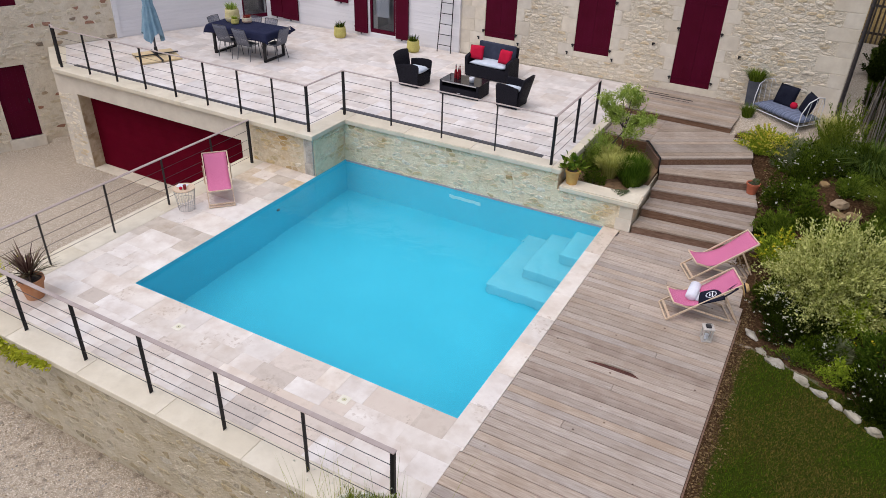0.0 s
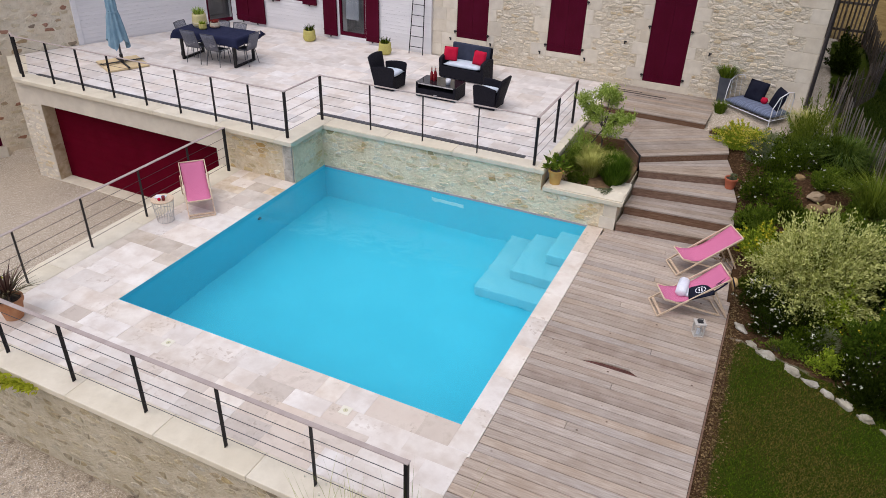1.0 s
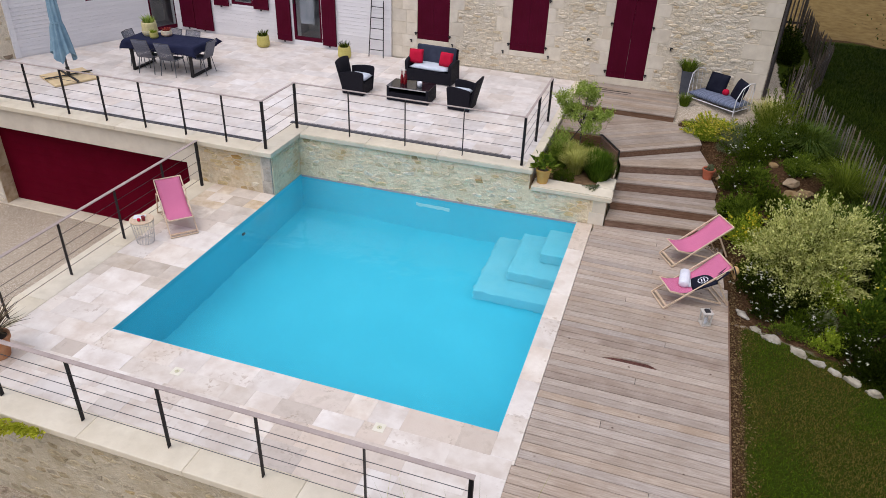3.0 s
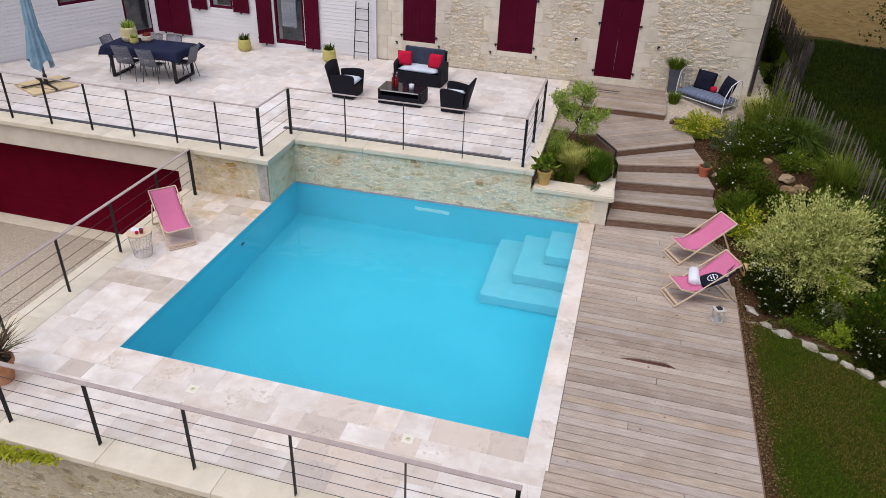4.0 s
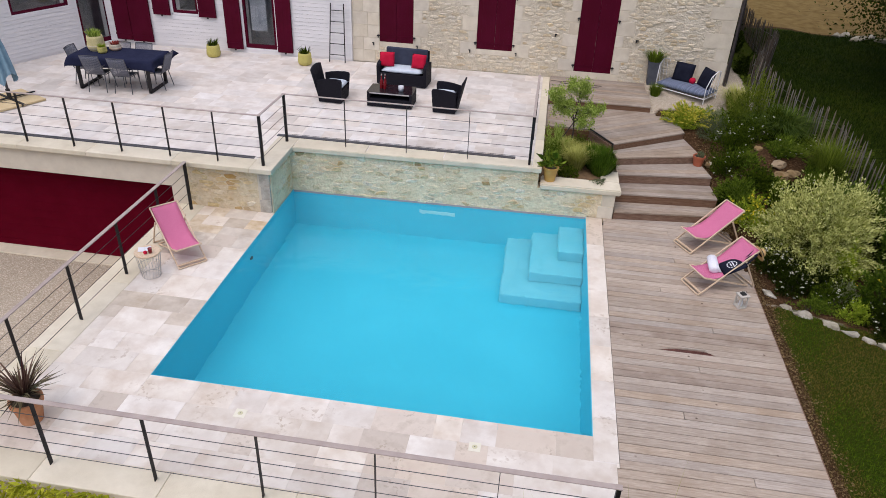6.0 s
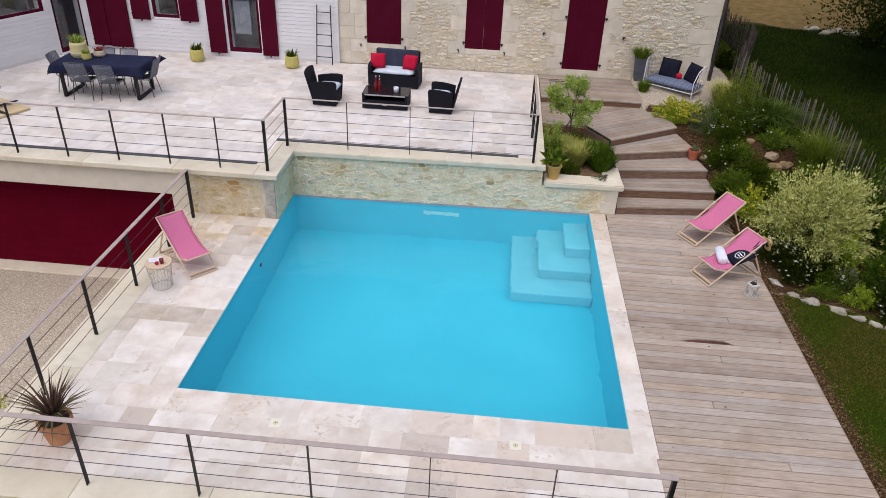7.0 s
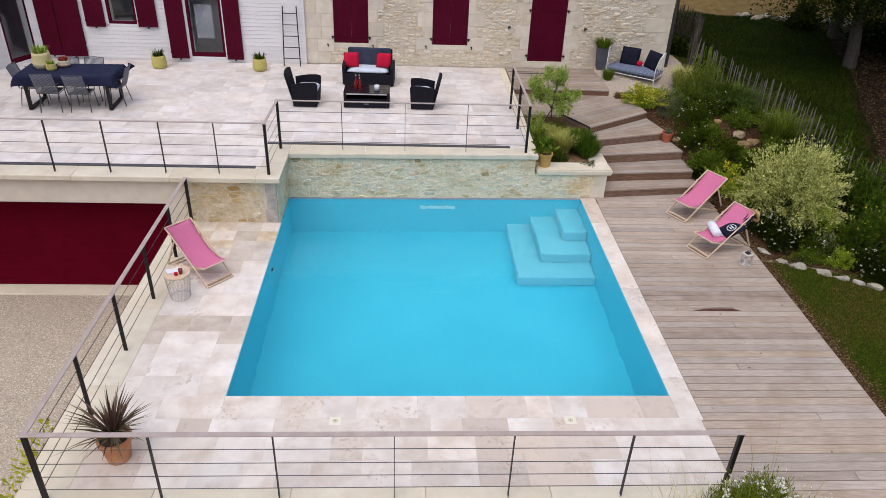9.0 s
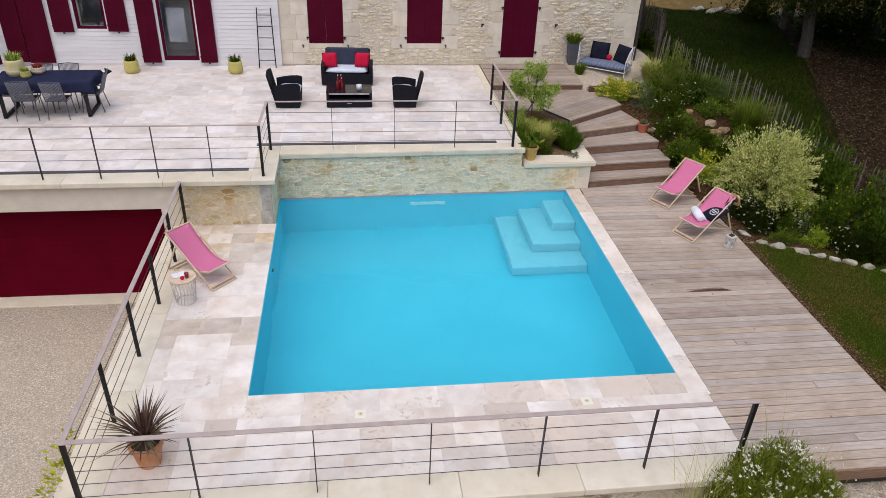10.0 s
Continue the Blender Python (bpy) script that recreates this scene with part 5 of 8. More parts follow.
rb = random.Random(21)
DX0, DX1, PITCH = 6.335, 8.86, 0.145
y = -1.92
row = 0
while y < 6.05:
    left = DX0 if y > -0.50 else 6.30
    if y + PITCH / 2 > 5.82:
        left = 6.36
    cuts = [left, DX1]
    if row % 7 == 3:
        cuts = [left, left + rb.choice((0.9, 1.25, 1.6)), DX1]
    for a, b in zip(cuts, cuts[1:]):
        if abs(y + PITCH / 2 - 2.07) < PITCH / 2:
            # the split board, its torn edge open to the dark below
            bm = bmesh.new()
            pts = [(a, 0)] + [(7.04, 0), (7.20, 0.052), (7.45, 0.085), (7.72, 0.088), (7.80, 0.045), (7.88, 0)] + [(b, 0), (b, PITCH - 0.006), (a, PITCH - 0.006)]
            prism(bm, pts, -0.026, 0.0)
            ob = part("deck_board", bm, DECKWOOD, deck, "split board with a torn edge")
            ob.matrix_basis = pose(0, y + 0.003, rb.uniform(-0.002, 0.002))
            RAW = mat("raw_red_wood", (0.040, 0.012, 0.008), (0.17, 0.062, 0.040), 9, 0.85, 0.6, 60, stretch=(0.7, 9, 9), coords="World")
            part("torn_wood", prism(bmesh.new(), [(7.02, y - 0.004), (7.92, y - 0.004), (7.92, y + 0.075), (7.20, y + 0.075)], -0.024, -0.011), RAW, deck, "torn reddish wood inside the split board")
            for q, (x0, x1, dy, up) in enumerate(((7.06, 7.42, 0.066, 0.003), (7.34, 7.80, 0.094, 0.004), (7.50, 7.86, 0.036, -0.0105))):
                sl = part("splinter", prism(bmesh.new(), [(x0, 0), (x1, 0.004), (x1 - 0.10, 0.014), (x0 + 0.08, 0.012)], 0.0005, 0.007), RAW if q == 2 else DECKWOOD, deck)
                sl.matrix_basis = pose(0, y + dy, up)
            break
        ob = new("deck_board", board_mesh(round(b - a, 2) - 0.004, PITCH - 0.010, 0.026, DECKSTAINED if row in (22, 23, 25, 29, 30) else DECKWOOD))
        ob.parent = deck
        ob.matrix_basis = pose((a + b) / 2, y + PITCH / 2, rb.uniform(-0.003, 0.001), 0, 0, rb.uniform(-0.06, 0.06))
    y += PITCH
    row += 1

part("deck_board", prism(bmesh.new(), [(6.55, 6.052), (8.86, 6.052), (8.86, 6.36), (8.80, 6.345), (6.56, 6.078)], -0.026, -0.001), DECKWOOD, deck)
# ---- timber stair, landing and top platform ----
stair = thing("stair", "weathered timber garden stair with fanned treads", "stairs", kind="structure")
EDGE = [((6.55, 6.05), (8.80, 6.32)), ((6.58, 6.50), (8.60, 6.68)), ((6.60, 7.02), (8.55, 7.32)), ((6.60, 7.50), (8.40, 8.02)), ((6.51, 7.87), (8.15, 8.95))]
RISE = [0.17, 0.355, 0.545, 0.71, 0.855]


def strip_between(l0, r0, l1, r1, z, parent, h=0.03):
    bm = prism(bmesh.new(), [l0, r0, r1, l1], z - h, z)
    part("deck_board", bm, STAIRWOOD, parent)


def lerp2(a, b, k):
    return (a[0] + (b[0] - a[0]) * k, a[1] + (b[1] - a[1]) * k)


for k in range(4):
    (l0, r0), (l1, r1) = EDGE[k], EDGE[k + 1]
    n = 4 if k < 3 else 5
    for i in range(n):
        a, b = i / n, (i + 1) / n - 0.012
        strip_between(lerp2(l0, l1, a), lerp2(r0, r1, a), lerp2(l0, l1, b), lerp2(r0, r1, b), RISE[k], stair)
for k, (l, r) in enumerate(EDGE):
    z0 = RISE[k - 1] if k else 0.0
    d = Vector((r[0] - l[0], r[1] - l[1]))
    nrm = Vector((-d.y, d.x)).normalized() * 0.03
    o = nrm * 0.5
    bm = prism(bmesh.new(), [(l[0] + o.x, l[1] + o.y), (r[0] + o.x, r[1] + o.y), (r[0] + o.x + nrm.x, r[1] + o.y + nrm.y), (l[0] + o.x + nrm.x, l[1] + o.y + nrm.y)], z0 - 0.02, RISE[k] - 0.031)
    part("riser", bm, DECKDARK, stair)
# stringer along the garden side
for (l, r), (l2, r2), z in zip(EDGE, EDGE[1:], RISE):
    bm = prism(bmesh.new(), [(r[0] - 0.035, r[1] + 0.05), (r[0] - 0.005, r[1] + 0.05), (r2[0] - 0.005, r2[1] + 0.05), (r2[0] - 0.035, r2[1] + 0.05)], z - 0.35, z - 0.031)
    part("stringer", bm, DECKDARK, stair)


def plank_floor(parent, poly, d, z, material=STAIRWOOD, pitch=0.145):
    """Planks along d that fill a polygon."""
    d = Vector(d).normalized()
    n = Vector((-d.y, d.x))
    lo = min(n.x * p[0] + n.y * p[1] for p in poly)
    hi = max(n.x * p[0] + n.y * p[1] for p in poly)
    k = lo
    while k < hi:
        q = clip(clip(poly, -n.x, -n.y, -k), n.x, n.y, min(hi, k + pitch - 0.006))
        if len(q) >= 3 and abs(area(q)) > 0.003:
            part("deck_board", prism(bmesh.new(), q, z - 0.03, z + rb.uniform(-0.002, 0.001)), material, parent)
        k += pitch


LAND = [(6.06, 8.64), (6.51, 7.87), (8.15, 8.95), (8.03, 9.70), (7.72, 10.13), (6.06, 10.13)]
plank_floor(stair, LAND, (1.64, 1.08), 0.855)
plank_floor(stair, [(5.05, 8.64), (6.055, 8.64), (6.055, 10.13), (5.05, 10.13)], (1, 0), 0.855)
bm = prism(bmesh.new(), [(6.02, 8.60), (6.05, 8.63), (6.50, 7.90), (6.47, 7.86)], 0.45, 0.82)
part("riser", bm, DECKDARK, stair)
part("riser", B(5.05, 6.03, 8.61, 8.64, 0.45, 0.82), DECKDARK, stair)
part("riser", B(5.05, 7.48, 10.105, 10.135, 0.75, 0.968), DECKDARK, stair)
plank_floor(stair, [(5.05, 10.085), (7.48, 10.085), (7.56, 11.92), (5.05, 11.92)], (1, 0), 1.0)
# three narrow dark strips along the platform's planks
DARKSTRIP = mat("dark_strip_wood", (0.03, 0.024, 0.02), (0.09, 0.07, 0.055), 6, 0.9, 0.4, 40, stretch=(0.8, 9, 9), coords="World")
for x0, x1, y0, y1 in ((5.30, 6.36, 11.345, 11.40), (5.08, 5.75, 11.50, 11.525), (5.6, 6.3, 11.22, 11.24)):
    part("deck_board", B(x0, x1, y0, y1, 0.975, 1.0045), DARKSTRIP, stair, "narrow dark strip on the platform")
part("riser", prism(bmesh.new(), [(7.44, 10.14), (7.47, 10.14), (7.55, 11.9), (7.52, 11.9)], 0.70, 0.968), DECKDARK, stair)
part("edge_strip", pipe(bmesh.new(), [(6.0, 8.60, 0.868), (6.05, 8.62, 0.868), (6.505, 7.85, 0.868), (6.515, 7.85, 0.50)], 0.016), IRON, stair, "black edging strip")

# ---- planter ----
planter = thing("planter", "rubble stone planter with a cream coping slab", "planter", kind="structure")
bm = bmesh.new()
prism(bm, [(5.0, 6.01), (6.52, 6.042), (6.52, 6.30), (5.0, 6.30)], -0.3, 0.525)
box(bm, 6.27, 6.52, 6.30, 7.86, -0.3, 0.525)
pw = part("planter_wall", bm, MORTAR, planter)
bm = prism(bmesh.new(), [(5.045, 5.955), (6.62, 5.995), (6.60, 6.40), (5.045, 6.40)], 0.525, 0.645)
bmesh.ops.bevel(bm, geom=bm.edges[:], offset=0.022, segments=2, affect="EDGES")
part("coping_slab", bm, CAP, planter)
part("coping_slab", B(6.24, 6.60, 6.404, 6.92, 0.525, 0.643, bev=0.02), CAP, planter)
part("soil", B(5.0, 6.50, 6.3, 8.60, 0.1, 0.60), mat("dry_brown_soil", (0.10, 0.058, 0.024), (0.22, 0.135, 0.06), 9, 0.95, 0.9, 40, coords="World"), planter)
POOL_STONE.append((pw, (5.0, 6.01, 0), BACK_U, BACK_N, 1.24, 0.0, 0.525, []))
blocks(pw, "dressed_block", (6.22, 6.036, 0), BACK_U, BACK_N, [(0.0, 0.31, 0.0, 0.26), (0.05, 0.31, 0.26, 0.525)], ASHLAR)

# drains along the foot of the terrace railing
for x0, x1, y0, y1 in ((-7.92, -0.46, 5.14, 5.235), (-0.43, 4.50, 6.33, 6.43)):
    dr = thing("slot_drain", "dark slot drain along the terrace coping", "drain")
    part("channel", B(x0, x1, y0, y1, Z - 0.05, Z + 0.004), GREYSTEEL, dr)

# ---- railings ----
def railing(name, label, path, posts, z, corners, rail_w=0.065, levels=(0.16, 0.36, 0.56, 0.77), post_h=0.985):
    """Flat-bar posts, four cables and a flat handrail along a path of corners."""
    ob = thing(name, label, "railing")
    for x, y, a in posts:
        bm = B(-0.004, 0.004, -0.028, 0.028, 0, post_h, bev=0.001)
        p = part("post", bm, BLACK, ob)
        p.matrix_basis = pose(x, y, z, 0, 0, a)
    for x, y in corners:
        p = part("corner_post", B(-0.024, 0.024, -0.024, 0.024, 0, post_h, bev=0.002), BLACK, ob)
        p.matrix_basis = pose(x, y, z)
        p = part("rail_cap", B(-0.034, 0.034, -0.034, 0.034, post_h, post_h + 0.0155, bev=0.003), HANDRAIL, ob, "taupe flat cap")
        p.matrix_basis = pose(x, y, z)
    for a, b in zip(path, path[1:]):
        a, b = Vector((*a, z)), Vector((*b, z))
        d = b - a
        ang = math.degrees(math.atan2(d.y, d.x))
        bm = B(-rail_w / 2, d.length + rail_w / 2, -rail_w / 2, rail_w / 2, post_h, post_h + 0.014, bev=0.003)
        h = part("handrail", bm, HANDRAIL, ob, "taupe flat handrail")
        h.matrix_basis = Matrix.Translation(a) @ pose(0, 0, 0, 0, 0, ang)
        for lv in levels:
            bm = T((0, 0, lv), (d.length, 0, lv), 0.0048, seg=6)
            c = part("cable", bm, STEEL, ob)
            c.matrix_basis = Matrix.Translation(a) @ pose(0, 0, 0, 0, 0, ang)
    return ob


RY, RX = -1.68, -1.61
railing("railing_pool", "black steel cable railing with taupe handrail round the pool terrace",
        [(6.10, RY), (RX, RY), (RX, 4.60)],
        [(x, RY, 0) for x in (-0.34, 0.97, 2.27, 3.58, 4.90)] + [(RX, y, 90) for y in (-0.36, 0.94, 2.23, 3.50)],
        0.005, [(6.10, RY), (RX, RY), (RX, 4.60)])
TY, TY2, TX = 4.87, 6.10, 4.79
railing("railing_terrace", "black steel cable railing with taupe handrail along the upper terrace",
        [(-8.30, 5.02), (-8.02, TY), (-0.16, TY), (-0.13, TY2), (TX, TY2), (TX, 8.68)],
        [(x, TY, 0) for x in (-6.95, -5.97, -4.99, -4.0, -3.01, -2.02, -1.06)] + [(x, TY2, 0) for x in (1.10, 2.34, 3.57)] + [(TX, 7.40, 90)],
        Z, [(-8.30, 5.02), (-8.02, TY), (-0.16, TY), (-0.13, TY2), (TX, TY2), (TX, 8.68)], 0.05)


# ---- dining group ----
def dining_table():
    ob = thing("dining_table", "dark dining table on black steel loop legs", "table", pose(-4.97, 8.42, Z, 0, 0, 2.5))
    part("tabletop", B(-1.0, 1.0, -0.47, 0.47, 0.71, 0.745, bev=0.006), GREYSTEEL, ob)
    for x in (-0.84, 0.84):
        bm = bmesh.new()
        for a in ((-0.42, -0.36, 0.0, 0.72), (0.36, 0.42, 0.0, 0.72), (-0.42, 0.42, 0.0, 0.05)):
            box(bm, x - 0.035, x + 0.035, a[0], a[1], a[2], a[3], bev=0.004)
        part("leg", bm, BLACK, ob)
    return ob


def tablecloth():
    """A heavy cloth: flat on the table, falling in folds at the rim."""
    bm = bmesh.new()
    nx_, ny_ = 44, 26
    W_, D_ = 2.42, 1.40
    rows = []
    for j in range(ny_ + 1):
        r = []
        for i in range(nx_ + 1):
            u, v = (i / nx_ - 0.5) * W_, (j / ny_ - 0.5) * D_
            ox, oy = max(0, abs(u) - 1.005), max(0, abs(v) - 0.475)
            x = math.copysign(min(abs(u), 1.005), u) if ox else u
            y = math.copysign(min(abs(v), 0.475), v) if oy else v
            fall = max(ox, oy) + 0.3 * min(ox, oy)
            fold = 0.028 * math.sin(9 * u + 2 * v) * min(1, oy * 8) if oy else 0
            foldx = 0.028 * math.sin(8 * v) * min(1, ox * 8) if ox else 0
            out = 0.10 * min(1, fall * 4)
            x += math.copysign(out * (ox > 0) * 0.5 + foldx, u)
            y += math.copysign(out * (oy > 0) * 0.35 + fold, v)
            lift = min(1, ox * 6) * max(0.0, (v - 0.30) / 0.43) if u > 0 and v > 0.30 else 0.0   # the wind holds one corner out
            x += 1.0 * ox * lift
            r.append(bm.verts.new((x, y, 0.772 - fall * 0.92 * (1 - 0.85 * lift))))
        rows.append(r)
    for a, b in zip(rows, rows[1:]):
        for i in range(nx_):
            bm.faces.new((a[i], a[i + 1], b[i + 1], b[i]))
    thicken(bm, 0.004)
    return solid("tablecloth", bm, NAVY, "plain navy tablecloth hanging over the dining table", "tablecloth", m=pose(-4.97, 8.42, Z, 0, 0, 2.5), smooth=True)


def dining_chair(m):
    ob = thing("dining_chair", "grey mesh outdoor dining chair with slim steel legs", "chair", m, "chairs round the dining table")
    bm = bmesh.new()
    pad(bm, 0.44, 0.42, 0.018, 6, 0.3, Matrix.Translation((0, 0, 0.43)))
    part("seat", bm, MESHSEAT, ob, smooth=True)
    # open weave: narrow bands with daylight between them
    for q in range(17):
        x0 = -0.215 + q * 0.0262
        bm = bmesh.new()
        g = [[bm.verts.new((x_, 0.22 + 0.17 * (k / 4) + 0.025 * (1 - (x_ / 0.22) ** 2), 0.45 + k / 4 * 0.46)) for x_ in (x0, x0 + 0.0165)] for k in range(5)]
        for a, b in zip(g, g[1:]):
            bm.faces.new((a[0], a[1], b[1], b[0]))
        thicken(bm, 0.006)
        part("back_band", bm, MESHSEAT, ob, smooth=True)
    for s in (-1, 1):
        part("back_frame", pipe(bmesh.new(), [(s * 0.225, 0.21, 0.42), (s * 0.225, 0.39, 0.92)], 0.010), GREYSTEEL, ob)
        part("leg", T((s * 0.20, -0.18, 0.43), (s * 0.23, -0.22, 0), 0.011, seg=8), GREYSTEEL, ob)
        part("leg", T((s * 0.20, 0.18, 0.43), (s * 0.23, 0.27, 0), 0.011, seg=8), GREYSTEEL, ob)
        part("armrest", pipe(bmesh.new(), [(s * 0.225, -0.18, 0.43), (s * 0.245, -0.17, 0.64), (s * 0.24, 0.29, 0.66)], 0.010), GREYSTEEL, ob)
    part("top_rail", pipe(bmesh.new(), [(-0.225, 0.39, 0.92), (0, 0.415, 0.93), (0.225, 0.39, 0.92)], 0.010), GREYSTEEL, ob)
    part("seat_rail", pipe(bmesh.new(), [(-0.22, -0.19, 0.425), (0.22, -0.19, 0.425), (0.22, 0.19, 0.425), (-0.22, 0.19, 0.425), (-0.22, -0.19, 0.425)], 0.009), GREYSTEEL, ob)
    return ob


dining_table()
tablecloth()
ch = dining_chair(pose(-5.30, 8.07, Z, 0, 0, 184) @ Matrix.Scale(0.96, 4))
for x, y, a in ((-4.68, 8.10, 182), (-5.22, 8.72, 4), (-4.70, 8.76, 2), (-4.13, 8.52, -88), (-5.86, 8.44, 92)):
    copy_thing(ch, pose(x, y, Z, 0, 0, a) @ Matrix.Scale(0.96, 4))


def basket_pot(x, y, z, s, label, mats, plant, rng, name="basket_planter", h=1.0):
    ob = thing(name, label, "planter", pose(x, y, z) @ Matrix.Diagonal((s, s, s * h, 1)))
    prof = [(0, 0), (0.15, 0), (0.182, 0.04), (0.197, 0.10), (0.192, 0.16), (0.181, 0.20), (0.186, 0.23), (0.178, 0.29), (0.168, 0.335), (0.155, 0.33), (0.155, 0.28), (0, 0.27)]
    part("basket", lathe(bmesh.new(), prof, 22, 0.01), mats[0], ob, smooth=True)
    if len(mats) > 1:
        part("painted_band", lathe(bmesh.new(), [(0.154, 0.001), (0.189, 0.06), (0.199, 0.13), (0.196, 0.131), (0.186, 0.06), (0.15, 0.001)], 22, 0.01), mats[1], ob, smooth=True)
    part("soil", lathe(bmesh.new(), [(0, 0.285), (0.139, 0.282), (0.139, 0.26), (0, 0.26)], 16), SOIL, ob)
    n = 110
    a = rng.uniform(0, 6.28, n)
    C = np.stack([0.09 * np.cos(a), 0.09 * np.sin(a), np.full(n, 0.27)], 1)
    D = np.stack([np.cos(a) * rng.uniform(0, 0.7, n), np.sin(a) * rng.uniform(0, 0.7, n), np.ones(n)], 1)
    part("plant", blades("plant", C, D, 0.26, 0.018, plant, rng, 0.5), None, ob)
    return ob


rg = np.random.default_rng(12)
basket_pot(-4.01, 11.26, Z, 0.95, "yellow woven basket with a spiky plant by the siding", [BASKET], L_MID, rg)
basket_pot(-1.44, 11.22, Z, 0.95, "yellow woven basket with a spiky plant near the ladder", [BASKET], L_MID, rg)
basket_pot(-5.58, 8.54, Z + 0.775, 1.02, "large cream and yellow basket planter on the table", [BASKETY, BASKETW], L_OLIVE, rg)
basket_pot(-5.33, 8.36, Z + 0.775, 0.55, "small yellow basket with a succulent on the table", [BASKET], L_LIME, rg, h=0.8)
basket_pot(-5.18, 8.66, Z + 0.775, 0.70, "low cream and rust basket with red flowers on the table", [BASKETW, BASKETR], leaf_mat("rust_flower", (0.20, 0.02, 0.02), (0.40, 0.08, 0.05)), rg, h=0.6)


def parasol():
    ob = thing("parasol", "closed pale blue cantilever parasol on a slab base", "parasol", pose(-6.76, 6.80, Z, 0, 0, -26.5))
    for sx in (-1, 1):
        for sy in (-1, 1):
            part("base_slab", B(0.02 * sx, 0.52 * sx, 0.02 * sy, 0.52 * sy, 0.004, 0.05, bev=0.006), BASESLAB, ob, "yellow sandstone base slab")
    for a in (0, 90):
        bm = B(-0.56, 0.56, -0.025, 0.025, 0.052, 0.075) if a == 0 else B(-0.025, 0.025, -0.56, 0.56, 0.076, 0.098)
        part("base_bar", bm, IRON, ob)
    part("pole", T((0, 0, 0.05), (0.0, 0, 2.75), 0.028, seg=14), GREYSTEEL, ob)
    part("collar", T((0, 0, 0.1), (0, 0, 0.28), 0.045, seg=14), IRON, ob)
    bm = bmesh.new()
    seg, rings = 40, 16
    g = []
    for k in range(rings + 1):
        v = k / rings
        zz = 0.55 + v * 2.15
        if v < 0.35:
            r0 = 0.225 - 0.095 * v / 0.35
        elif v < 0.42:
            r0 = 0.12
        else:
            r0 = 0.125 - 0.06 * (v - 0.42) / 0.58
        row_ = []
        for i in range(seg):
            a = 2 * math.pi * i / seg
            fold = 1 + (0.30 if v < 0.36 else 0.14) * math.sin(8 * a + 1.3 * math.sin(3 * v + a))
            hem = 0.14 * math.sin(3 * a + 0.6) * max(0, 1 - v * 5)
            row_.append(bm.verts.new((0.0 + r0 * fold * math.cos(a), r0 * fold * math.sin(a), zz + hem)))
        g.append(row_)
    for a, b in zip(g, g[1:]):
        for i in range(seg):
            j = (i + 1) % seg
            bm.faces.new((a[i], a[j], b[j], b[i]))
    part("canopy", bm, PARASOL, ob, "furled pale blue canopy", smooth=True)
    part("strap", T((0, 0, 1.33), (0, 0, 1.37), 0.135, seg=24), PARASOL, ob)
    part("crank", pipe(bmesh.new(), [(0.03, 0, 0.95), (0.10, 0, 0.95), (0.10, 0, 0.82)], 0.008), IRON, ob)
    return ob


parasol()


def ladder():
    ob = thing("decorative_ladder", "slim black ladder leaning against white siding", "ladder", pose(-0.67, 11.62, Z, -6, 0, 0))
    for s in (-1, 1):
        part("rail", T((s * 0.215, 0, 0), (s * 0.175, 0, 1.52), 0.014, seg=8), BLACK, ob)
    for i in range(5):
        z = 0.20 + i * 0.285
        w = 0.215 - 0.04 * z / 1.52
        part("rung", T((-w, 0, z), (w, 0, z), 0.010, seg=8), BLACK, ob)
    return ob


ladder()


# ---- rattan lounge ----
ARM = ((-0.29, 0.02), (-0.325, 0.47), (-0.30, 0.51), (-0.18, 0.54), (-0.02, 0.555), (0.14, 0.55), (0.27, 0.52), (0.29, 0.02))
SIDE = ((-0.28, 0.015), (-0.315, 0.55), (-0.295, 0.585), (-0.20, 0.60), (-0.04, 0.595), (0.14, 0.57), (0.30, 0.535), (0.28, 0.015))


def flared_side(s, foot, top, thick):
    """A woven side panel, its arm leaning outwards and rounded over at the front."""
    bm = bmesh.new()
    out = [(foot + (top - foot) * min(1.0, z / 0.55), y, z) for y, z in SIDE]
    g = [bm.verts.new((s * (x - t), y, z - (0.012 if t and z > 0.5 else 0))) for t in (0, thick) for x, y, z in out]
    n_ = len(SIDE)
    bm.faces.new(g[:n_])
    bm.faces.new(g[n_:][::-1])
    for i in range(n_):
        j = (i + 1) % n_
        bm.faces.new((g[i], g[n_ + i], g[n_ + j], g[j]))
    return bm


def arm_cap(s, top):
    """The broad rounded roll along the top of an arm."""
    bm = bmesh.new()
    pts = [(s * (top - 0.022), y, z - 0.010) for y, z in SIDE[2:7]]
    for a, b in zip(pts, pts[1:]):
        tube(bm, a, b, 0.022, 0.022, 10)
    return bm


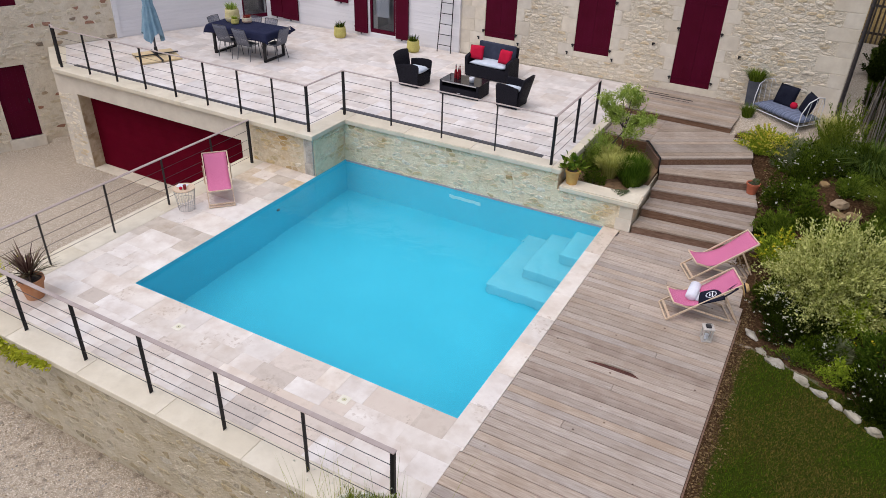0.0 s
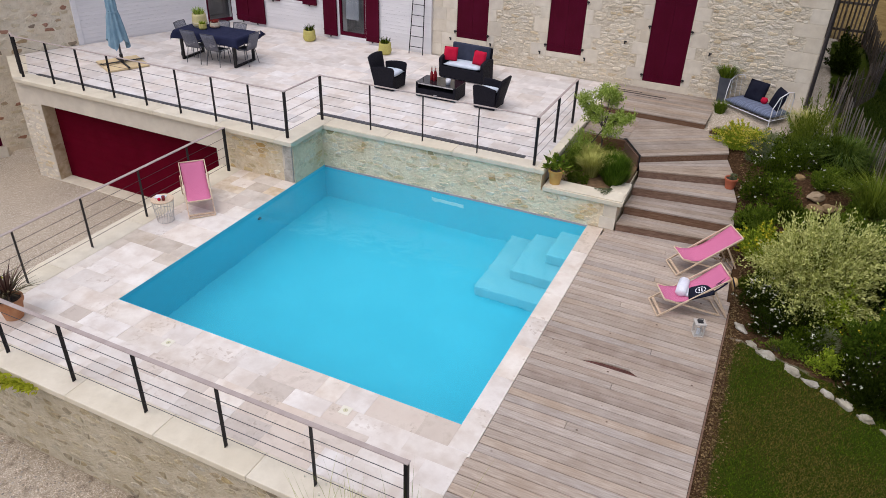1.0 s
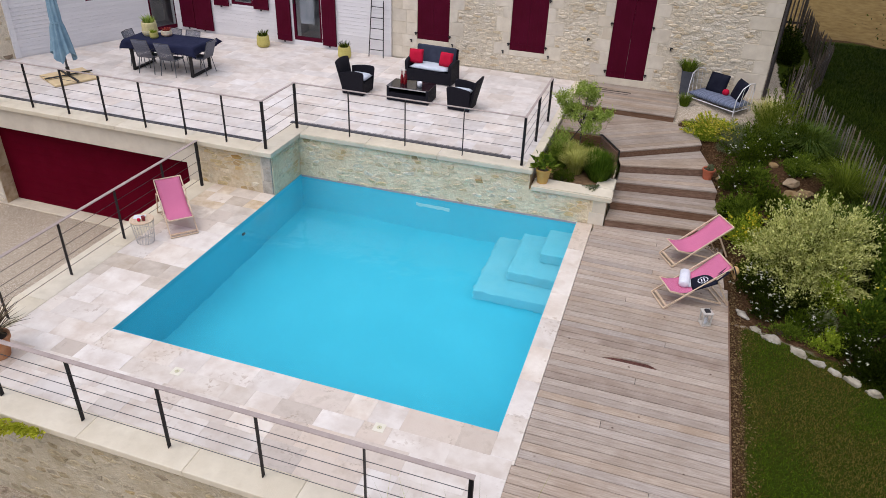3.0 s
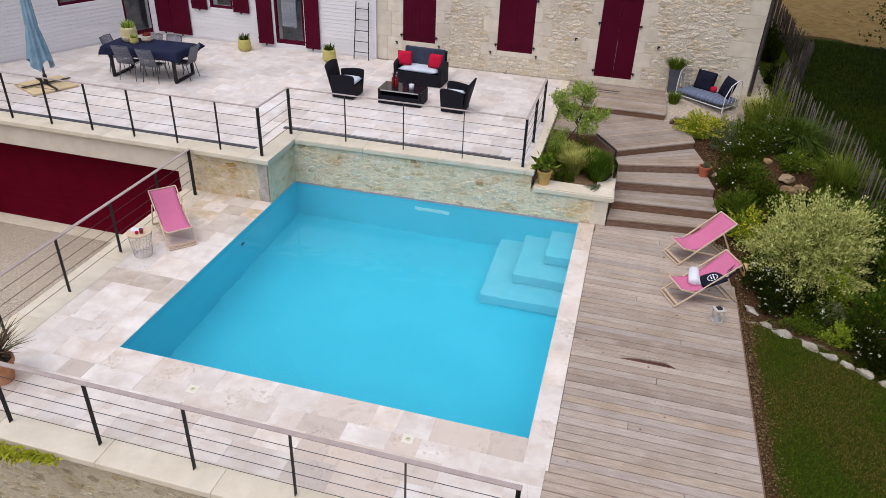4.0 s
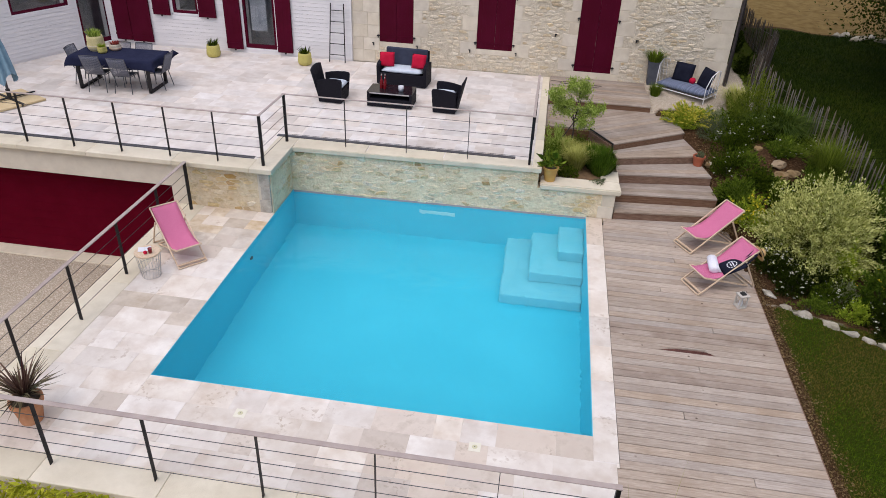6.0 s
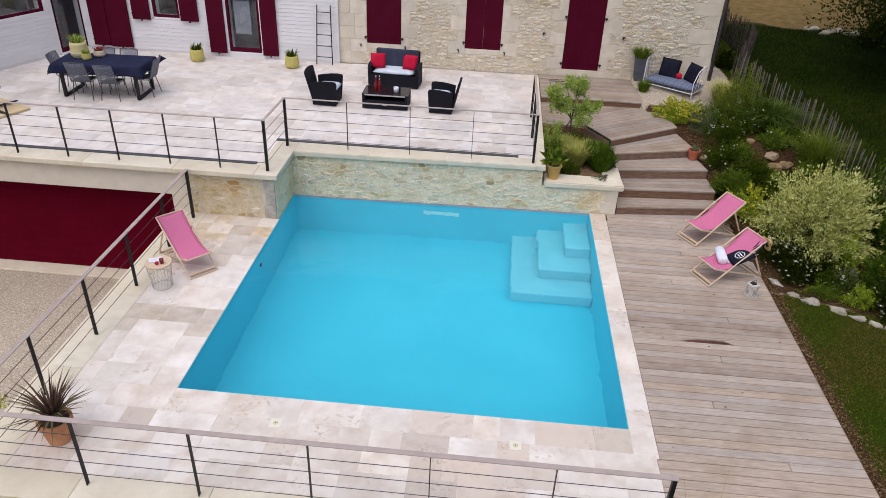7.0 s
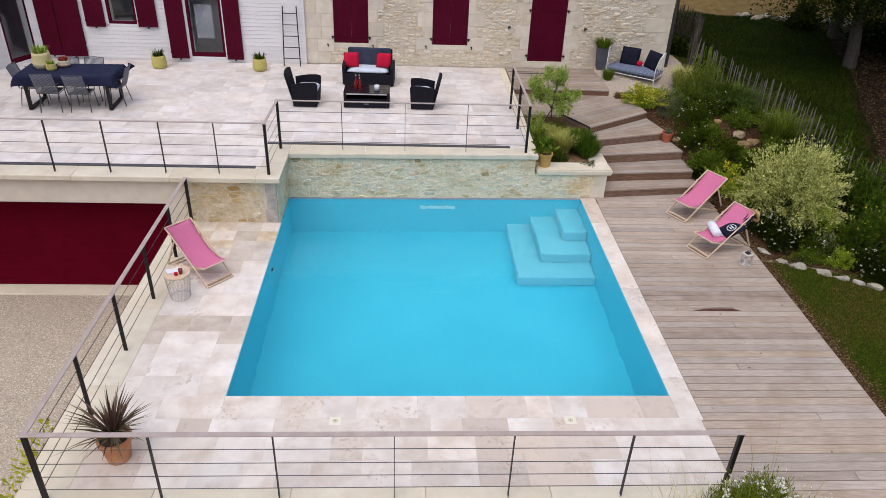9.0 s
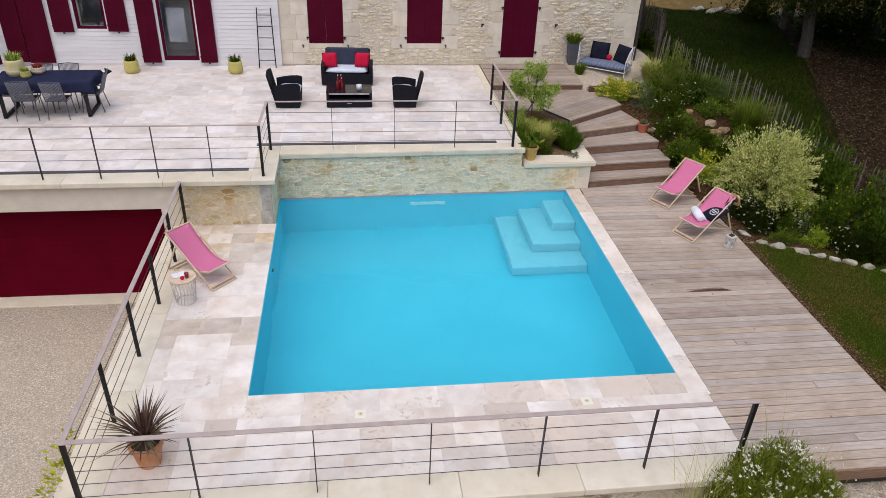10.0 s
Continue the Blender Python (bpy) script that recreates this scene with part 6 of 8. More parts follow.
def armchair(m):
    ob = thing("rattan_armchair", "black rattan armchair with a pale seat cushion", "armchair", m, "rattan lounge set")
    for s in (-1, 1):
        part("side_panel", flared_side(s, 0.30, 0.345, 0.05), RATTAN, ob)
        part("armrest", arm_cap(s, 0.345), RATTAN, ob, smooth=True)
    bm = bmesh.new()
    n = 8
    g = [[bm.verts.new(((i / n - 0.5) * (0.54 + 0.10 * k), 0.24 + 0.17 * k + 0.03 * (1 - (2 * i / n - 1) ** 2), 0.06 + 0.755 * k - 0.04 * k * abs(2 * i / n - 1) ** 3)) for i in range(n + 1)] for k in (0, 0.35, 0.7, 1)]
    for a, b in zip(g, g[1:]):
        for i in range(n):
            bm.faces.new((a[i], a[i + 1], b[i + 1], b[i]))
    thicken(bm, 0.04)
    part("backrest", bm, RATTAN, ob, smooth=True)
    part("front_panel", B(-0.25, 0.25, -0.285, -0.25, 0.02, 0.32, bev=0.006), RATTAN, ob)
    part("seat_base", B(-0.26, 0.26, -0.25, 0.24, 0.28, 0.32), RATTAN, ob)
    part("seat_cushion", pad(bmesh.new(), 0.52, 0.54, 0.13, 8, 0.3, Matrix.Translation((0, -0.05, 0.33))), CUSHW, ob, "pale grey seat cushion", smooth=True)
    for sx in (-0.25, 0.25):
        for sy in (-0.25, 0.25):
            part("leg", T((sx, sy, 0), (sx, sy, 0.03), 0.02, seg=8), BLACK, ob)
    return ob


ac = armchair(pose(0.065, 8.79, Z, 0, 0, 88) @ Matrix.Scale(0.96, 4))
copy_thing(ac, pose(2.735, 8.76, Z, 0, 0, -92) @ Matrix.Scale(0.96, 4))


def sofa():
    ob = thing("rattan_sofa", "black rattan two-seat sofa with grey and red cushions", "sofa", pose(1.42, 10.40, Z, 0, 0, -3), "rattan lounge set")
    for s in (-1, 1):
        bm = bmesh.new()
        g = [bm.verts.new((s * a, y, z)) for a in (0.63, 0.55) for y, z in ARM]
        n_ = len(ARM)
        bm.faces.new(g[:n_])
        bm.faces.new(g[n_:][::-1])
        for i in range(n_):
            j = (i + 1) % n_
            bm.faces.new((g[i], g[n_ + i], g[n_ + j], g[j]))
        part("arm", bm, RATTAN, ob)
    part("front_panel", B(-0.55, 0.55, -0.31, -0.27, 0.02, 0.31, bev=0.006), RATTAN, ob)
    part("seat_base", B(-0.55, 0.55, -0.27, 0.27, 0.26, 0.30), RATTAN, ob)
    part("backrest", B(-0.56, 0.56, 0.24, 0.31, 0.02, 0.80, bev=0.02, m=pose(0, 0, 0, -7)), RATTAN, ob)
    part("seat_cushion", pad(bmesh.new(), 1.08, 0.56, 0.11, 10, 0.3, Matrix.Translation((0, -0.03, 0.30))), CUSHW, ob, "pale grey seat cushion", smooth=True)
    part("back_cushion", B(-0.53, 0.53, 0.13, 0.235, 0.40, 0.83, bev=0.03, m=pose(0, 0, 0, -7)), mat("blue_grey_cushion", (0.040, 0.046, 0.070), (0.055, 0.062, 0.092), 6, 0.9, 0.3, 200, spec=0.1), ob, "dark blue-grey back cushion")
    for sx in (-0.58, 0.58):
        for sy in (-0.27, 0.27):
            part("leg", T((sx, sy, 0), (sx, sy, 0.03), 0.02, seg=8), BLACK, ob)
    return ob


sofa()
for x, a in ((0.99, 8), (1.79, -10)):
    bm = pad(bmesh.new(), 0.38, 0.36, 0.12, 8, 0.6, pose(0, 0, 0.17, 72) @ Matrix.Translation((0, 0, -0.06)))
    solid("throw_cushion", bm, REDCLOTH, "plump red throw cushion on the rattan sofa", "cushion", m=pose(x, 10.36, Z + 0.41, 0, 0, a), smooth=True, group="red throw cushions")


def coffee_table():
    ob = thing("coffee_table", "black rattan coffee table with a dark glass top", "coffee table", pose(1.45, 8.82, Z), "rattan lounge set")
    W_, D_, H_ = 0.52, 0.30, 0.34
    for a in ((-W_, -W_ + 0.06, -D_, D_), (W_ - 0.06, W_, -D_, D_), (-W_ + 0.06, W_ - 0.06, D_ - 0.05, D_)):
        part("side_panel", B(a[0], a[1], a[2], a[3], 0.01, H_, bev=0.006), RATTAN, ob)
    part("drawer_front", B(-W_ + 0.062, W_ - 0.062, -D_, -D_ + 0.05, 0.01, 0.20, bev=0.006), RATTAN, ob)
    part("shelf", B(-W_ + 0.06, W_ - 0.06, -D_ + 0.05, D_ - 0.05, 0.17, 0.19), RATTAN, ob)
    part("rim_bar", B(-W_ + 0.06, W_ - 0.06, -D_, -D_ + 0.03, 0.31, H_), mat("brushed_rim", (0.4, 0.4, 0.4), (0.55, 0.55, 0.55), 6, 0.3, 0, metal=0.7), ob, "bright metal rim")
    part("glass_top", B(-W_ - 0.005, W_ + 0.005, -D_ - 0.005, D_ + 0.005, H_ + 0.001, H_ + 0.009, bev=0.002), mat("smoked_glass", (0.012, 0.012, 0.014), (0.016, 0.016, 0.018), 3, 0.06, 0), ob)
    part("drawer_pull", T((-0.05, -D_ - 0.012, 0.10), (0.05, -D_ - 0.012, 0.10), 0.007, seg=8), WIRE, ob)
    return ob


coffee_table()
BOT = [(0, 0), (0.036, 0), (0.038, 0.01), (0.038, 0.15), (0.030, 0.19), (0.013, 0.22), (0.013, 0.28), (0.016, 0.285), (0.016, 0.30), (0, 0.30)]
for x, y, s in ((1.20, 8.83, 1.0), (1.29, 8.78, 0.85), (1.27, 8.90, 0.95)):
    b = thing("bottle", "slender red glass bottle on the coffee table", "bottle", pose(x, y, Z + 0.35) @ Matrix.Scale(s, 4), "red bottles")
    part("body", lathe(bmesh.new(), BOT, 16), REDGLASS, b, smooth=True)
    part("stopper", T((0, 0, 0.30), (0, 0, 0.335), 0.012, seg=10), WIRE, b)
c_ = thing("candle_glass", "white ribbed tealight glass on the coffee table", "candle holder", pose(1.68, 8.74, Z + 0.35))
part("glass", lathe(bmesh.new(), [(0, 0), (0.055, 0), (0.062, 0.12), (0.056, 0.12), (0.05, 0.01), (0, 0.01)], 18), mat("frosted_glass", (0.55, 0.56, 0.58), (0.65, 0.66, 0.68), 20, 0.3, 0.2), c_, smooth=True)
part("candle", T((0, 0, 0.012), (0, 0, 0.06), 0.03, seg=12), PLASTER, c_)


# ---- deck chairs ----
def deck_chair(m, w=0.485):
    """A folding beech sling chair; its foot end towards -x, the head end towards +x."""
    ob = thing("deck_chair", "folding beech deck chair with a pink canvas sling", "deck chair", m, "pink deck chairs")
    h = w / 2
    A0, A1 = (-0.55, 0.02), (0.50, 0.73)      # long frame, foot to head
    B0, B1 = (-0.48, 0.33), (0.47, 0.02)      # seat frame, knee to heel
    for s in (-1, 1):
        part("long_rail", B(0, math.dist(A0, A1), s * h - 0.010, s * h + 0.010, -0.015, 0.015, bev=0.003, m=Matrix.Translation((A0[0], 0, A0[1])) @ pose(0, 0, 0, 0, -math.degrees(math.atan2(A1[1] - A0[1], A1[0] - A0[0])), 0)), BEECH, ob)
        part("seat_rail", B(0, math.dist(B0, B1), s * (h - 0.025) - 0.010, s * (h - 0.025) + 0.010, -0.014, 0.014, bev=0.003, m=Matrix.Translation((B0[0], 0, B0[1])) @ pose(0, 0, 0, 0, -math.degrees(math.atan2(B1[1] - B0[1], B1[0] - B0[0])), 0)), BEECH, ob)
        P0, P1 = (0.25, 0.56), (0.56, 0.02)
        part("prop", B(0, math.dist(P0, P1), s * (h + 0.026) - 0.01, s * (h + 0.026) + 0.01, -0.014, 0.014, bev=0.003, m=Matrix.Translation((P0[0], 0, P0[1])) @ pose(0, 0, 0, 0, -math.degrees(math.atan2(P1[1] - P0[1], P1[0] - P0[0])), 0)), BEECH, ob)
    for p, ww in ((A0, h), (A1, h), (B0, h - 0.03), (B1, h - 0.03), ((0.56, 0.02), h + 0.026)):
        part("cross_bar", T((p[0], -ww, p[1]), (p[0], ww, p[1]), 0.012, seg=10), BEECH, ob)
    part("foot_board", B(A0[0] + 0.035, A0[0] + 0.075, -h + 0.011, h - 0.011, 0.035, 0.060, bev=0.003), BEECH, ob)
    bm = bmesh.new()
    n = 16
    rows = []
    for k in range(n + 1):
        v = k / n
        x = B0[0] + (A1[0] - B0[0]) * v
        z = B0[1] + (A1[1] - B0[1]) * v - 0.20 * math.sin(math.pi * min(1, v * 1.02)) * (1.15 - 0.5 * v)
        rows.append([bm.verts.new((x, (i / 6 - 0.5) * (w - 0.045), z - 0.012 * (1 - (i / 3 - 1) ** 2))) for i in range(7)])
    for a, b in zip(rows, rows[1:]):
        for i in range(6):
            bm.faces.new((a[i], a[i + 1], b[i + 1], b[i]))
    thicken(bm, 0.004)
    part("sling", bm, PINK, ob, "faded pink canvas sling", smooth=True)
    return ob


DC1, DC2, DC0 = pose(8.25, 5.45, 0.002, 0, 0, 31), pose(8.22, 4.05, 0.002, 0, 0, 27), pose(-1.08, 3.08, 0.002, 0, 0, 138)
dc = deck_chair(DC1)
copy_thing(dc, DC2)
copy_thing(dc, DC0)

# towel, tote bag and hat on the nearer chair
tw = thing("towel", "rolled white terry towel lying on the pink sling", "towel", DC2 @ pose(-0.10, 0.09, 0.365, 0, -5, 62))
bm = bmesh.new()
prof = [(0.0, -0.19), (0.055, -0.19), (0.088, -0.175), (0.092, 0.0), (0.088, 0.175), (0.055, 0.19), (0.0, 0.19)]
lathe(bm, prof, 18, 0.05, pose(0, 0, 0, 0, 90, 0) @ Matrix.Diagonal((0.78, 0.96, 1, 1)))
part("roll", bm, TOWEL, tw, smooth=True)
part("loose_end", pad(bmesh.new(), 0.36, 0.16, 0.03, 6, 0.3, pose(0, -0.06, -0.055)), TOWEL, tw, smooth=True)
bag = thing("tote_bag", "black cotton tote bag with a white print on the sling", "bag", DC2 @ pose(0.13, -0.12, 0.40, 0, -28, -16) @ Matrix.Scale(1.0, 4))
part("pouch", pad(bmesh.new(), 0.42, 0.40, 0.05, 8, 0.2, Matrix.Translation((0, 0, 0))), CUSHD, bag, smooth=True)
for s in (-0.07, 0.07):
    part("handle", pipe(bmesh.new(), [(0.18, s - 0.05, 0.03), (0.31, s - 0.05, 0.08), (0.42, s, 0.10), (0.31, s + 0.05, 0.08), (0.18, s + 0.05, 0.03)], 0.013), CUSHD, bag)
for i in range(10):
    a = i * 0.628
    part("print_bar", B(-0.008, 0.008, -0.018, 0.018, 0.0515, 0.0535, m=pose(0.078 * math.cos(a), 0.078 * math.sin(a), 0, 0, 0, math.degrees(a))), PLASTER, bag)
for yv, wv in ((0.02, 0.10), (-0.02, 0.07)):
    part("print_bar", B(yv - 0.009, yv + 0.009, -wv / 2, wv / 2, 0.0515, 0.0535), PLASTER, bag)
hat = thing("straw_hat", "straw hat with a dark band hung on the chair corner", "hat", DC2 @ pose(0.52, -0.22, 0.66, 0, 70, -10) @ Matrix.Scale(0.85, 4))
part("brim", lathe(bmesh.new(), [(0.085, 0.0), (0.16, -0.012), (0.165, -0.006), (0.09, 0.012)], 26), STRAW, hat, smooth=True)
part("crown", lathe(bmesh.new(), [(0.09, 0.0), (0.085, 0.07), (0.06, 0.10), (0.0, 0.10)], 26), STRAW, hat, smooth=True)
part("band", lathe(bmesh.new(), [(0.0915, 0.012), (0.089, 0.04), (0.0865, 0.04), (0.089, 0.012)], 26), CUSHD, hat)


def lantern():
    ob = thing("lantern", "white-washed wooden lantern standing on the deck", "lantern", pose(8.49, 3.42, 0.001, 0, 0, 22) @ Matrix.Scale(0.88, 4))
    part("base", B(-0.085, 0.085, -0.085, 0.085, 0, 0.025, bev=0.004), LIMED, ob)
    for sx in (-1, 1):
        for sy in (-1, 1):
            part("upright", B(sx * 0.072 - 0.011, sx * 0.072 + 0.011, sy * 0.072 - 0.011, sy * 0.072 + 0.011, 0.0255, 0.25), LIMED, ob)
    part("roof", B(-0.095, 0.095, -0.095, 0.095, 0.2505, 0.275, bev=0.004), LIMED, ob)
    part("chimney", B(-0.045, 0.045, -0.045, 0.045, 0.2755, 0.30, bev=0.004), IRON, ob)
    part("candle", T((0, 0, 0.026), (0, 0, 0.12), 0.035, seg=14), PLASTER, ob)
    for s in (-1, 1):
        p = part("pane", B(-0.06, 0.06, s * 0.074 - 0.001, s * 0.074 + 0.001, 0.03, 0.245), GLASS, ob)
        p.visible_shadow = False
    part("handle", pipe(bmesh.new(), [(-0.05, 0, 0.30), (-0.04, 0, 0.345), (0.04, 0, 0.345), (0.05, 0, 0.30)], 0.004, 6), IRON, ob)
    return ob


lantern()


def wire_table():
    ob = thing("wire_side_table", "wire basket side table with a round wooden top", "side table", pose(-1.21, 2.31, 0.002))
    N_ = 20
    for i in range(N_):
        a, b = 2 * math.pi * i / N_, 2 * math.pi * (i + 0.9) / N_
        part("wire", T((0.15 * math.cos(a), 0.15 * math.sin(a), 0.0), (0.20 * math.cos(b), 0.20 * math.sin(b), 0.43), 0.0035, seg=5), WIRE, ob)
    for r, z in ((0.15, 0.004), (0.175, 0.20), (0.20, 0.43)):
        pts = [(r * math.cos(2 * math.pi * i / 24), r * math.sin(2 * math.pi * i / 24), z) for i in range(25)]
        part("ring", pipe(bmesh.new(), pts, 0.0045, 5), WIRE, ob)
    part("top", lathe(bmesh.new(), [(0, 0.435), (0.205, 0.435), (0.21, 0.445), (0.205, 0.458), (0, 0.458)], 30), BEECH, ob, "pale round wooden top", smooth=False)
    return ob


wire_table()
bk = thing("open_magazine", "open magazine lying on the side table", "magazine", pose(-1.27, 2.34, 0.462, 0, 0, 25))
for s in (-1, 1):
    part("page", B(0.002 * s, 0.10 * s, -0.07, 0.07, 0, 0.006, m=pose(0, 0, 0, 0, -6 * s, 0)), PLASTER, bk)
gl = thing("red_tumbler", "small red tumbler on the side table", "glass", pose(-1.13, 2.27, 0.459))
part("cup", lathe(bmesh.new(), [(0, 0), (0.028, 0), (0.034, 0.09), (0.030, 0.09), (0.025, 0.008), (0, 0.008)], 14), REDGLASS, gl, smooth=True)
gl2 = thing("red_fruit", "red fruit beside the tumbler on the side table", "fruit", pose(-1.19, 2.22, 0.459))
part("flesh", lathe(bmesh.new(), [(0, 0), (0.022, 0.006), (0.032, 0.03), (0.024, 0.052), (0, 0.056)], 12), REDCLOTH, gl2, smooth=True)


# ---- daybed corner ----
def daybed():
    ob = thing("daybed", "white wire garden daybed with a striped blue-grey mattress", "daybed", pose(8.42, 11.30, 0.99, 0, 0, -36))
    part("mattress", pad(bmesh.new(), 1.42, 0.68, 0.16, 12, 0.25, Matrix.Translation((0, 0, 0.13))), STRIPE, ob, "striped blue-grey mattress", smooth=True)
    part("base_frame", pipe(bmesh.new(), [(-0.66, -0.32, 0.12), (0.66, -0.32, 0.12), (0.66, 0.32, 0.12), (-0.66, 0.32, 0.12), (-0.66, -0.32, 0.12)], 0.011), WHITE, ob)
    for i in range(9):
        x = -0.6 + i * 0.15
        part("base_wire", T((x, -0.32, 0.12), (x, 0.32, 0.12), 0.004, seg=5), WHITE, ob)
    for s in (-1, 1):
        part("end_hoop", pipe(bmesh.new(), [(s * 0.66, -0.32, 0.0), (s * 0.66, -0.32, 0.40), (s * 0.70, -0.22, 0.66), (s * 0.72, 0.0, 0.76), (s * 0.70, 0.22, 0.72), (s * 0.66, 0.32, 0.56), (s * 0.66, 0.32, 0.0)], 0.011), WHITE, ob)
        for y in (-0.16, 0.0, 0.16):
            part("end_bar", T((s * 0.66, y, 0.12), (s * 0.71, y, 0.70), 0.006, seg=6), WHITE, ob)
    return ob


daybed()
for x, a, b in ((-0.22, 6, 0), (0.40, -30, 0)):
    bm = pad(bmesh.new(), 0.52, 0.50, 0.14, 8, 0.6, pose(0, 0, 0.20, 70) @ Matrix.Translation((0, 0, -0.07)))
    solid("square_pillow", bm, CUSHD, "black square pillow propped on the daybed", "pillow", m=pose(8.42, 11.30, 1.27, 0, 0, -36) @ pose(x, 0.16, 0, 0, 0, a), smooth=True, group="daybed pillows")
bm = lathe(bmesh.new(), [(0, 0), (0.06, 0.01), (0.085, 0.07), (0.06, 0.13), (0, 0.15)], 16)
solid("red_ball_cushion", bm, REDCLOTH, "small red cushion between the black pillows", "cushion", m=pose(8.55, 11.36, 1.27), smooth=True)

tp = thing("tall_planter", "tall dark grey planter with a grassy plant", "planter", pose(7.60, 11.70, 1.0))
bm = bmesh.new()
lathe(bm, [(0, 0), (0.14, 0), (0.20, 0.66), (0.17, 0.66), (0.165, 0.60), (0, 0.60)], 4, 0, pose(0, 0, 0, 0, 0, 45))
part("pot", bm, GREYPOT, tp)
part("soil", B(-0.11, 0.11, -0.11, 0.11, 0.58, 0.615), SOIL, tp)
n = 420
a = rg.uniform(0, 6.28, n)
part("grass", blades("grass", np.stack([0.10 * np.cos(a), 0.10 * np.sin(a), np.full(n, 0.60)], 1), np.stack([np.cos(a) * rg.uniform(0, 0.8, n), np.sin(a) * rg.uniform(0, 0.8, n), np.ones(n)], 1), 0.42, 0.012, L_FRESH, rg, 0.6), None, tp)
tuft("grass_clump", "fresh green grass clump beside the platform", 7.66, 11.05, 0.97, 0.10, 0.40, 500, 0.010, L_FRESH, rg)


def clay_pot(name, label, x, y, z, r, h, material, category="flower pot"):
    ob = thing(name, label, category, pose(x, y, z))
    part("pot", lathe(bmesh.new(), [(0, 0), (r * 0.70, 0), (r * 0.95, h * 0.82), (r * 1.05, h * 0.83), (r * 1.05, h), (r * 0.9, h), (r * 0.86, h * 0.86), (0, h * 0.85)], 24), material, ob, smooth=False)
    part("soil", lathe(bmesh.new(), [(0, h * 0.88), (r * 0.87, h * 0.875), (r * 0.87, h * 0.86), (0, h * 0.855)], 18), SOIL, ob)
    return ob


# the large pot with the purple cordyline
cp = clay_pot("cordyline_pot", "terracotta pot with a spiky purple cordyline", -1.02, -1.06, 0.002, 0.19, 0.345, TERRA)
n = 115
el = rg.uniform(0.12, 1.45, n)
a = rg.uniform(0, 6.28, n)
C = np.stack([0.03 * np.cos(a), 0.03 * np.sin(a), 0.36 + 0.10 * rg.uniform(0, 1, n)], 1)
D = np.stack([np.cos(a) * np.cos(el), np.sin(a) * np.cos(el), np.sin(el)], 1)
inner = el > 0.85
part("heart_leaves", blades("heart_leaves", C[inner], D[inner], 0.54, 0.026, L_PURPLE, rg, 0.18), None, cp, "dark purple upright leaves")
part("sword_leaves", blades("sword_leaves", C[~inner], D[~inner], 0.58, 0.024, L_BRONZE, rg, 0.26), None, cp, "bronze-green spreading leaves")
part("stem", T((0, 0, 0.30), (0, 0, 0.44), 0.035, seg=8), BARK, cp)

# leafy plant in an ochre pot on the planter's coping
pp = clay_pot("ochre_pot", "ochre glazed pot with a broad-leaved plant", 5.22, 6.19, 0.646, 0.145, 0.29, OCHRE)
n = 80
P, D = lumpy(n, (0.21, 0.21, 0.34), rg, 6)
part("foliage", leaves("foliage", P + np.array([[0, 0, 0.29]]), D + np.array([[0, 0, 0.2]]), 0.14, 0.10, L_FRESH, rg), None, pp)
part("stem", T((0, 0, 0.2), (0.01, 0, 0.42), 0.008, seg=6), L_MID, pp)
sp = clay_pot("red_pot", "small red terracotta pot on the stair edge", 8.34, 7.90, 0.546, 0.125, 0.22, TERRAR)
P, D = lumpy(160, (0.10, 0.10, 0.10), rg, 5)
part("foliage", leaves("foliage", P + np.array([[0, 0, 0.20]]), D, 0.05, 0.02, L_GREY, rg), None, sp)


# ---- planting ----
def olive_tree(x, y, z):
    ob = thing("olive_tree", "young olive tree with two slender leaning stems", "tree", pose(x, y, z))
    r = random.Random(4)
    bm = bmesh.new()
    fork = Vector((0.03, 0.0, 0.62))
    for foot, w in ((Vector((-0.42, -0.15, -0.05)), 0.015), (Vector((0.0, 0.0, -0.05)), 0.018)):
        mid = foot.lerp(fork, 0.5) + Vector((0.03, 0.02, 0.0))
        tube(bm, foot, mid, w, w * 0.9, 8)
        tube(bm, mid, fork, w * 0.9, w * 0.75, 8)
    clumps = []
    for dx, dy, dz, s in ((-0.38, 0.0, 0.42, 0.17), (-0.18, 0.1, 0.72, 0.17), (0.06, -0.05, 0.80, 0.16), (0.12, 0.1, 0.62, 0.14), (-0.46, -0.1, 0.60, 0.14),
                          (0.30, -0.05, 0.26, 0.17), (0.44, 0.05, 0.30, 0.14), (0.16, 0.08, 0.16, 0.14), (-0.14, -0.12, 0.34, 0.14), (0.20, -0.15, 0.05, 0.12), (-0.30, 0.15, 0.24, 0.12)):
        e = fork + Vector((dx, dy, dz))
        m = fork.lerp(e, 0.5) + Vector((0, 0, 0.05))
        tube(bm, fork, m, 0.012, 0.008, 6)
        tube(bm, m, e, 0.008, 0.004, 6)
        clumps.append((e, s))
    part("trunk", bm, BARK, ob)
    Ps, Ds = [], []
    for e, s in clumps:
        for i in range(14):
            t_ = np.array(e) + rg.normal(0, s * 0.55, 3)
            n = 60
            Ps.append(t_[None] + rg.normal(0, 0.040, (n, 3)))
            Ds.append(rg.normal(0, 0.8, (n, 3)) + np.array([[0, 0, 0.5]]))
    part("crown", leaves("crown", np.concatenate(Ps), np.concatenate(Ds), 0.052, 0.018, L_OLIVE, rg), None, ob)
    return ob


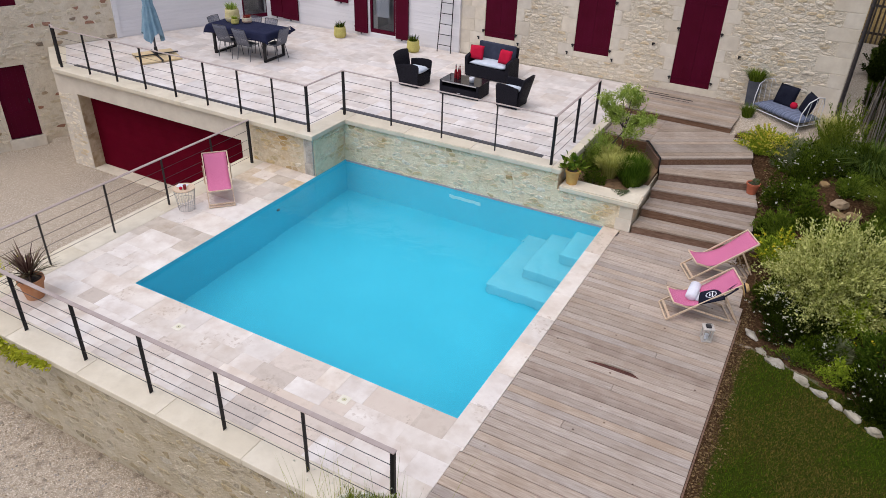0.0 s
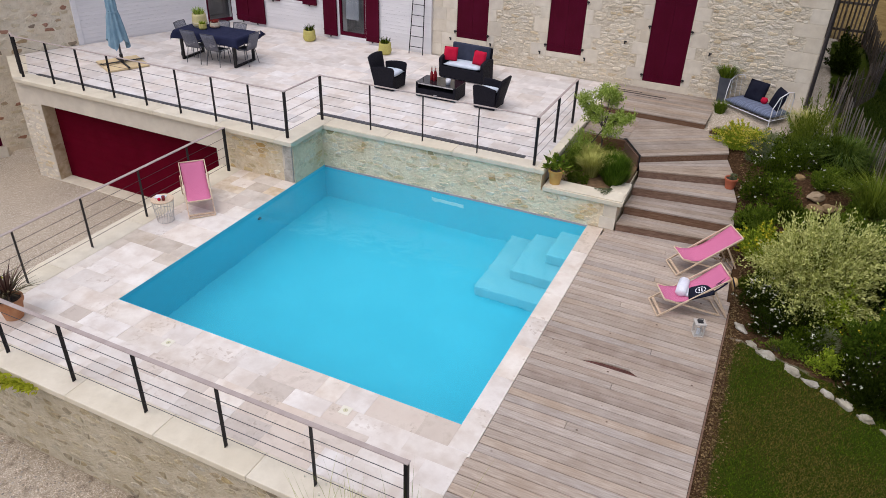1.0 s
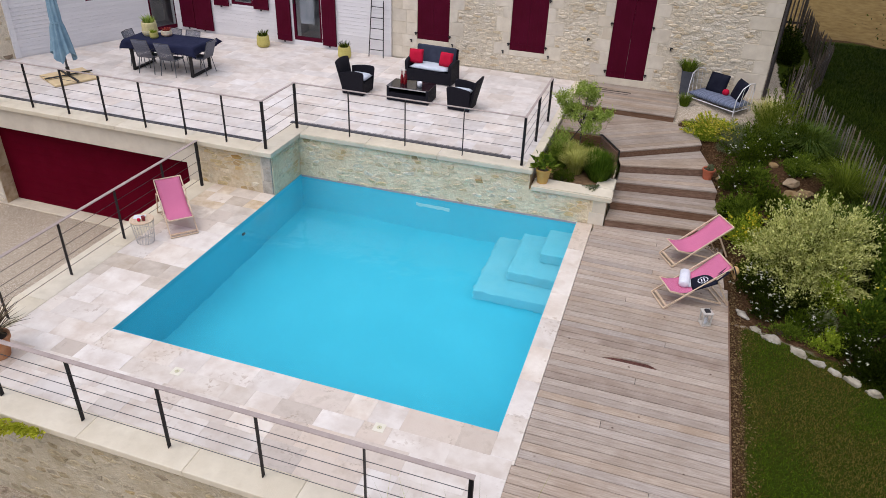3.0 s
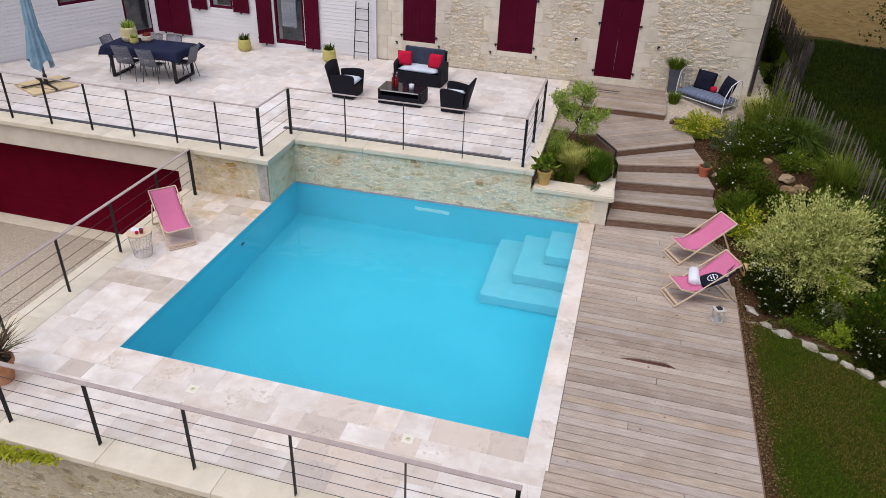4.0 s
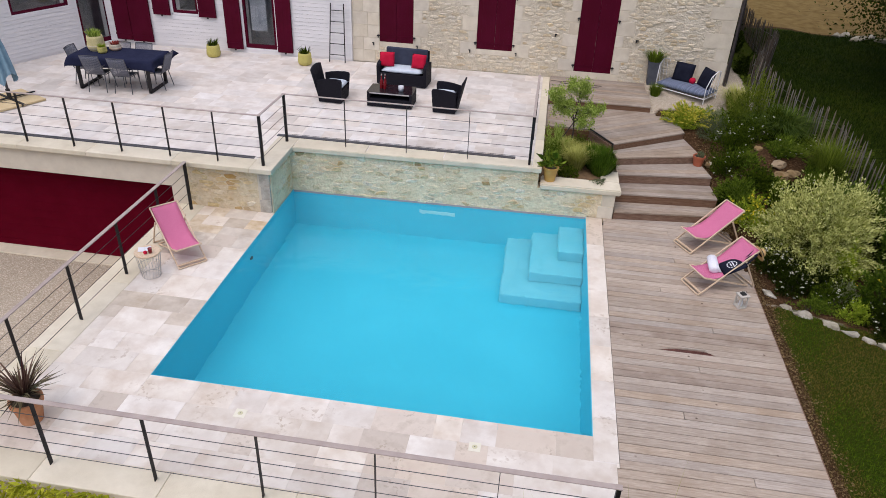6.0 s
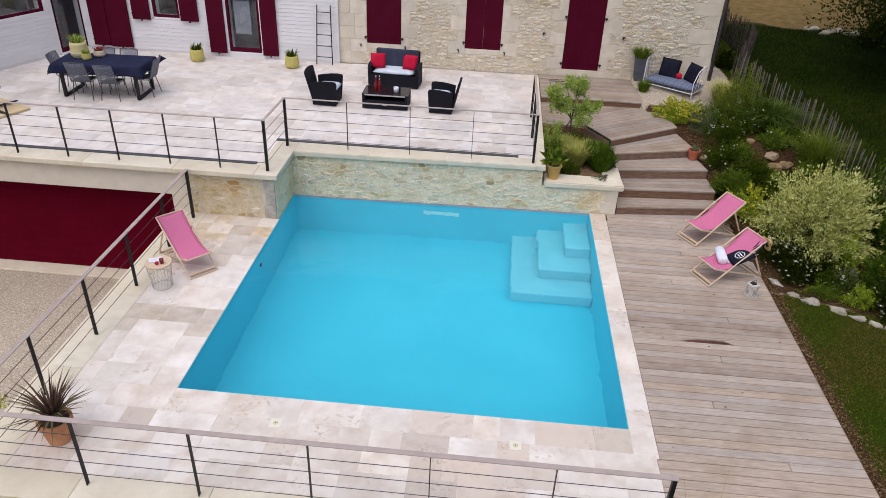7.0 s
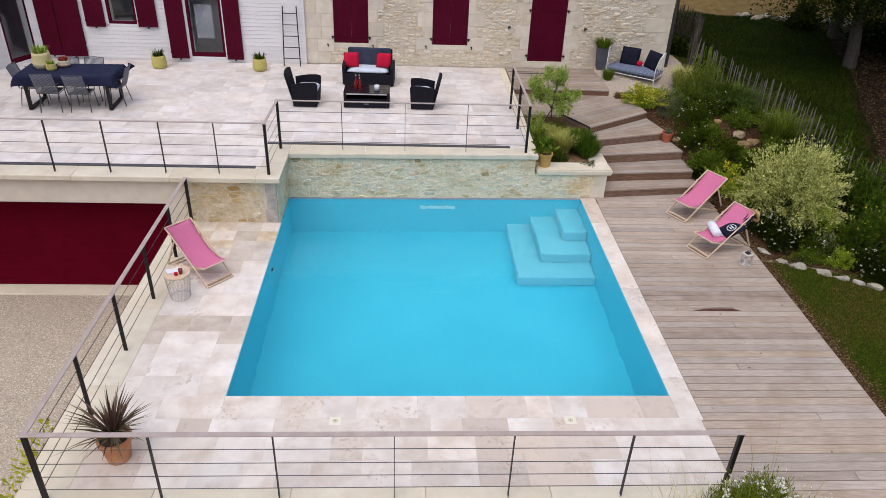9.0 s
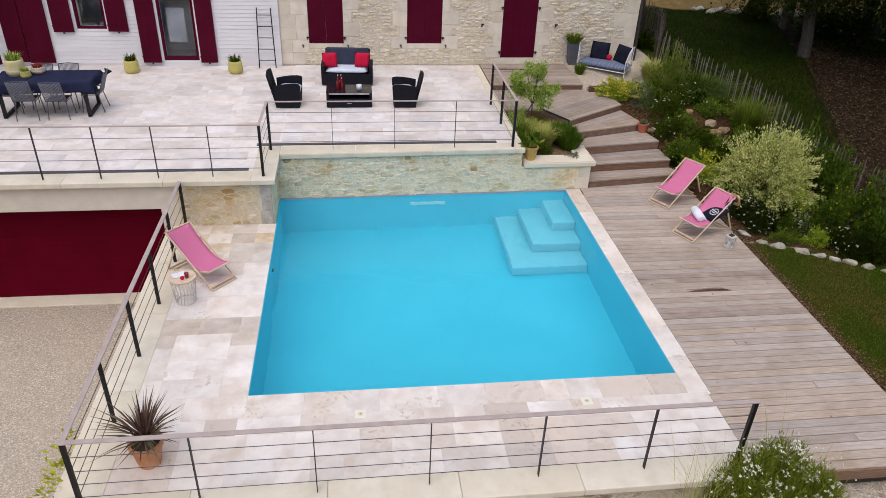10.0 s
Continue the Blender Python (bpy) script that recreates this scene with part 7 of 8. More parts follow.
olive_tree(5.60, 8.02, 0.60)
tuft("feather_grass", "fine feathery grass under the olive tree", 5.74, 7.0, 0.59, 0.12, 0.58, 2200, 0.009, L_FEATHER, rg, 0.55, 0.8)
tuft("rosemary_bush", "upright bright green rosemary in the planter", 6.16, 7.15, 0.59, 0.20, 0.48, 2600, 0.017, L_HERB, rg, 0.6, 0.1, "shrub")
tuft("rosemary_bush", "dense rosemary beside the stair wall", 6.24, 6.84, 0.59, 0.16, 0.42, 2000, 0.017, L_HERB, rg, 0.75, 0.15, "shrub")
tuft("feather_grass", "pale feather grass against the terrace wall", 5.52, 7.55, 0.59, 0.16, 0.52, 1500, 0.009, L_FEATHER, rg, 0.5, 0.7)
shrub("herb_clump", "grey-green herbs in the planter", 5.30, 7.75, 0.59, (0.32, 0.55, 0.50), 3600, (0.05, 0.016), L_OLIVE, rg)
shrub("herb_clump", "low green herbs at the olive's foot", 5.30, 7.20, 0.59, (0.22, 0.28, 0.34), 2000, (0.055, 0.020), L_FRESH, rg)
tuft("feather_grass", "small straw-coloured grass behind the rosemary", 5.95, 7.62, 0.59, 0.12, 0.36, 900, 0.007, L_STRAW, rg, 0.5, 0.7)
shrub("herb_clump", "low herbs behind the planter slab", 5.55, 6.55, 0.59, (0.26, 0.20, 0.20), 1300, (0.05, 0.016), L_MID, rg)
tuft("feather_grass", "yellow-green feathery grass beside the landing's edge", 5.98, 7.42, 0.59, 0.15, 0.50, 1300, 0.008, L_FEATHER, rg, 0.55, 0.8)
shrub("herb_clump", "low green herbs below the landing", 5.80, 8.15, 0.59, (0.30, 0.26, 0.22), 1900, (0.05, 0.016), L_FRESH, rg)
tr_ = thing("trailing_rosemary", "grey-green rosemary sprig lying on the coping slab", "plant", pose(6.28, 6.36, 0.647))
n = 260
tt = rg.uniform(0, 1, n)
twig = rg.integers(0, 4, n)
P = np.stack([0.04 - tt * (0.30 - 0.07 * twig), 0.05 - tt * (0.10 + 0.06 * twig), 0.012 + 0.02 * (1 - tt)], 1)
part("foliage", leaves("foliage", P, np.stack([rg.normal(-0.5, 0.5, n), rg.normal(-0.5, 0.5, n), rg.uniform(0.0, 0.35, n)], 1), 0.05, 0.012, L_GREY, rg), None, tr_)


def willow(x, y, z):
    """The big pale bush: many arching shoots, dense below, ragged above."""
    ob = thing("variegated_willow", "large pale variegated willow bush with arching shoots", "shrub", pose(x, y, z))
    r = np.random.default_rng(77)
    bm = bmesh.new()
    Ps, Ds, Qs = [], [], []
    for i in range(300):
        a = r.uniform(0, 6.28)
        el = math.asin(r.uniform(0.06, 1.0))
        lobe = 0.90 + 0.10 * math.sin(3.0 * a + 0.8) + 0.07 * math.sin(7.0 * a + 5.0 * el)
        ln = lobe * r.uniform(0.62, 1.02) * (1.20 if r.random() < 0.16 else 1.0)
        d = np.array([math.cos(a) * math.cos(el) * 1.22, math.sin(a) * math.cos(el) * 1.06, math.sin(el) * 1.38])
        tip = d * ln
        sag = np.array([0, 0, -0.10 * math.cos(el)])
        if i < 60:
            tube(bm, (0, 0, -0.05), tuple(tip * 0.75), 0.012, 0.003, 5)
        n = 190
        q = r.uniform(0.0, 1.0, n) ** 0.8
        side = r.normal(0, 0.085, (5, 3))
        w_ = r.integers(0, 5, n)
        p = tip[None] * (0.52 + 0.50 * q)[:, None] + side[w_] * (0.4 + q)[:, None] + sag * (q ** 2)[:, None] + r.normal(0, 1, (n, 3)) * (0.050 - 0.030 * q)[:, None]
        p[:, 2] = np.maximum(p[:, 2], 0.02)
        Ps.append(p)
        Qs.append(q + r.normal(0, 0.12, n))
        Ds.append(unit(unit(tip[None] + side[w_]) + r.normal(0, 0.55, (n, 3)) + np.array([[0, 0, 0.25]])))
    part("branches", bm, BARK, ob)
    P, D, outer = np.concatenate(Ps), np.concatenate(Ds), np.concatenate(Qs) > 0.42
    part("foliage", leaves("foliage", P[~outer], D[~outer], 0.054, 0.023, L_WILLOWIN, r), None, ob, "greener inner leaves, darkened for the shade in the gaps")
    part("young_foliage", leaves("young_foliage", P[outer], D[outer], 0.056, 0.025, L_WILLOW, r), None, ob, "cream and pale green young leaves")
    return ob


willow(10.09, 5.26, 0.22)
gz_ = lambda x, y: float(bed_z(x, y)) - 0.02
rp = np.random.default_rng(5)
shrub("yellow_sedum", "mound of pale yellow-flowering shrub beside the landing", 8.34, 9.70, gz_(8.34, 9.70), (0.60, 0.50, 0.36), 6500, (0.045, 0.018), L_LIME, rp, 12, flowers=(L_LEMON, 2400, 0.026))
shrub("silver_shrub", "silver-green shrub behind the yellow flowers", 8.86, 9.72, gz_(8.86, 9.72), (0.36, 0.34, 0.34), 3000, (0.05, 0.014), L_SILVER, rp)
shrub("lavender_mound", "grey-leaved lavender mound beside the stair", 8.80, 9.28, gz_(8.80, 9.28), (0.42, 0.38, 0.38), 2800, (0.06, 0.010), L_GREY, rp)
shrub("green_shrub", "dense mid-green shrub with white flowers", 9.08, 8.45, gz_(9.08, 8.45), (0.55, 0.48, 0.50), 4000, (0.055, 0.022), L_MID, rp, flowers=(L_WHITE, 40, 0.03))
shrub("green_shrub", "dark green shrub with white flowers", 8.95, 7.62, gz_(8.95, 7.62), (0.48, 0.42, 0.42), 3200, (0.055, 0.022), L_MID, rp, flowers=(L_WHITE, 36, 0.03))
shrub("green_shrub", "fresh green upright shrub", 9.62, 9.62, gz_(9.62, 9.62), (0.52, 0.48, 0.98), 6500, (0.075, 0.014), L_FENNEL, rp, 14, updraft=0.8)
shrub("green_shrub", "dark green shrub before the fence", 9.95, 9.15, gz_(9.95, 9.15), (0.50, 0.55, 0.55), 4200, (0.09, 0.014), L_MID, rp, updraft=0.5)
shrub("green_shrub", "mid-green shrub in the bed", 9.55, 8.75, gz_(9.55, 8.75), (0.40, 0.40, 0.46), 2400, (0.055, 0.020), L_MID, rp, flowers=(L_WHITE, 22, 0.028))
shrub("green_shrub", "low leafy shrub in the bed", 9.38, 7.15, gz_(9.38, 7.15), (0.34, 0.34, 0.30), 1800, (0.06, 0.024), L_MID, rp)
shrub("green_shrub", "low leafy shrub by the stair", 9.02, 6.98, gz_(9.02, 6.98), (0.36, 0.36, 0.28), 1900, (0.07, 0.024), L_FRESH, rp)
shrub("yellow_shrub", "yellow-green flowering shrub behind the deck chairs", 9.14, 6.12, gz_(9.14, 6.12), (0.42, 0.48, 0.42), 3000, (0.055, 0.024), L_LIME, rp, flowers=(L_YELLOW, 220, 0.03))
shrub("white_daisies", "dark foliage with white daisies at the lawn's edge", 9.32, 4.62, gz_(9.32, 4.62), (0.42, 0.42, 0.42), 3000, (0.05, 0.018), L_DARK, rp, flowers=(L_WHITE, 110, 0.028))
shrub("green_shrub", "dark green shrub under the willow", 9.85, 4.25, gz_(9.85, 4.25), (0.55, 0.38, 0.44), 3200, (0.055, 0.020), L_DARK, rp, flowers=(L_WHITE, 40, 0.026))
shrub("yellow_shrub", "olive-yellow shrub beside the willow", 10.35, 4.55, gz_(10.35, 4.55), (0.38, 0.36, 0.60), 2600, (0.055, 0.024), L_LIME, rp)
shrub("spurge", "silvery green spurge clump under the willow", 10.25, 4.02, gz_(10.25, 4.02), (0.24, 0.22, 0.32), 1200, (0.08, 0.018), L_SILVER, rp)
shrub("lime_mound", "round lime-green mound by the rocks", 10.35, 3.52, gz_(10.35, 3.52), (0.27, 0.24, 0.27), 1900, (0.045, 0.020), L_LIME, rp)
shrub("green_mound", "low green mound behind the rocks", 9.78, 3.68, gz_(9.78, 3.68), (0.40, 0.24, 0.18), 2000, (0.04, 0.018), L_FRESH, rp)
for x, y, s in ((9.55, 4.20, 0.40), (10.05, 3.92, 0.34), (9.20, 5.05, 0.30), (10.70, 3.40, 0.34), (9.75, 4.75, 0.42), (10.30, 4.85, 0.40), (10.75, 3.05, 0.28)):
    shrub("white_daisies", "dark leafy clump with white daisies before the willow", x, y, gz_(x, y), (s, s * 0.9, s * 0.95), 2600, (0.055, 0.020), (L_MID, L_DARK)[int(x * 10) % 2], rp, flowers=(L_WHITE, 34, 0.028))
shrub("green_shrub", "tall leafy shrub with yellow spikes", 10.95, 3.95, gz_(10.95, 3.95), (0.55, 0.50, 0.85), 4500, (0.075, 0.026), L_NETTLE, rp, flowers=(L_YELLOW, 70, 0.026))
for x, y, h in ((11.30, 4.75, 1.15), (11.62, 3.95, 1.0), (11.05, 5.75, 1.1), (11.45, 3.25, 0.7)):
    shrub("leafy_shrub", "tall fresh green leafy shrub before the fence", x, y, gz_(x, y), (0.48, 0.46, h), 4200, (0.085, 0.032), L_NETTLE, rp, updraft=0.6)
shrub("green_shrub", "dark leafy shrub at the bed's end", 11.0, 3.05, gz_(11.0, 3.05), (0.50, 0.42, 0.50), 3000, (0.065, 0.026), L_DARK, rp)
shrub("green_shrub", "dark shrub behind the willow", 11.05, 5.1, gz_(11.05, 5.1), (0.50, 0.60, 0.90), 3600, (0.07, 0.024), L_DARK, rp)
tuft("ornamental_grass", "arching ornamental grass before the picket fence", 10.82, 7.62, gz_(10.82, 7.62), 0.12, 1.08, 900, 0.0075, L_FENNEL, rp, 0.95, 0.75)
tuft("ornamental_grass", "dark arching grass clump", 10.28, 9.15, gz_(10.28, 9.15), 0.26, 1.00, 1500, 0.016, L_GRASS, rp, 0.9, 1.1)
tuft("ornamental_grass", "tawny grass by the gravel pad", 9.50, 10.62, gz_(9.50, 10.62), 0.14, 0.85, 1100, 0.008, L_FEATHER, rp, 0.6, 0.8)
tuft("ornamental_grass", "arching grass behind the willow", 10.95, 6.4, gz_(10.95, 6.4), 0.16, 0.95, 900, 0.012, L_GRASS, rp, 0.6, 0.9)
tuft("iris_clump", "green sword-leaved clump beside the stair", 9.08, 6.62, gz_(9.08, 6.62), 0.12, 0.34, 260, 0.022, L_FRESH, rp, 0.6, 0.3, "plant")


BEDP = np.random.default_rng(31)
for i in range(95):
    x, y = BEDP.uniform(8.75, 11.5), BEDP.uniform(5.9, 10.0)
    if (x - 9.98) ** 2 + (y - 5.25) ** 2 < 0.8 or (x - 10.0) ** 2 + (y - 7.5) ** 2 < 0.22 or (x - 9.6) ** 2 + (y - 8.15) ** 2 < 0.12 or x > 11.35 - 0.30 * (y - 7.0) or x < 8.82 + 0.05 * (y - 8.0):
        continue
    m_ = (L_MID, L_DARK, L_FRESH, L_MID, L_FRESH)[i % 5]
    s = BEDP.uniform(0.18, 0.36)
    shrub("ground_cover", ("low mid-green ground cover in the bed", "low dark ground cover in the bed", "low fresh green ground cover in the bed")[(0, 1, 2, 0, 2)[i % 5]], x, y, gz_(x, y), (s, s, s * 0.8), 1100, (0.075, 0.028), m_, BEDP, 6, wood=False, group="ground cover", flowers=(L_WHITE, 9, 0.026) if i % 3 == 0 else None)


def rock(name, x, y, z, s, seed, label, group, stone=ROCK):
    r = np.random.default_rng(seed)
    bm = bmesh.new()
    bmesh.ops.create_icosphere(bm, subdivisions=3, radius=1.0)
    off = Vector(r.uniform(0, 50, 3))
    cuts = [(Vector(unit(r.normal(size=(1, 3)))[0]), r.uniform(0.52, 0.85)) for _ in range(9)]
    for v in bm.verts:
        for d_, l_ in cuts:
            v.co -= d_ * max(0.0, v.co.dot(d_) - l_)
        v.co *= 1.25
        k = 1 + 0.22 * noise.noise(v.co * 1.4 + off) + 0.16 * noise.noise(v.co * 3.5 + off) + 0.07 * noise.noise(v.co * 9 + off)
        v.co = Vector((v.co.x * s[0] * k, v.co.y * s[1] * k, v.co.z * s[2] * k))
    return solid(name, bm, stone, label, "rock", m=pose(x, y, z, r.uniform(-12, 12), r.uniform(-12, 12), s[3]), group=group)


for i, (x, y, s) in enumerate(((9.08, 3.98, (0.17, 0.10, 0.09, -50)), (9.28, 3.62, (0.15, 0.08, 0.07, -35)), (9.52, 3.44, (0.21, 0.12, 0.13, -25)), (9.88, 3.22, (0.19, 0.10, 0.11, -28)),
                                (10.12, 3.07, (0.16, 0.09, 0.10, -30)), (10.36, 2.92, (0.13, 0.08, 0.08, -35)), (10.58, 2.78, (0.17, 0.11, 0.11, -30)), (10.84, 2.62, (0.16, 0.10, 0.10, -30)), (11.12, 2.45, (0.15, 0.10, 0.10, -30)))):
    rock("border_rock", x, y, float(bed_z(x, 3.0)) + 0.01, (s[0] * 0.74, s[1] * 0.60, s[2] * 0.58, s[3]), 100 + i, "rough white limestone rock edging the lawn", "border rocks")
for i, (x, y, s) in enumerate(((9.86, 7.62, (0.22, 0.15, 0.12, 10)), (10.10, 7.46, (0.20, 0.13, 0.12, -20)), (9.88, 7.34, (0.20, 0.14, 0.11, 25)), (9.56, 8.12, (0.12, 0.08, 0.07, 0)), (8.62, 8.02, (0.12, 0.10, 0.10, 40)), (8.88, 7.02, (0.08, 0.06, 0.05, 10)), (9.0, 10.1, (0.12, 0.09, 0.07, 30)), (9.25, 9.9, (0.14, 0.09, 0.08, -15)))):
    rock("bed_rock", x, y, float(bed_z(x, y)) + 0.02, (s[0] * 0.75, s[1] * 0.75, s[2] * 0.75, s[3]), 140 + i, "ochre stone lying in the planting bed", "bed stones", BEDROCK)
for i in range(16):
    x = 14.2 + 0.26 * i
    rock("field_rock", x, 18.7 - 0.12 * (x - 12) + 0.25 * math.sin(i * 2.1), 1.13, (0.15 + 0.06 * (i % 3), 0.10, 0.08, 12 * (i % 5)), 180 + i, "pale stone in the line along the straw field", "field stones")


# ---- chestnut paling fences ----
def paling(name, label, pts, h, step, lean, seed, wood=GREYWOOD):
    ob = thing(name, label, "fence")
    r = random.Random(seed)
    total, segs = 0.0, []
    for a, b in zip(pts, pts[1:]):
        d = math.dist(a, b)
        segs.append((total, d, a, b))
        total += d
    s = 0.0
    wires = {0.22: [], 0.78: []}
    while s < total:
        t0, d, a, b = next(q for q in segs if q[0] <= s <= q[0] + q[1] + 1e-6)
        k = (s - t0) / d
        x, y = a[0] + (b[0] - a[0]) * k, a[1] + (b[1] - a[1]) * k
        z = float(bed_z(x, y)) - 0.05
        hh = h * r.uniform(0.88, 1.08)
        bm = bmesh.new()
        w, t_ = r.uniform(0.007, 0.0115), r.uniform(0.006, 0.010)
        g = [bm.verts.new(p) for p in ((-w, -t_, 0), (w, -t_, 0), (w, t_, 0), (-w, t_, 0), (-w * 0.9, -t_, hh - 0.07), (w * 0.9, -t_, hh - 0.07), (w * 0.9, t_, hh - 0.07), (-w * 0.9, t_, hh - 0.07), (0, -t_ * 0.5, hh), (0, t_ * 0.5, hh))]
        for f in ((0, 1, 5, 4), (2, 3, 7, 6), (1, 2, 6, 5), (3, 0, 4, 7), (4, 5, 8), (6, 7, 9), (5, 6, 9, 8), (7, 4, 8, 9), (3, 2, 1, 0)):
            bm.faces.new([g[i] for i in f])
        p = part("pale", bm, wood, ob)
        ang = math.degrees(math.atan2(b[1] - a[1], b[0] - a[0]))
        p.matrix_basis = pose(x, y, z, r.uniform(-4, 4) + lean, r.uniform(-5, 5), ang)
        for kk in wires:
            wires[kk].append((x, y, z + h * kk))
        s += step * r.uniform(0.85, 1.2)
    for kk, w in wires.items():
        part("wire", pipe(bmesh.new(), w, 0.005, 4), STEEL, ob)
    return ob


F1 = [(9.95, 11.50), (10.12, 10.95), (10.32, 10.25), (10.55, 9.6), (10.98, 8.34), (11.37, 6.55), (11.85, 5.2), (12.4, 4.2)]
paling("picket_fence", "weathered grey chestnut paling fence above the planting bed", F1, 1.08, 0.092, 0, 3)
F2 = [(9.93, 11.56), (10.42, 12.45), (10.95, 13.7), (11.08, 14.8), (11.0, 16.0), (10.9, 19.35)]
paling("picket_fence", "dark weathered paling fence running behind the house", F2, 0.98, 0.058, 0, 4, DARKWOOD)



def slatted_gate(x0, x1, y, h):
    """A tall gate of spaced boards on two rails."""
    ob = thing("slatted_gate", "tall brown board gate before the straw field", "gate")
    r = random.Random(12)
    z = float(bed_z(x0, y)) - 0.03
    for zz in (0.30, h - 0.25):
        part("rail", B(x0, x1, y + 0.012, y + 0.05, z + zz, z + zz + 0.07), DARKWOOD, ob)
    x = x0
    while x < x1:
        w = r.uniform(0.045, 0.065)
        part("board", B(x, x + w, y - 0.012, y + 0.010, z, z + h * r.uniform(0.96, 1.04)), DARKWOOD, ob)
        x += w + r.uniform(0.06, 0.085)
    for x in (x0 - 0.05, x1 + 0.05):
        part("post", B(x - 0.05, x + 0.05, y - 0.05, y + 0.05, z - 0.02, z + h + 0.08, bev=0.008), DARKWOOD, ob)
    return ob


slatted_gate(9.50, 10.82, 19.42, 1.35)

# ---- trees beyond the fence ----
def tree(x, y, z, h, r0, crown, n, seed, label, leaf=(0.16, 0.08)):
    ob = thing("tree", label, "tree", pose(x, y, z), "trees beyond the fence")
    r = np.random.default_rng(seed)
    bm = bmesh.new()
    p = Vector((0, 0, -0.2))
    pts = [p]
    for k in range(6):
        p = p + Vector((r.uniform(-0.12, 0.12), r.uniform(-0.12, 0.12), h / 6))
        pts.append(p)
    for k, (a, b) in enumerate(zip(pts, pts[1:])):
        tube(bm, a, b, r0 * (1 - k * 0.13), r0 * (1 - (k + 1) * 0.13), 9)
    ends = []
    for i in range(16):
        s = pts[2 + i % 4]
        a = i * 2.4
        e = s + Vector((math.cos(a) * crown * r.uniform(0.5, 0.95), math.sin(a) * crown * r.uniform(0.5, 0.95), r.uniform(0.2, 1.6)))
        tube(bm, s, e, r0 * 0.28, r0 * 0.07, 6)
        ends += [s.lerp(e, 0.6), e]
    part("trunk", bm, BARK, ob)
    Ps = []
    per = n // len(ends)
    for e in ends:
        Ps.append(np.array(e)[None] + r.normal(0, crown * 0.22, (per, 3)))
    P = np.concatenate(Ps)
    P = P[P[:, 2] > h * (0.62 if h > 9 else 0.25)]
    part("crown", leaves("crown", P, r.normal(size=P.shape), leaf[0], leaf[1], L_DARK, r), None, ob)
    return ob


tree(14.95, 12.35, 0.95, 5.2, 0.20, 2.3, 60000, 1, "dark leafy tree with a pale trunk beyond the fence", (0.085, 0.045))
tree(16.4, 16.0, 1.05, 6.0, 0.22, 2.6, 26000, 2, "dark leafy tree beside the straw field", (0.10, 0.055))
tree(18.6, 12.2, 0.9, 6.0, 0.22, 2.8, 12000, 3, "dark leafy tree on the wood's edge")
tree(19.5, 15.5, 1.0, 6.5, 0.24, 3.0, 12000, 4, "dark leafy tree in the wood")
tree(17.8, 9.4, 0.8, 5.5, 0.18, 2.4, 20000, 6, "dark leafy tree above the leaf litter", (0.09, 0.05))
# added trees: their unseen high crowns are here to cast shade below
for i, (x, y, h_, cr) in enumerate(((18.9, 9.8, 10.5, 4.0), (20.5, 17.5, 10.0, 4.2), (18.6, 6.2, 10.5, 4.0), (22.0, 10.0, 10.0, 4.2), (20.2, 13.9, 10.5, 4.2))):
    tree(x, y, 0.85, h_, 0.24, cr, 16000, 20 + i, "tall added tree whose crown, out of sight, shades the grass", (0.22, 0.13))
for i, (x, y, rr) in enumerate(((17.0, 14.6, 0.9), (17.4, 13.4, 1.0), (18.2, 10.6, 0.9), (15.7, 16.9, 0.6), (20.0, 12.0, 1.4))):
    shrub("undergrowth", "dark undergrowth at the wood's edge", x, y, gz_(x, y), (rr, rr, rr * 1.1), 3500, (0.11, 0.05), L_DARK, rp, group="undergrowth")
shrub("undergrowth", "dark rounded bush beside the path behind the house", 10.22, 15.9, gz_(10.22, 15.9), (0.45, 0.8, 0.75), 5000, (0.07, 0.04), L_DARK, rp, group="undergrowth")
shrub("undergrowth", "dark ivy along the paling", 10.22, 13.2, gz_(10.22, 13.2), (0.28, 0.6, 0.40), 1800, (0.07, 0.04), L_DARK, rp, group="undergrowth")

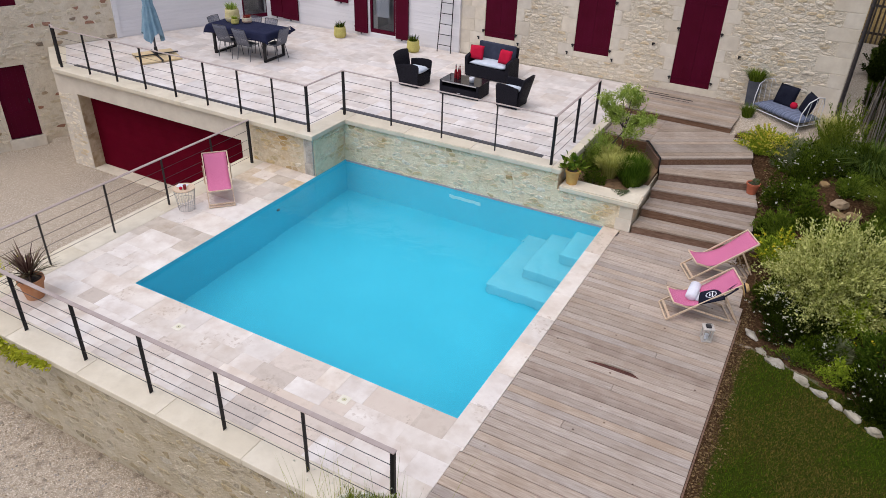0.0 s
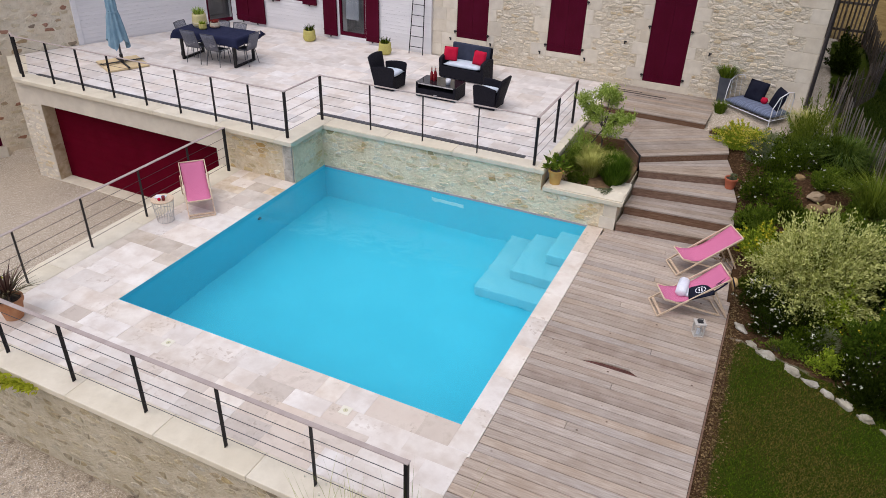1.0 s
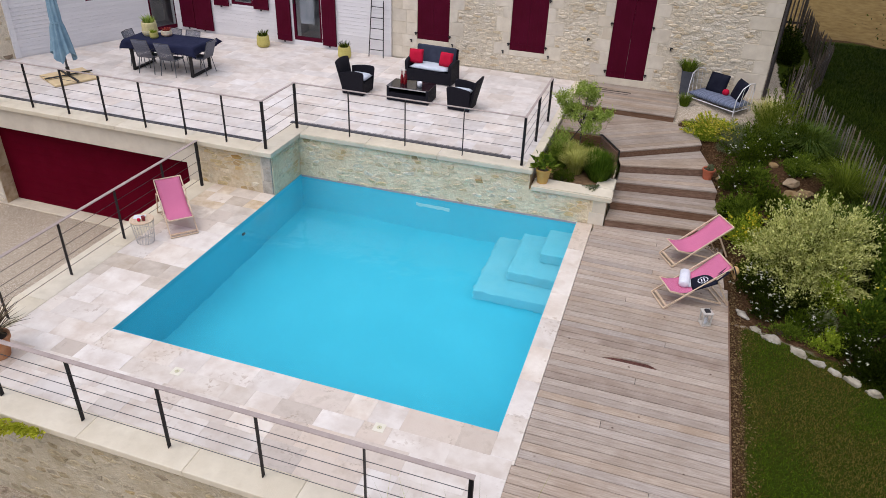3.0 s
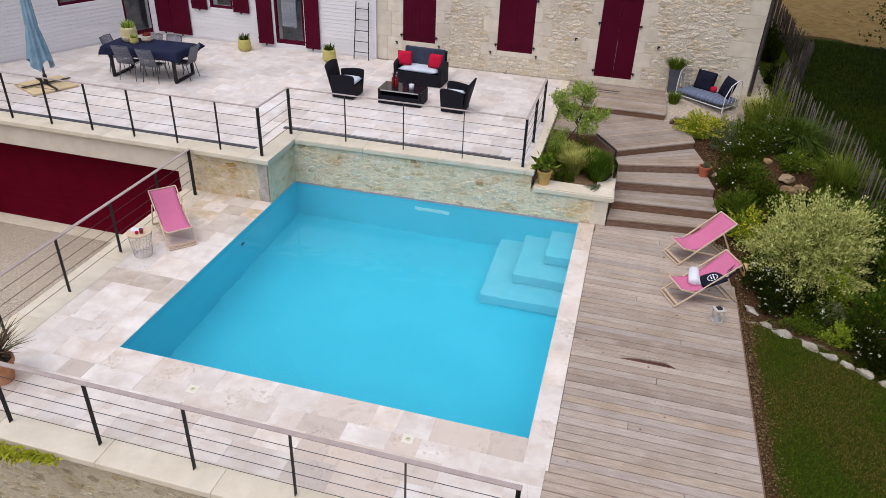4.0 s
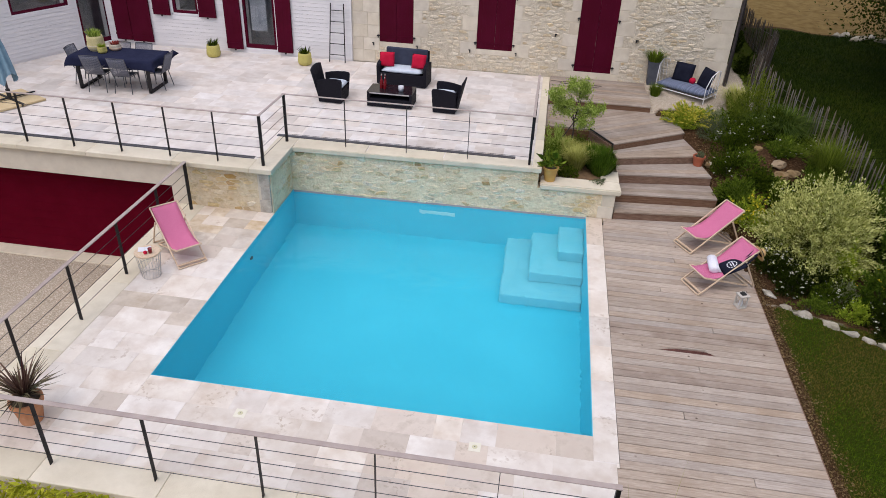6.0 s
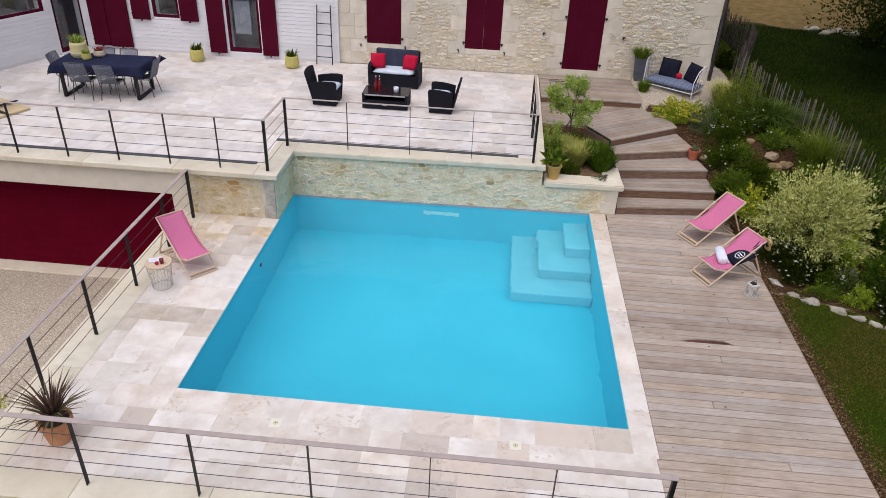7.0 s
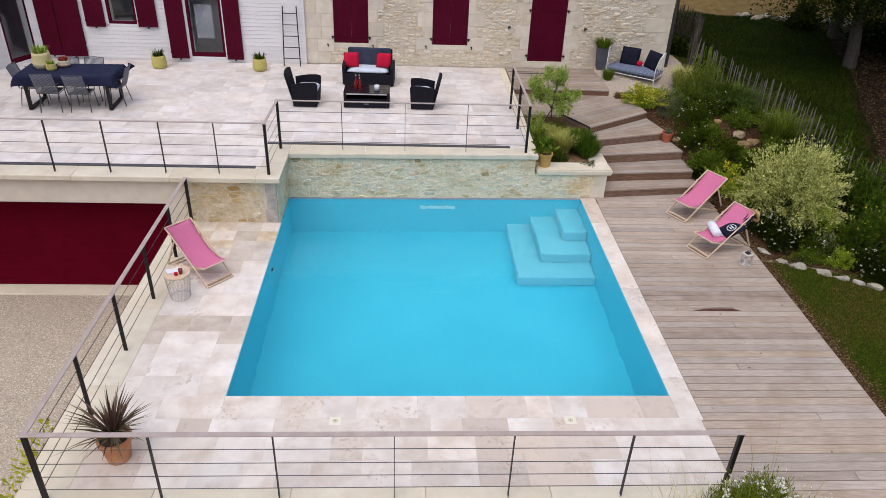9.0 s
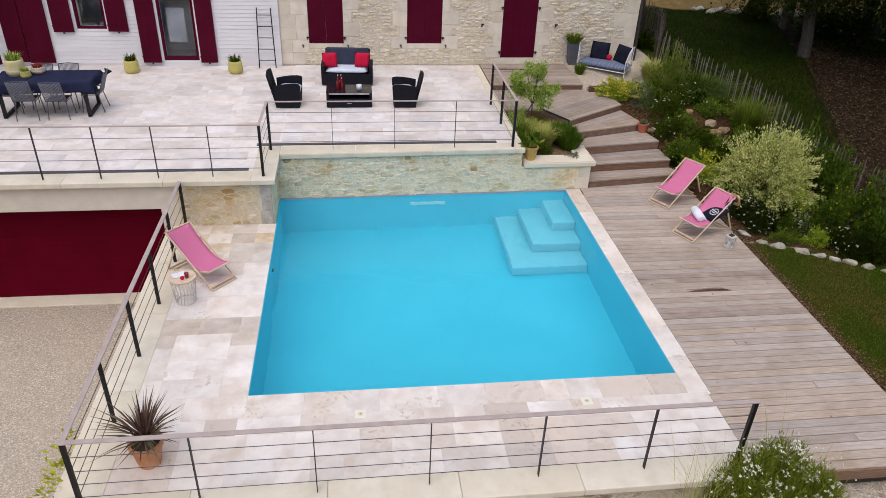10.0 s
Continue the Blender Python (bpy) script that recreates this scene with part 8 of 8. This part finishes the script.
# ---- near edge: flowering bush, ivy on the wall, pebbles ----
def gaura(x, y, z, radii, seed):
    """A dome of fine leafy stems with small white flowers in loose clusters."""
    ob = thing("gaura_bush", "dense fine-leaved gaura bush with small white flowers", "shrub", pose(x, y, z), "flowering bushes")
    r = np.random.default_rng(seed)
    Ps, Ds, tips = [], [], []
    bm = bmesh.new()
    for i in range(460):
        a, el = r.uniform(0, 6.28), math.asin(r.uniform(0.05, 1.0))
        d = np.array([math.cos(a) * math.cos(el), math.sin(a) * math.cos(el), math.sin(el)]) * np.array(radii)
        tip = d * r.uniform(0.84, 1.08)
        foot = tip * 0.30
        if i < 30:
            tube(bm, (tip[0] * 0.1, tip[1] * 0.1, -0.05), tuple(tip * 0.9), 0.006, 0.003, 5)
        q = r.uniform(0, 1, 75) ** 0.7
        Ps.append(foot[None] + (tip - foot)[None] * q[:, None] + r.normal(0, 0.022, (75, 3)))
        Ds.append(unit(d[None] * 0.7 + np.array([[0, 0, 0.55]]) + r.normal(0, 0.32, (75, 3))))
        tips.append(tip)
    part("foliage", leaves("foliage", np.concatenate(Ps), np.concatenate(Ds), 0.085, 0.0075, L_GAURA, r), None, ob)
    part("stem", bm, BARK, ob)
    tips = np.array(tips)
    pick = r.integers(0, len(tips), 62)
    C = np.concatenate([tips[k][None] * 1.02 + r.normal(0, 0.026, (int(m), 3)) for k, m in zip(pick, r.integers(1, 8, 62))])
    part("blossom", leaves("blossom", np.repeat(C, 5, 0), r.normal(size=(5 * len(C), 3)) * np.array([[1, 1, 0.5]]), 0.029, 0.021, L_WHITE, r), None, ob)
    n = 16
    C = np.stack([r.normal(0, radii[0] * 0.55, n), r.normal(0, radii[1] * 0.5, n), np.full(n, radii[2] * 0.55)], 1)
    D = unit(C * np.array([[0.9, 0.9, 0]]) + np.array([[0, 0, 1.0]]) + r.normal(0, 0.12, (n, 3)))
    part("stalk", blades("stalk", C, D, radii[2] * 0.66, 0.0045, L_GAURA, r, 0.25), None, ob)
    return ob


for k, (x, y, rx_, rz_) in enumerate(((5.94, -2.22, 0.40, 1.28), (6.28, -2.20, 0.43, 1.46), (6.74, -2.28, 0.42, 1.04))):
    gaura(x, y, -0.6, (rx_, 0.44, rz_), 60 + k)
ga = thing("gaura_stalks", "thin pale flower stalks rising through the railing", "plant", pose(6.05, -2.12, -0.2))
n = 260
C = np.stack([rp.uniform(-0.85, 0.75, n), rp.uniform(-0.25, 0.15, n), np.zeros(n)], 1)
D = np.stack([rp.normal(0, 0.35, n), rp.normal(0, 0.25, n), np.ones(n)], 1)
part("stalk", blades("stalk", C, D, 1.05, 0.0045, L_FEATHER, rp, 0.3), None, ga)
part("blossom", leaves("blossom", np.repeat((C + unit(D) * rp.uniform(0.6, 0.95, (n, 1)))[::2], 4, 0), rp.normal(size=(2 * n, 3)), 0.020, 0.014, L_WHITE, rp), None, ga)
iv = thing("ivy", "bright green trailing plant over the coping edge", "plant", pose(0.05, -1.955, 0.0), "trailing plants")
n = 520
tt = rp.uniform(0, 1, n)
P = np.stack([-1.15 + tt * 1.75, -0.02 - 0.10 * rp.uniform(0, 1, n), 0.02 - 0.42 * rp.uniform(0, 1, n) * (0.25 + 0.75 * np.abs(np.sin(7.0 * tt + 0.6))) * (1.15 - tt)], 1)
part("foliage", leaves("foliage", P, np.stack([rp.normal(0, 0.6, n), rp.normal(-0.7, 0.4, n), rp.normal(0.2, 0.5, n)], 1), 0.11, 0.040, L_IVY, rp), None, iv)
iv2 = thing("ivy", "bright green plant climbing beside the corner post", "plant", pose(-2.02, -1.1, -0.1), "trailing plants")
n = 150
P = np.stack([rp.normal(-0.02, 0.06, n), -0.5 + 0.35 * np.round(rp.uniform(-1, 3, n)) + rp.normal(0, 0.07, n), rp.normal(0.08, 0.11, n)], 1)
part("foliage", leaves("foliage", P, np.stack([rp.normal(-0.6, 0.5, n), rp.normal(0, 0.5, n), rp.normal(0.5, 0.5, n)], 1), 0.10, 0.036, L_IVY, rp), None, iv2)
r = np.random.default_rng(8)
JV, JF = [], []
for i in range(420):
    x, y = r.uniform(6.7, 9.6), r.uniform(-3.2, -1.98)
    s = r.uniform(0.015, 0.04)
    c = len(JV)
    z = float(ground_z(np.array(x), np.array(y))) + s * 0.3
    for k in range(6):
        JV.append((x + s * math.cos(k * 1.047) * r.uniform(0.7, 1.1), y + s * math.sin(k * 1.047) * r.uniform(0.7, 1.1), z))
    JV += [(x, y, z + s * 0.7), (x, y, z - s * 0.6)]
    JF += [(c + k, c + (k + 1) % 6, c + 6) for k in range(6)] + [(c + (k + 1) % 6, c + k, c + 7) for k in range(6)]
for i in range(2600):
    x, y = r.uniform(-3.2, 5.4), -1.98 - abs(r.normal(0, 0.9))
    s = r.uniform(0.008, 0.022)
    c = len(JV)
    z = float(ground_z(np.array(x), np.array(y))) + s * 0.25
    for k in range(6):
        JV.append((x + s * math.cos(k * 1.047) * r.uniform(0.7, 1.1), y + s * math.sin(k * 1.047) * r.uniform(0.7, 1.1), z))
    JV += [(x, y, z + s * 0.7), (x, y, z - s * 0.6)]
    JF += [(c + k, c + (k + 1) % 6, c + 6) for k in range(6)] + [(c + (k + 1) % 6, c + k, c + 7) for k in range(6)]
tagged(new("pebbles", pydata("pebbles", JV, JF, PEBBLE)), "loose pale pebbles beside the deck and wall", "pebbles", kind="stuff")

# lawn blades
n = 42000
r = np.random.default_rng(9)
x = r.uniform(8.98, 11.2, n)
y = r.uniform(-3.0, 3.9, n)
k = (y < 3.58 - 0.33 * (x - 9.2) - 0.02 * (x - 9.2) ** 2) & ((x > 9.15) | (r.uniform(0, 1, n) < 0.35))
x, y = x[k], y[k]
C = np.stack([x, y, bed_z(x, y) - 0.005], 1)
D = np.stack([r.normal(0, 0.5, len(x)), r.normal(0, 0.5, len(x)), np.ones(len(x))], 1)
dry = np.sin(x * 2.4 + 1.3 * np.sin(y * 1.5)) * np.sin(y * 1.6 + 0.8) + 0.9 * np.exp(-((x - 10.3) ** 2 + (y - 1.2) ** 2) / 0.9) + 1.2 * smooth(9.45, 9.05, x) + r.normal(0, 0.40, len(x)) > 0.30
tagged(new("lawn_grass", blades("lawn_grass", C[~dry], D[~dry], 0.055, 0.008, L_LAWN, r, 0.6)), "short dark green lawn", "grass", kind="stuff")
tagged(new("dry_grass", blades("dry_grass", C[dry], D[dry], 0.05, 0.008, leaf_mat("dry_lawn_blade", (0.070, 0.052, 0.009), (0.200, 0.150, 0.034)), r, 0.6)), "yellowed dry patches of the lawn", "grass", kind="stuff")
# grass beyond the fence, its blades coloured as if under the canopy
n = 110000
x = r.uniform(10.0, 16.5, n)
y = r.uniform(5.0, 18.6, n)
k = (x > np.interp(y, [3.0, 5.2, 6.55, 8.34, 9.6, 11.5, 12.4, 14.0, 17.0], [12.9, 11.85, 11.37, 10.98, 10.55, 10.0, 10.4, 11.0, 10.8]) + 0.1) & ((x - 12.6) - 0.36 * (y - 6.0) < 0)
x, y = x[k], y[k]
C = np.stack([x, y, bed_z(x, y) - 0.005], 1)
D = np.stack([r.normal(0, 0.5, len(x)), r.normal(0, 0.5, len(x)), np.ones(len(x))], 1)
tagged(new("meadow_grass", blades("meadow_grass", C, D, 0.12, 0.009, L_SHADELAWN, r, 0.6)), "rough green grass beyond the fence, darkened for the trees' shade", "grass", kind="stuff")
# leaf litter along the deck's edge
n = 2600
x = 8.9 + np.abs(r.normal(0, 0.12, n))
y = r.uniform(-2.2, 6.0, n)
C = np.stack([x, y, bed_z(x, y) + 0.008], 1)
x2, y2 = r.uniform(8.45, 9.35, 4200), r.uniform(5.6, 9.3, 4200)
C = np.concatenate([C, np.stack([x2, y2, bed_z(x2, y2) + 0.006], 1)])
n = len(C)
xw, yw = r.uniform(12.3, 18.0, 9000), r.uniform(5.5, 14.0, 9000)
kw = (xw - 12.4) - 0.36 * (yw - 6.0) > 0.2
C = np.concatenate([C, np.stack([xw, yw, bed_z(xw, yw) + 0.01], 1)[kw]])
n = len(C)
LITTER = leaf_mat("dry_leaf", (0.08, 0.048, 0.020), (0.32, 0.22, 0.10))
tagged(new("leaf_litter", leaves("leaf_litter", C, r.normal(size=(n, 3)) * np.array([[1, 1, 0.25]]), 0.035, 0.022, LITTER, r)), "dry leaves and bark chips beside the deck and under the trees", "leaf litter", kind="stuff")
# recessed paving lights
for x in (1.49, 4.55):
    lt = thing("paving_light", "small round recessed light in the pool paving", "light", pose(x, -0.47, 0.0))
    part("plate", B(-0.075, 0.075, -0.075, 0.075, 0.0015, 0.005, bev=0.001), mat("pale_cream_plate", (0.72, 0.68, 0.53), (0.78, 0.74, 0.60), 5, 0.5, 0), lt)
    part("rim", lathe(bmesh.new(), [(0.0, 0.0052), (0.035, 0.0052), (0.033, 0.008), (0.0, 0.008)], 18), mat("pale_yellow_disc", (0.55, 0.52, 0.30), (0.62, 0.59, 0.38), 5, 0.5, 0), lt)
    part("lens", lathe(bmesh.new(), [(0.0, 0.0082), (0.008, 0.0082), (0.007, 0.010), (0.0, 0.0105)], 12), GREYSTEEL, lt)

# ---- pieces of walls and pavements ----
pave(pav, layout(-1.43, 0.0, 0.0, 3.40, 4), 0.0)
pave(pav, layout(-1.43, 0.0, 3.40, 4.80, 6, (0.30, 0.42, 0.55), (0.28, 0.35, 0.42)), 0.0)
pave(pav, [(a, b, -0.42, 0.0) for a, b in ((-1.43, -0.80), (-0.80, 0.0), (0.0, 0.75), (0.75, 1.30), (1.30, 1.75), (1.75, 2.55), (2.55, 3.20), (3.20, 4.0), (4.0, 4.35), (4.35, 4.8), (4.8, 5.55), (5.55, 6.02))]
     + layout(-1.43, 6.30, -1.53, -0.42, 8), 0.0)
pave(pav, [(6.02, 6.334, a, b) for a, b in zip((-0.40, 0.35, 1.10, 1.90, 2.65, 3.40, 4.15, 4.95), (0.35, 1.10, 1.90, 2.65, 3.40, 4.15, 4.95, 6.025))], 0.0)
pave(pav, [(6.30, 6.334, -0.471, -0.401)], 0.0)
obl_cut = (-OBL_N.x, -OBL_N.y, -(OBL_N.x * OBL_A.x + OBL_N.y * OBL_A.y))
west_cut = (-0.587, -0.809, -(0.587 * -8.18 + 0.809 * 5.12))
tiles = sorted(layout(-9.6, 0.0, 5.24, 11.84, 31), key=lambda q: q[2])
tiles2 = layout(0.05, 4.86, 6.435, 11.90, 32)
pave(terrace, tiles2, Z - 0.006, 150)
pave(terrace, [q for q in tiles if q[1] <= -0.38 or q[2] > 6.44] , Z - 0.006, 150, [obl_cut, west_cut])
for k, (w, o, u, n, W, z0, z1, hl) in enumerate(POOL_STONE):
    rubble(w, o, u, n, W, z0, z1, hl, 40 + k, (OCHRESTONE, OCHRESTONE) if k == 2 else (PALE, PALE_J) if k == 3 else (STONE, STONE_J), bury=0.36, depth=0.009 if k == 3 else 0.011, gap=0.0045)
for k, (w, o, u, n, W, z0, z1, hl) in enumerate(HOUSE_STONE):
    rubble(w, o, u, n, W, z0, z1, hl, 60 + k, (WINGSTONE, WINGSTONE_J) if k else (PALE, PALE_J), near=lambda p: p[1], cell=(0.22, 0.10) if k else (0.20, 0.085), bury=0.55 if k else 0.27, depth=0.012 if k else 0.013, gap=0.008 if k else 0.009)
for w, o, u, n, W, z0, z1, hl in FRONT_STONE:
    rubble(w, o, u, n, W, z0, z1, hl, 80, (OLD, OLD_J), near=lambda p: -p[1], cell=(0.22, 0.10), bury=0.45, depth=0.006)
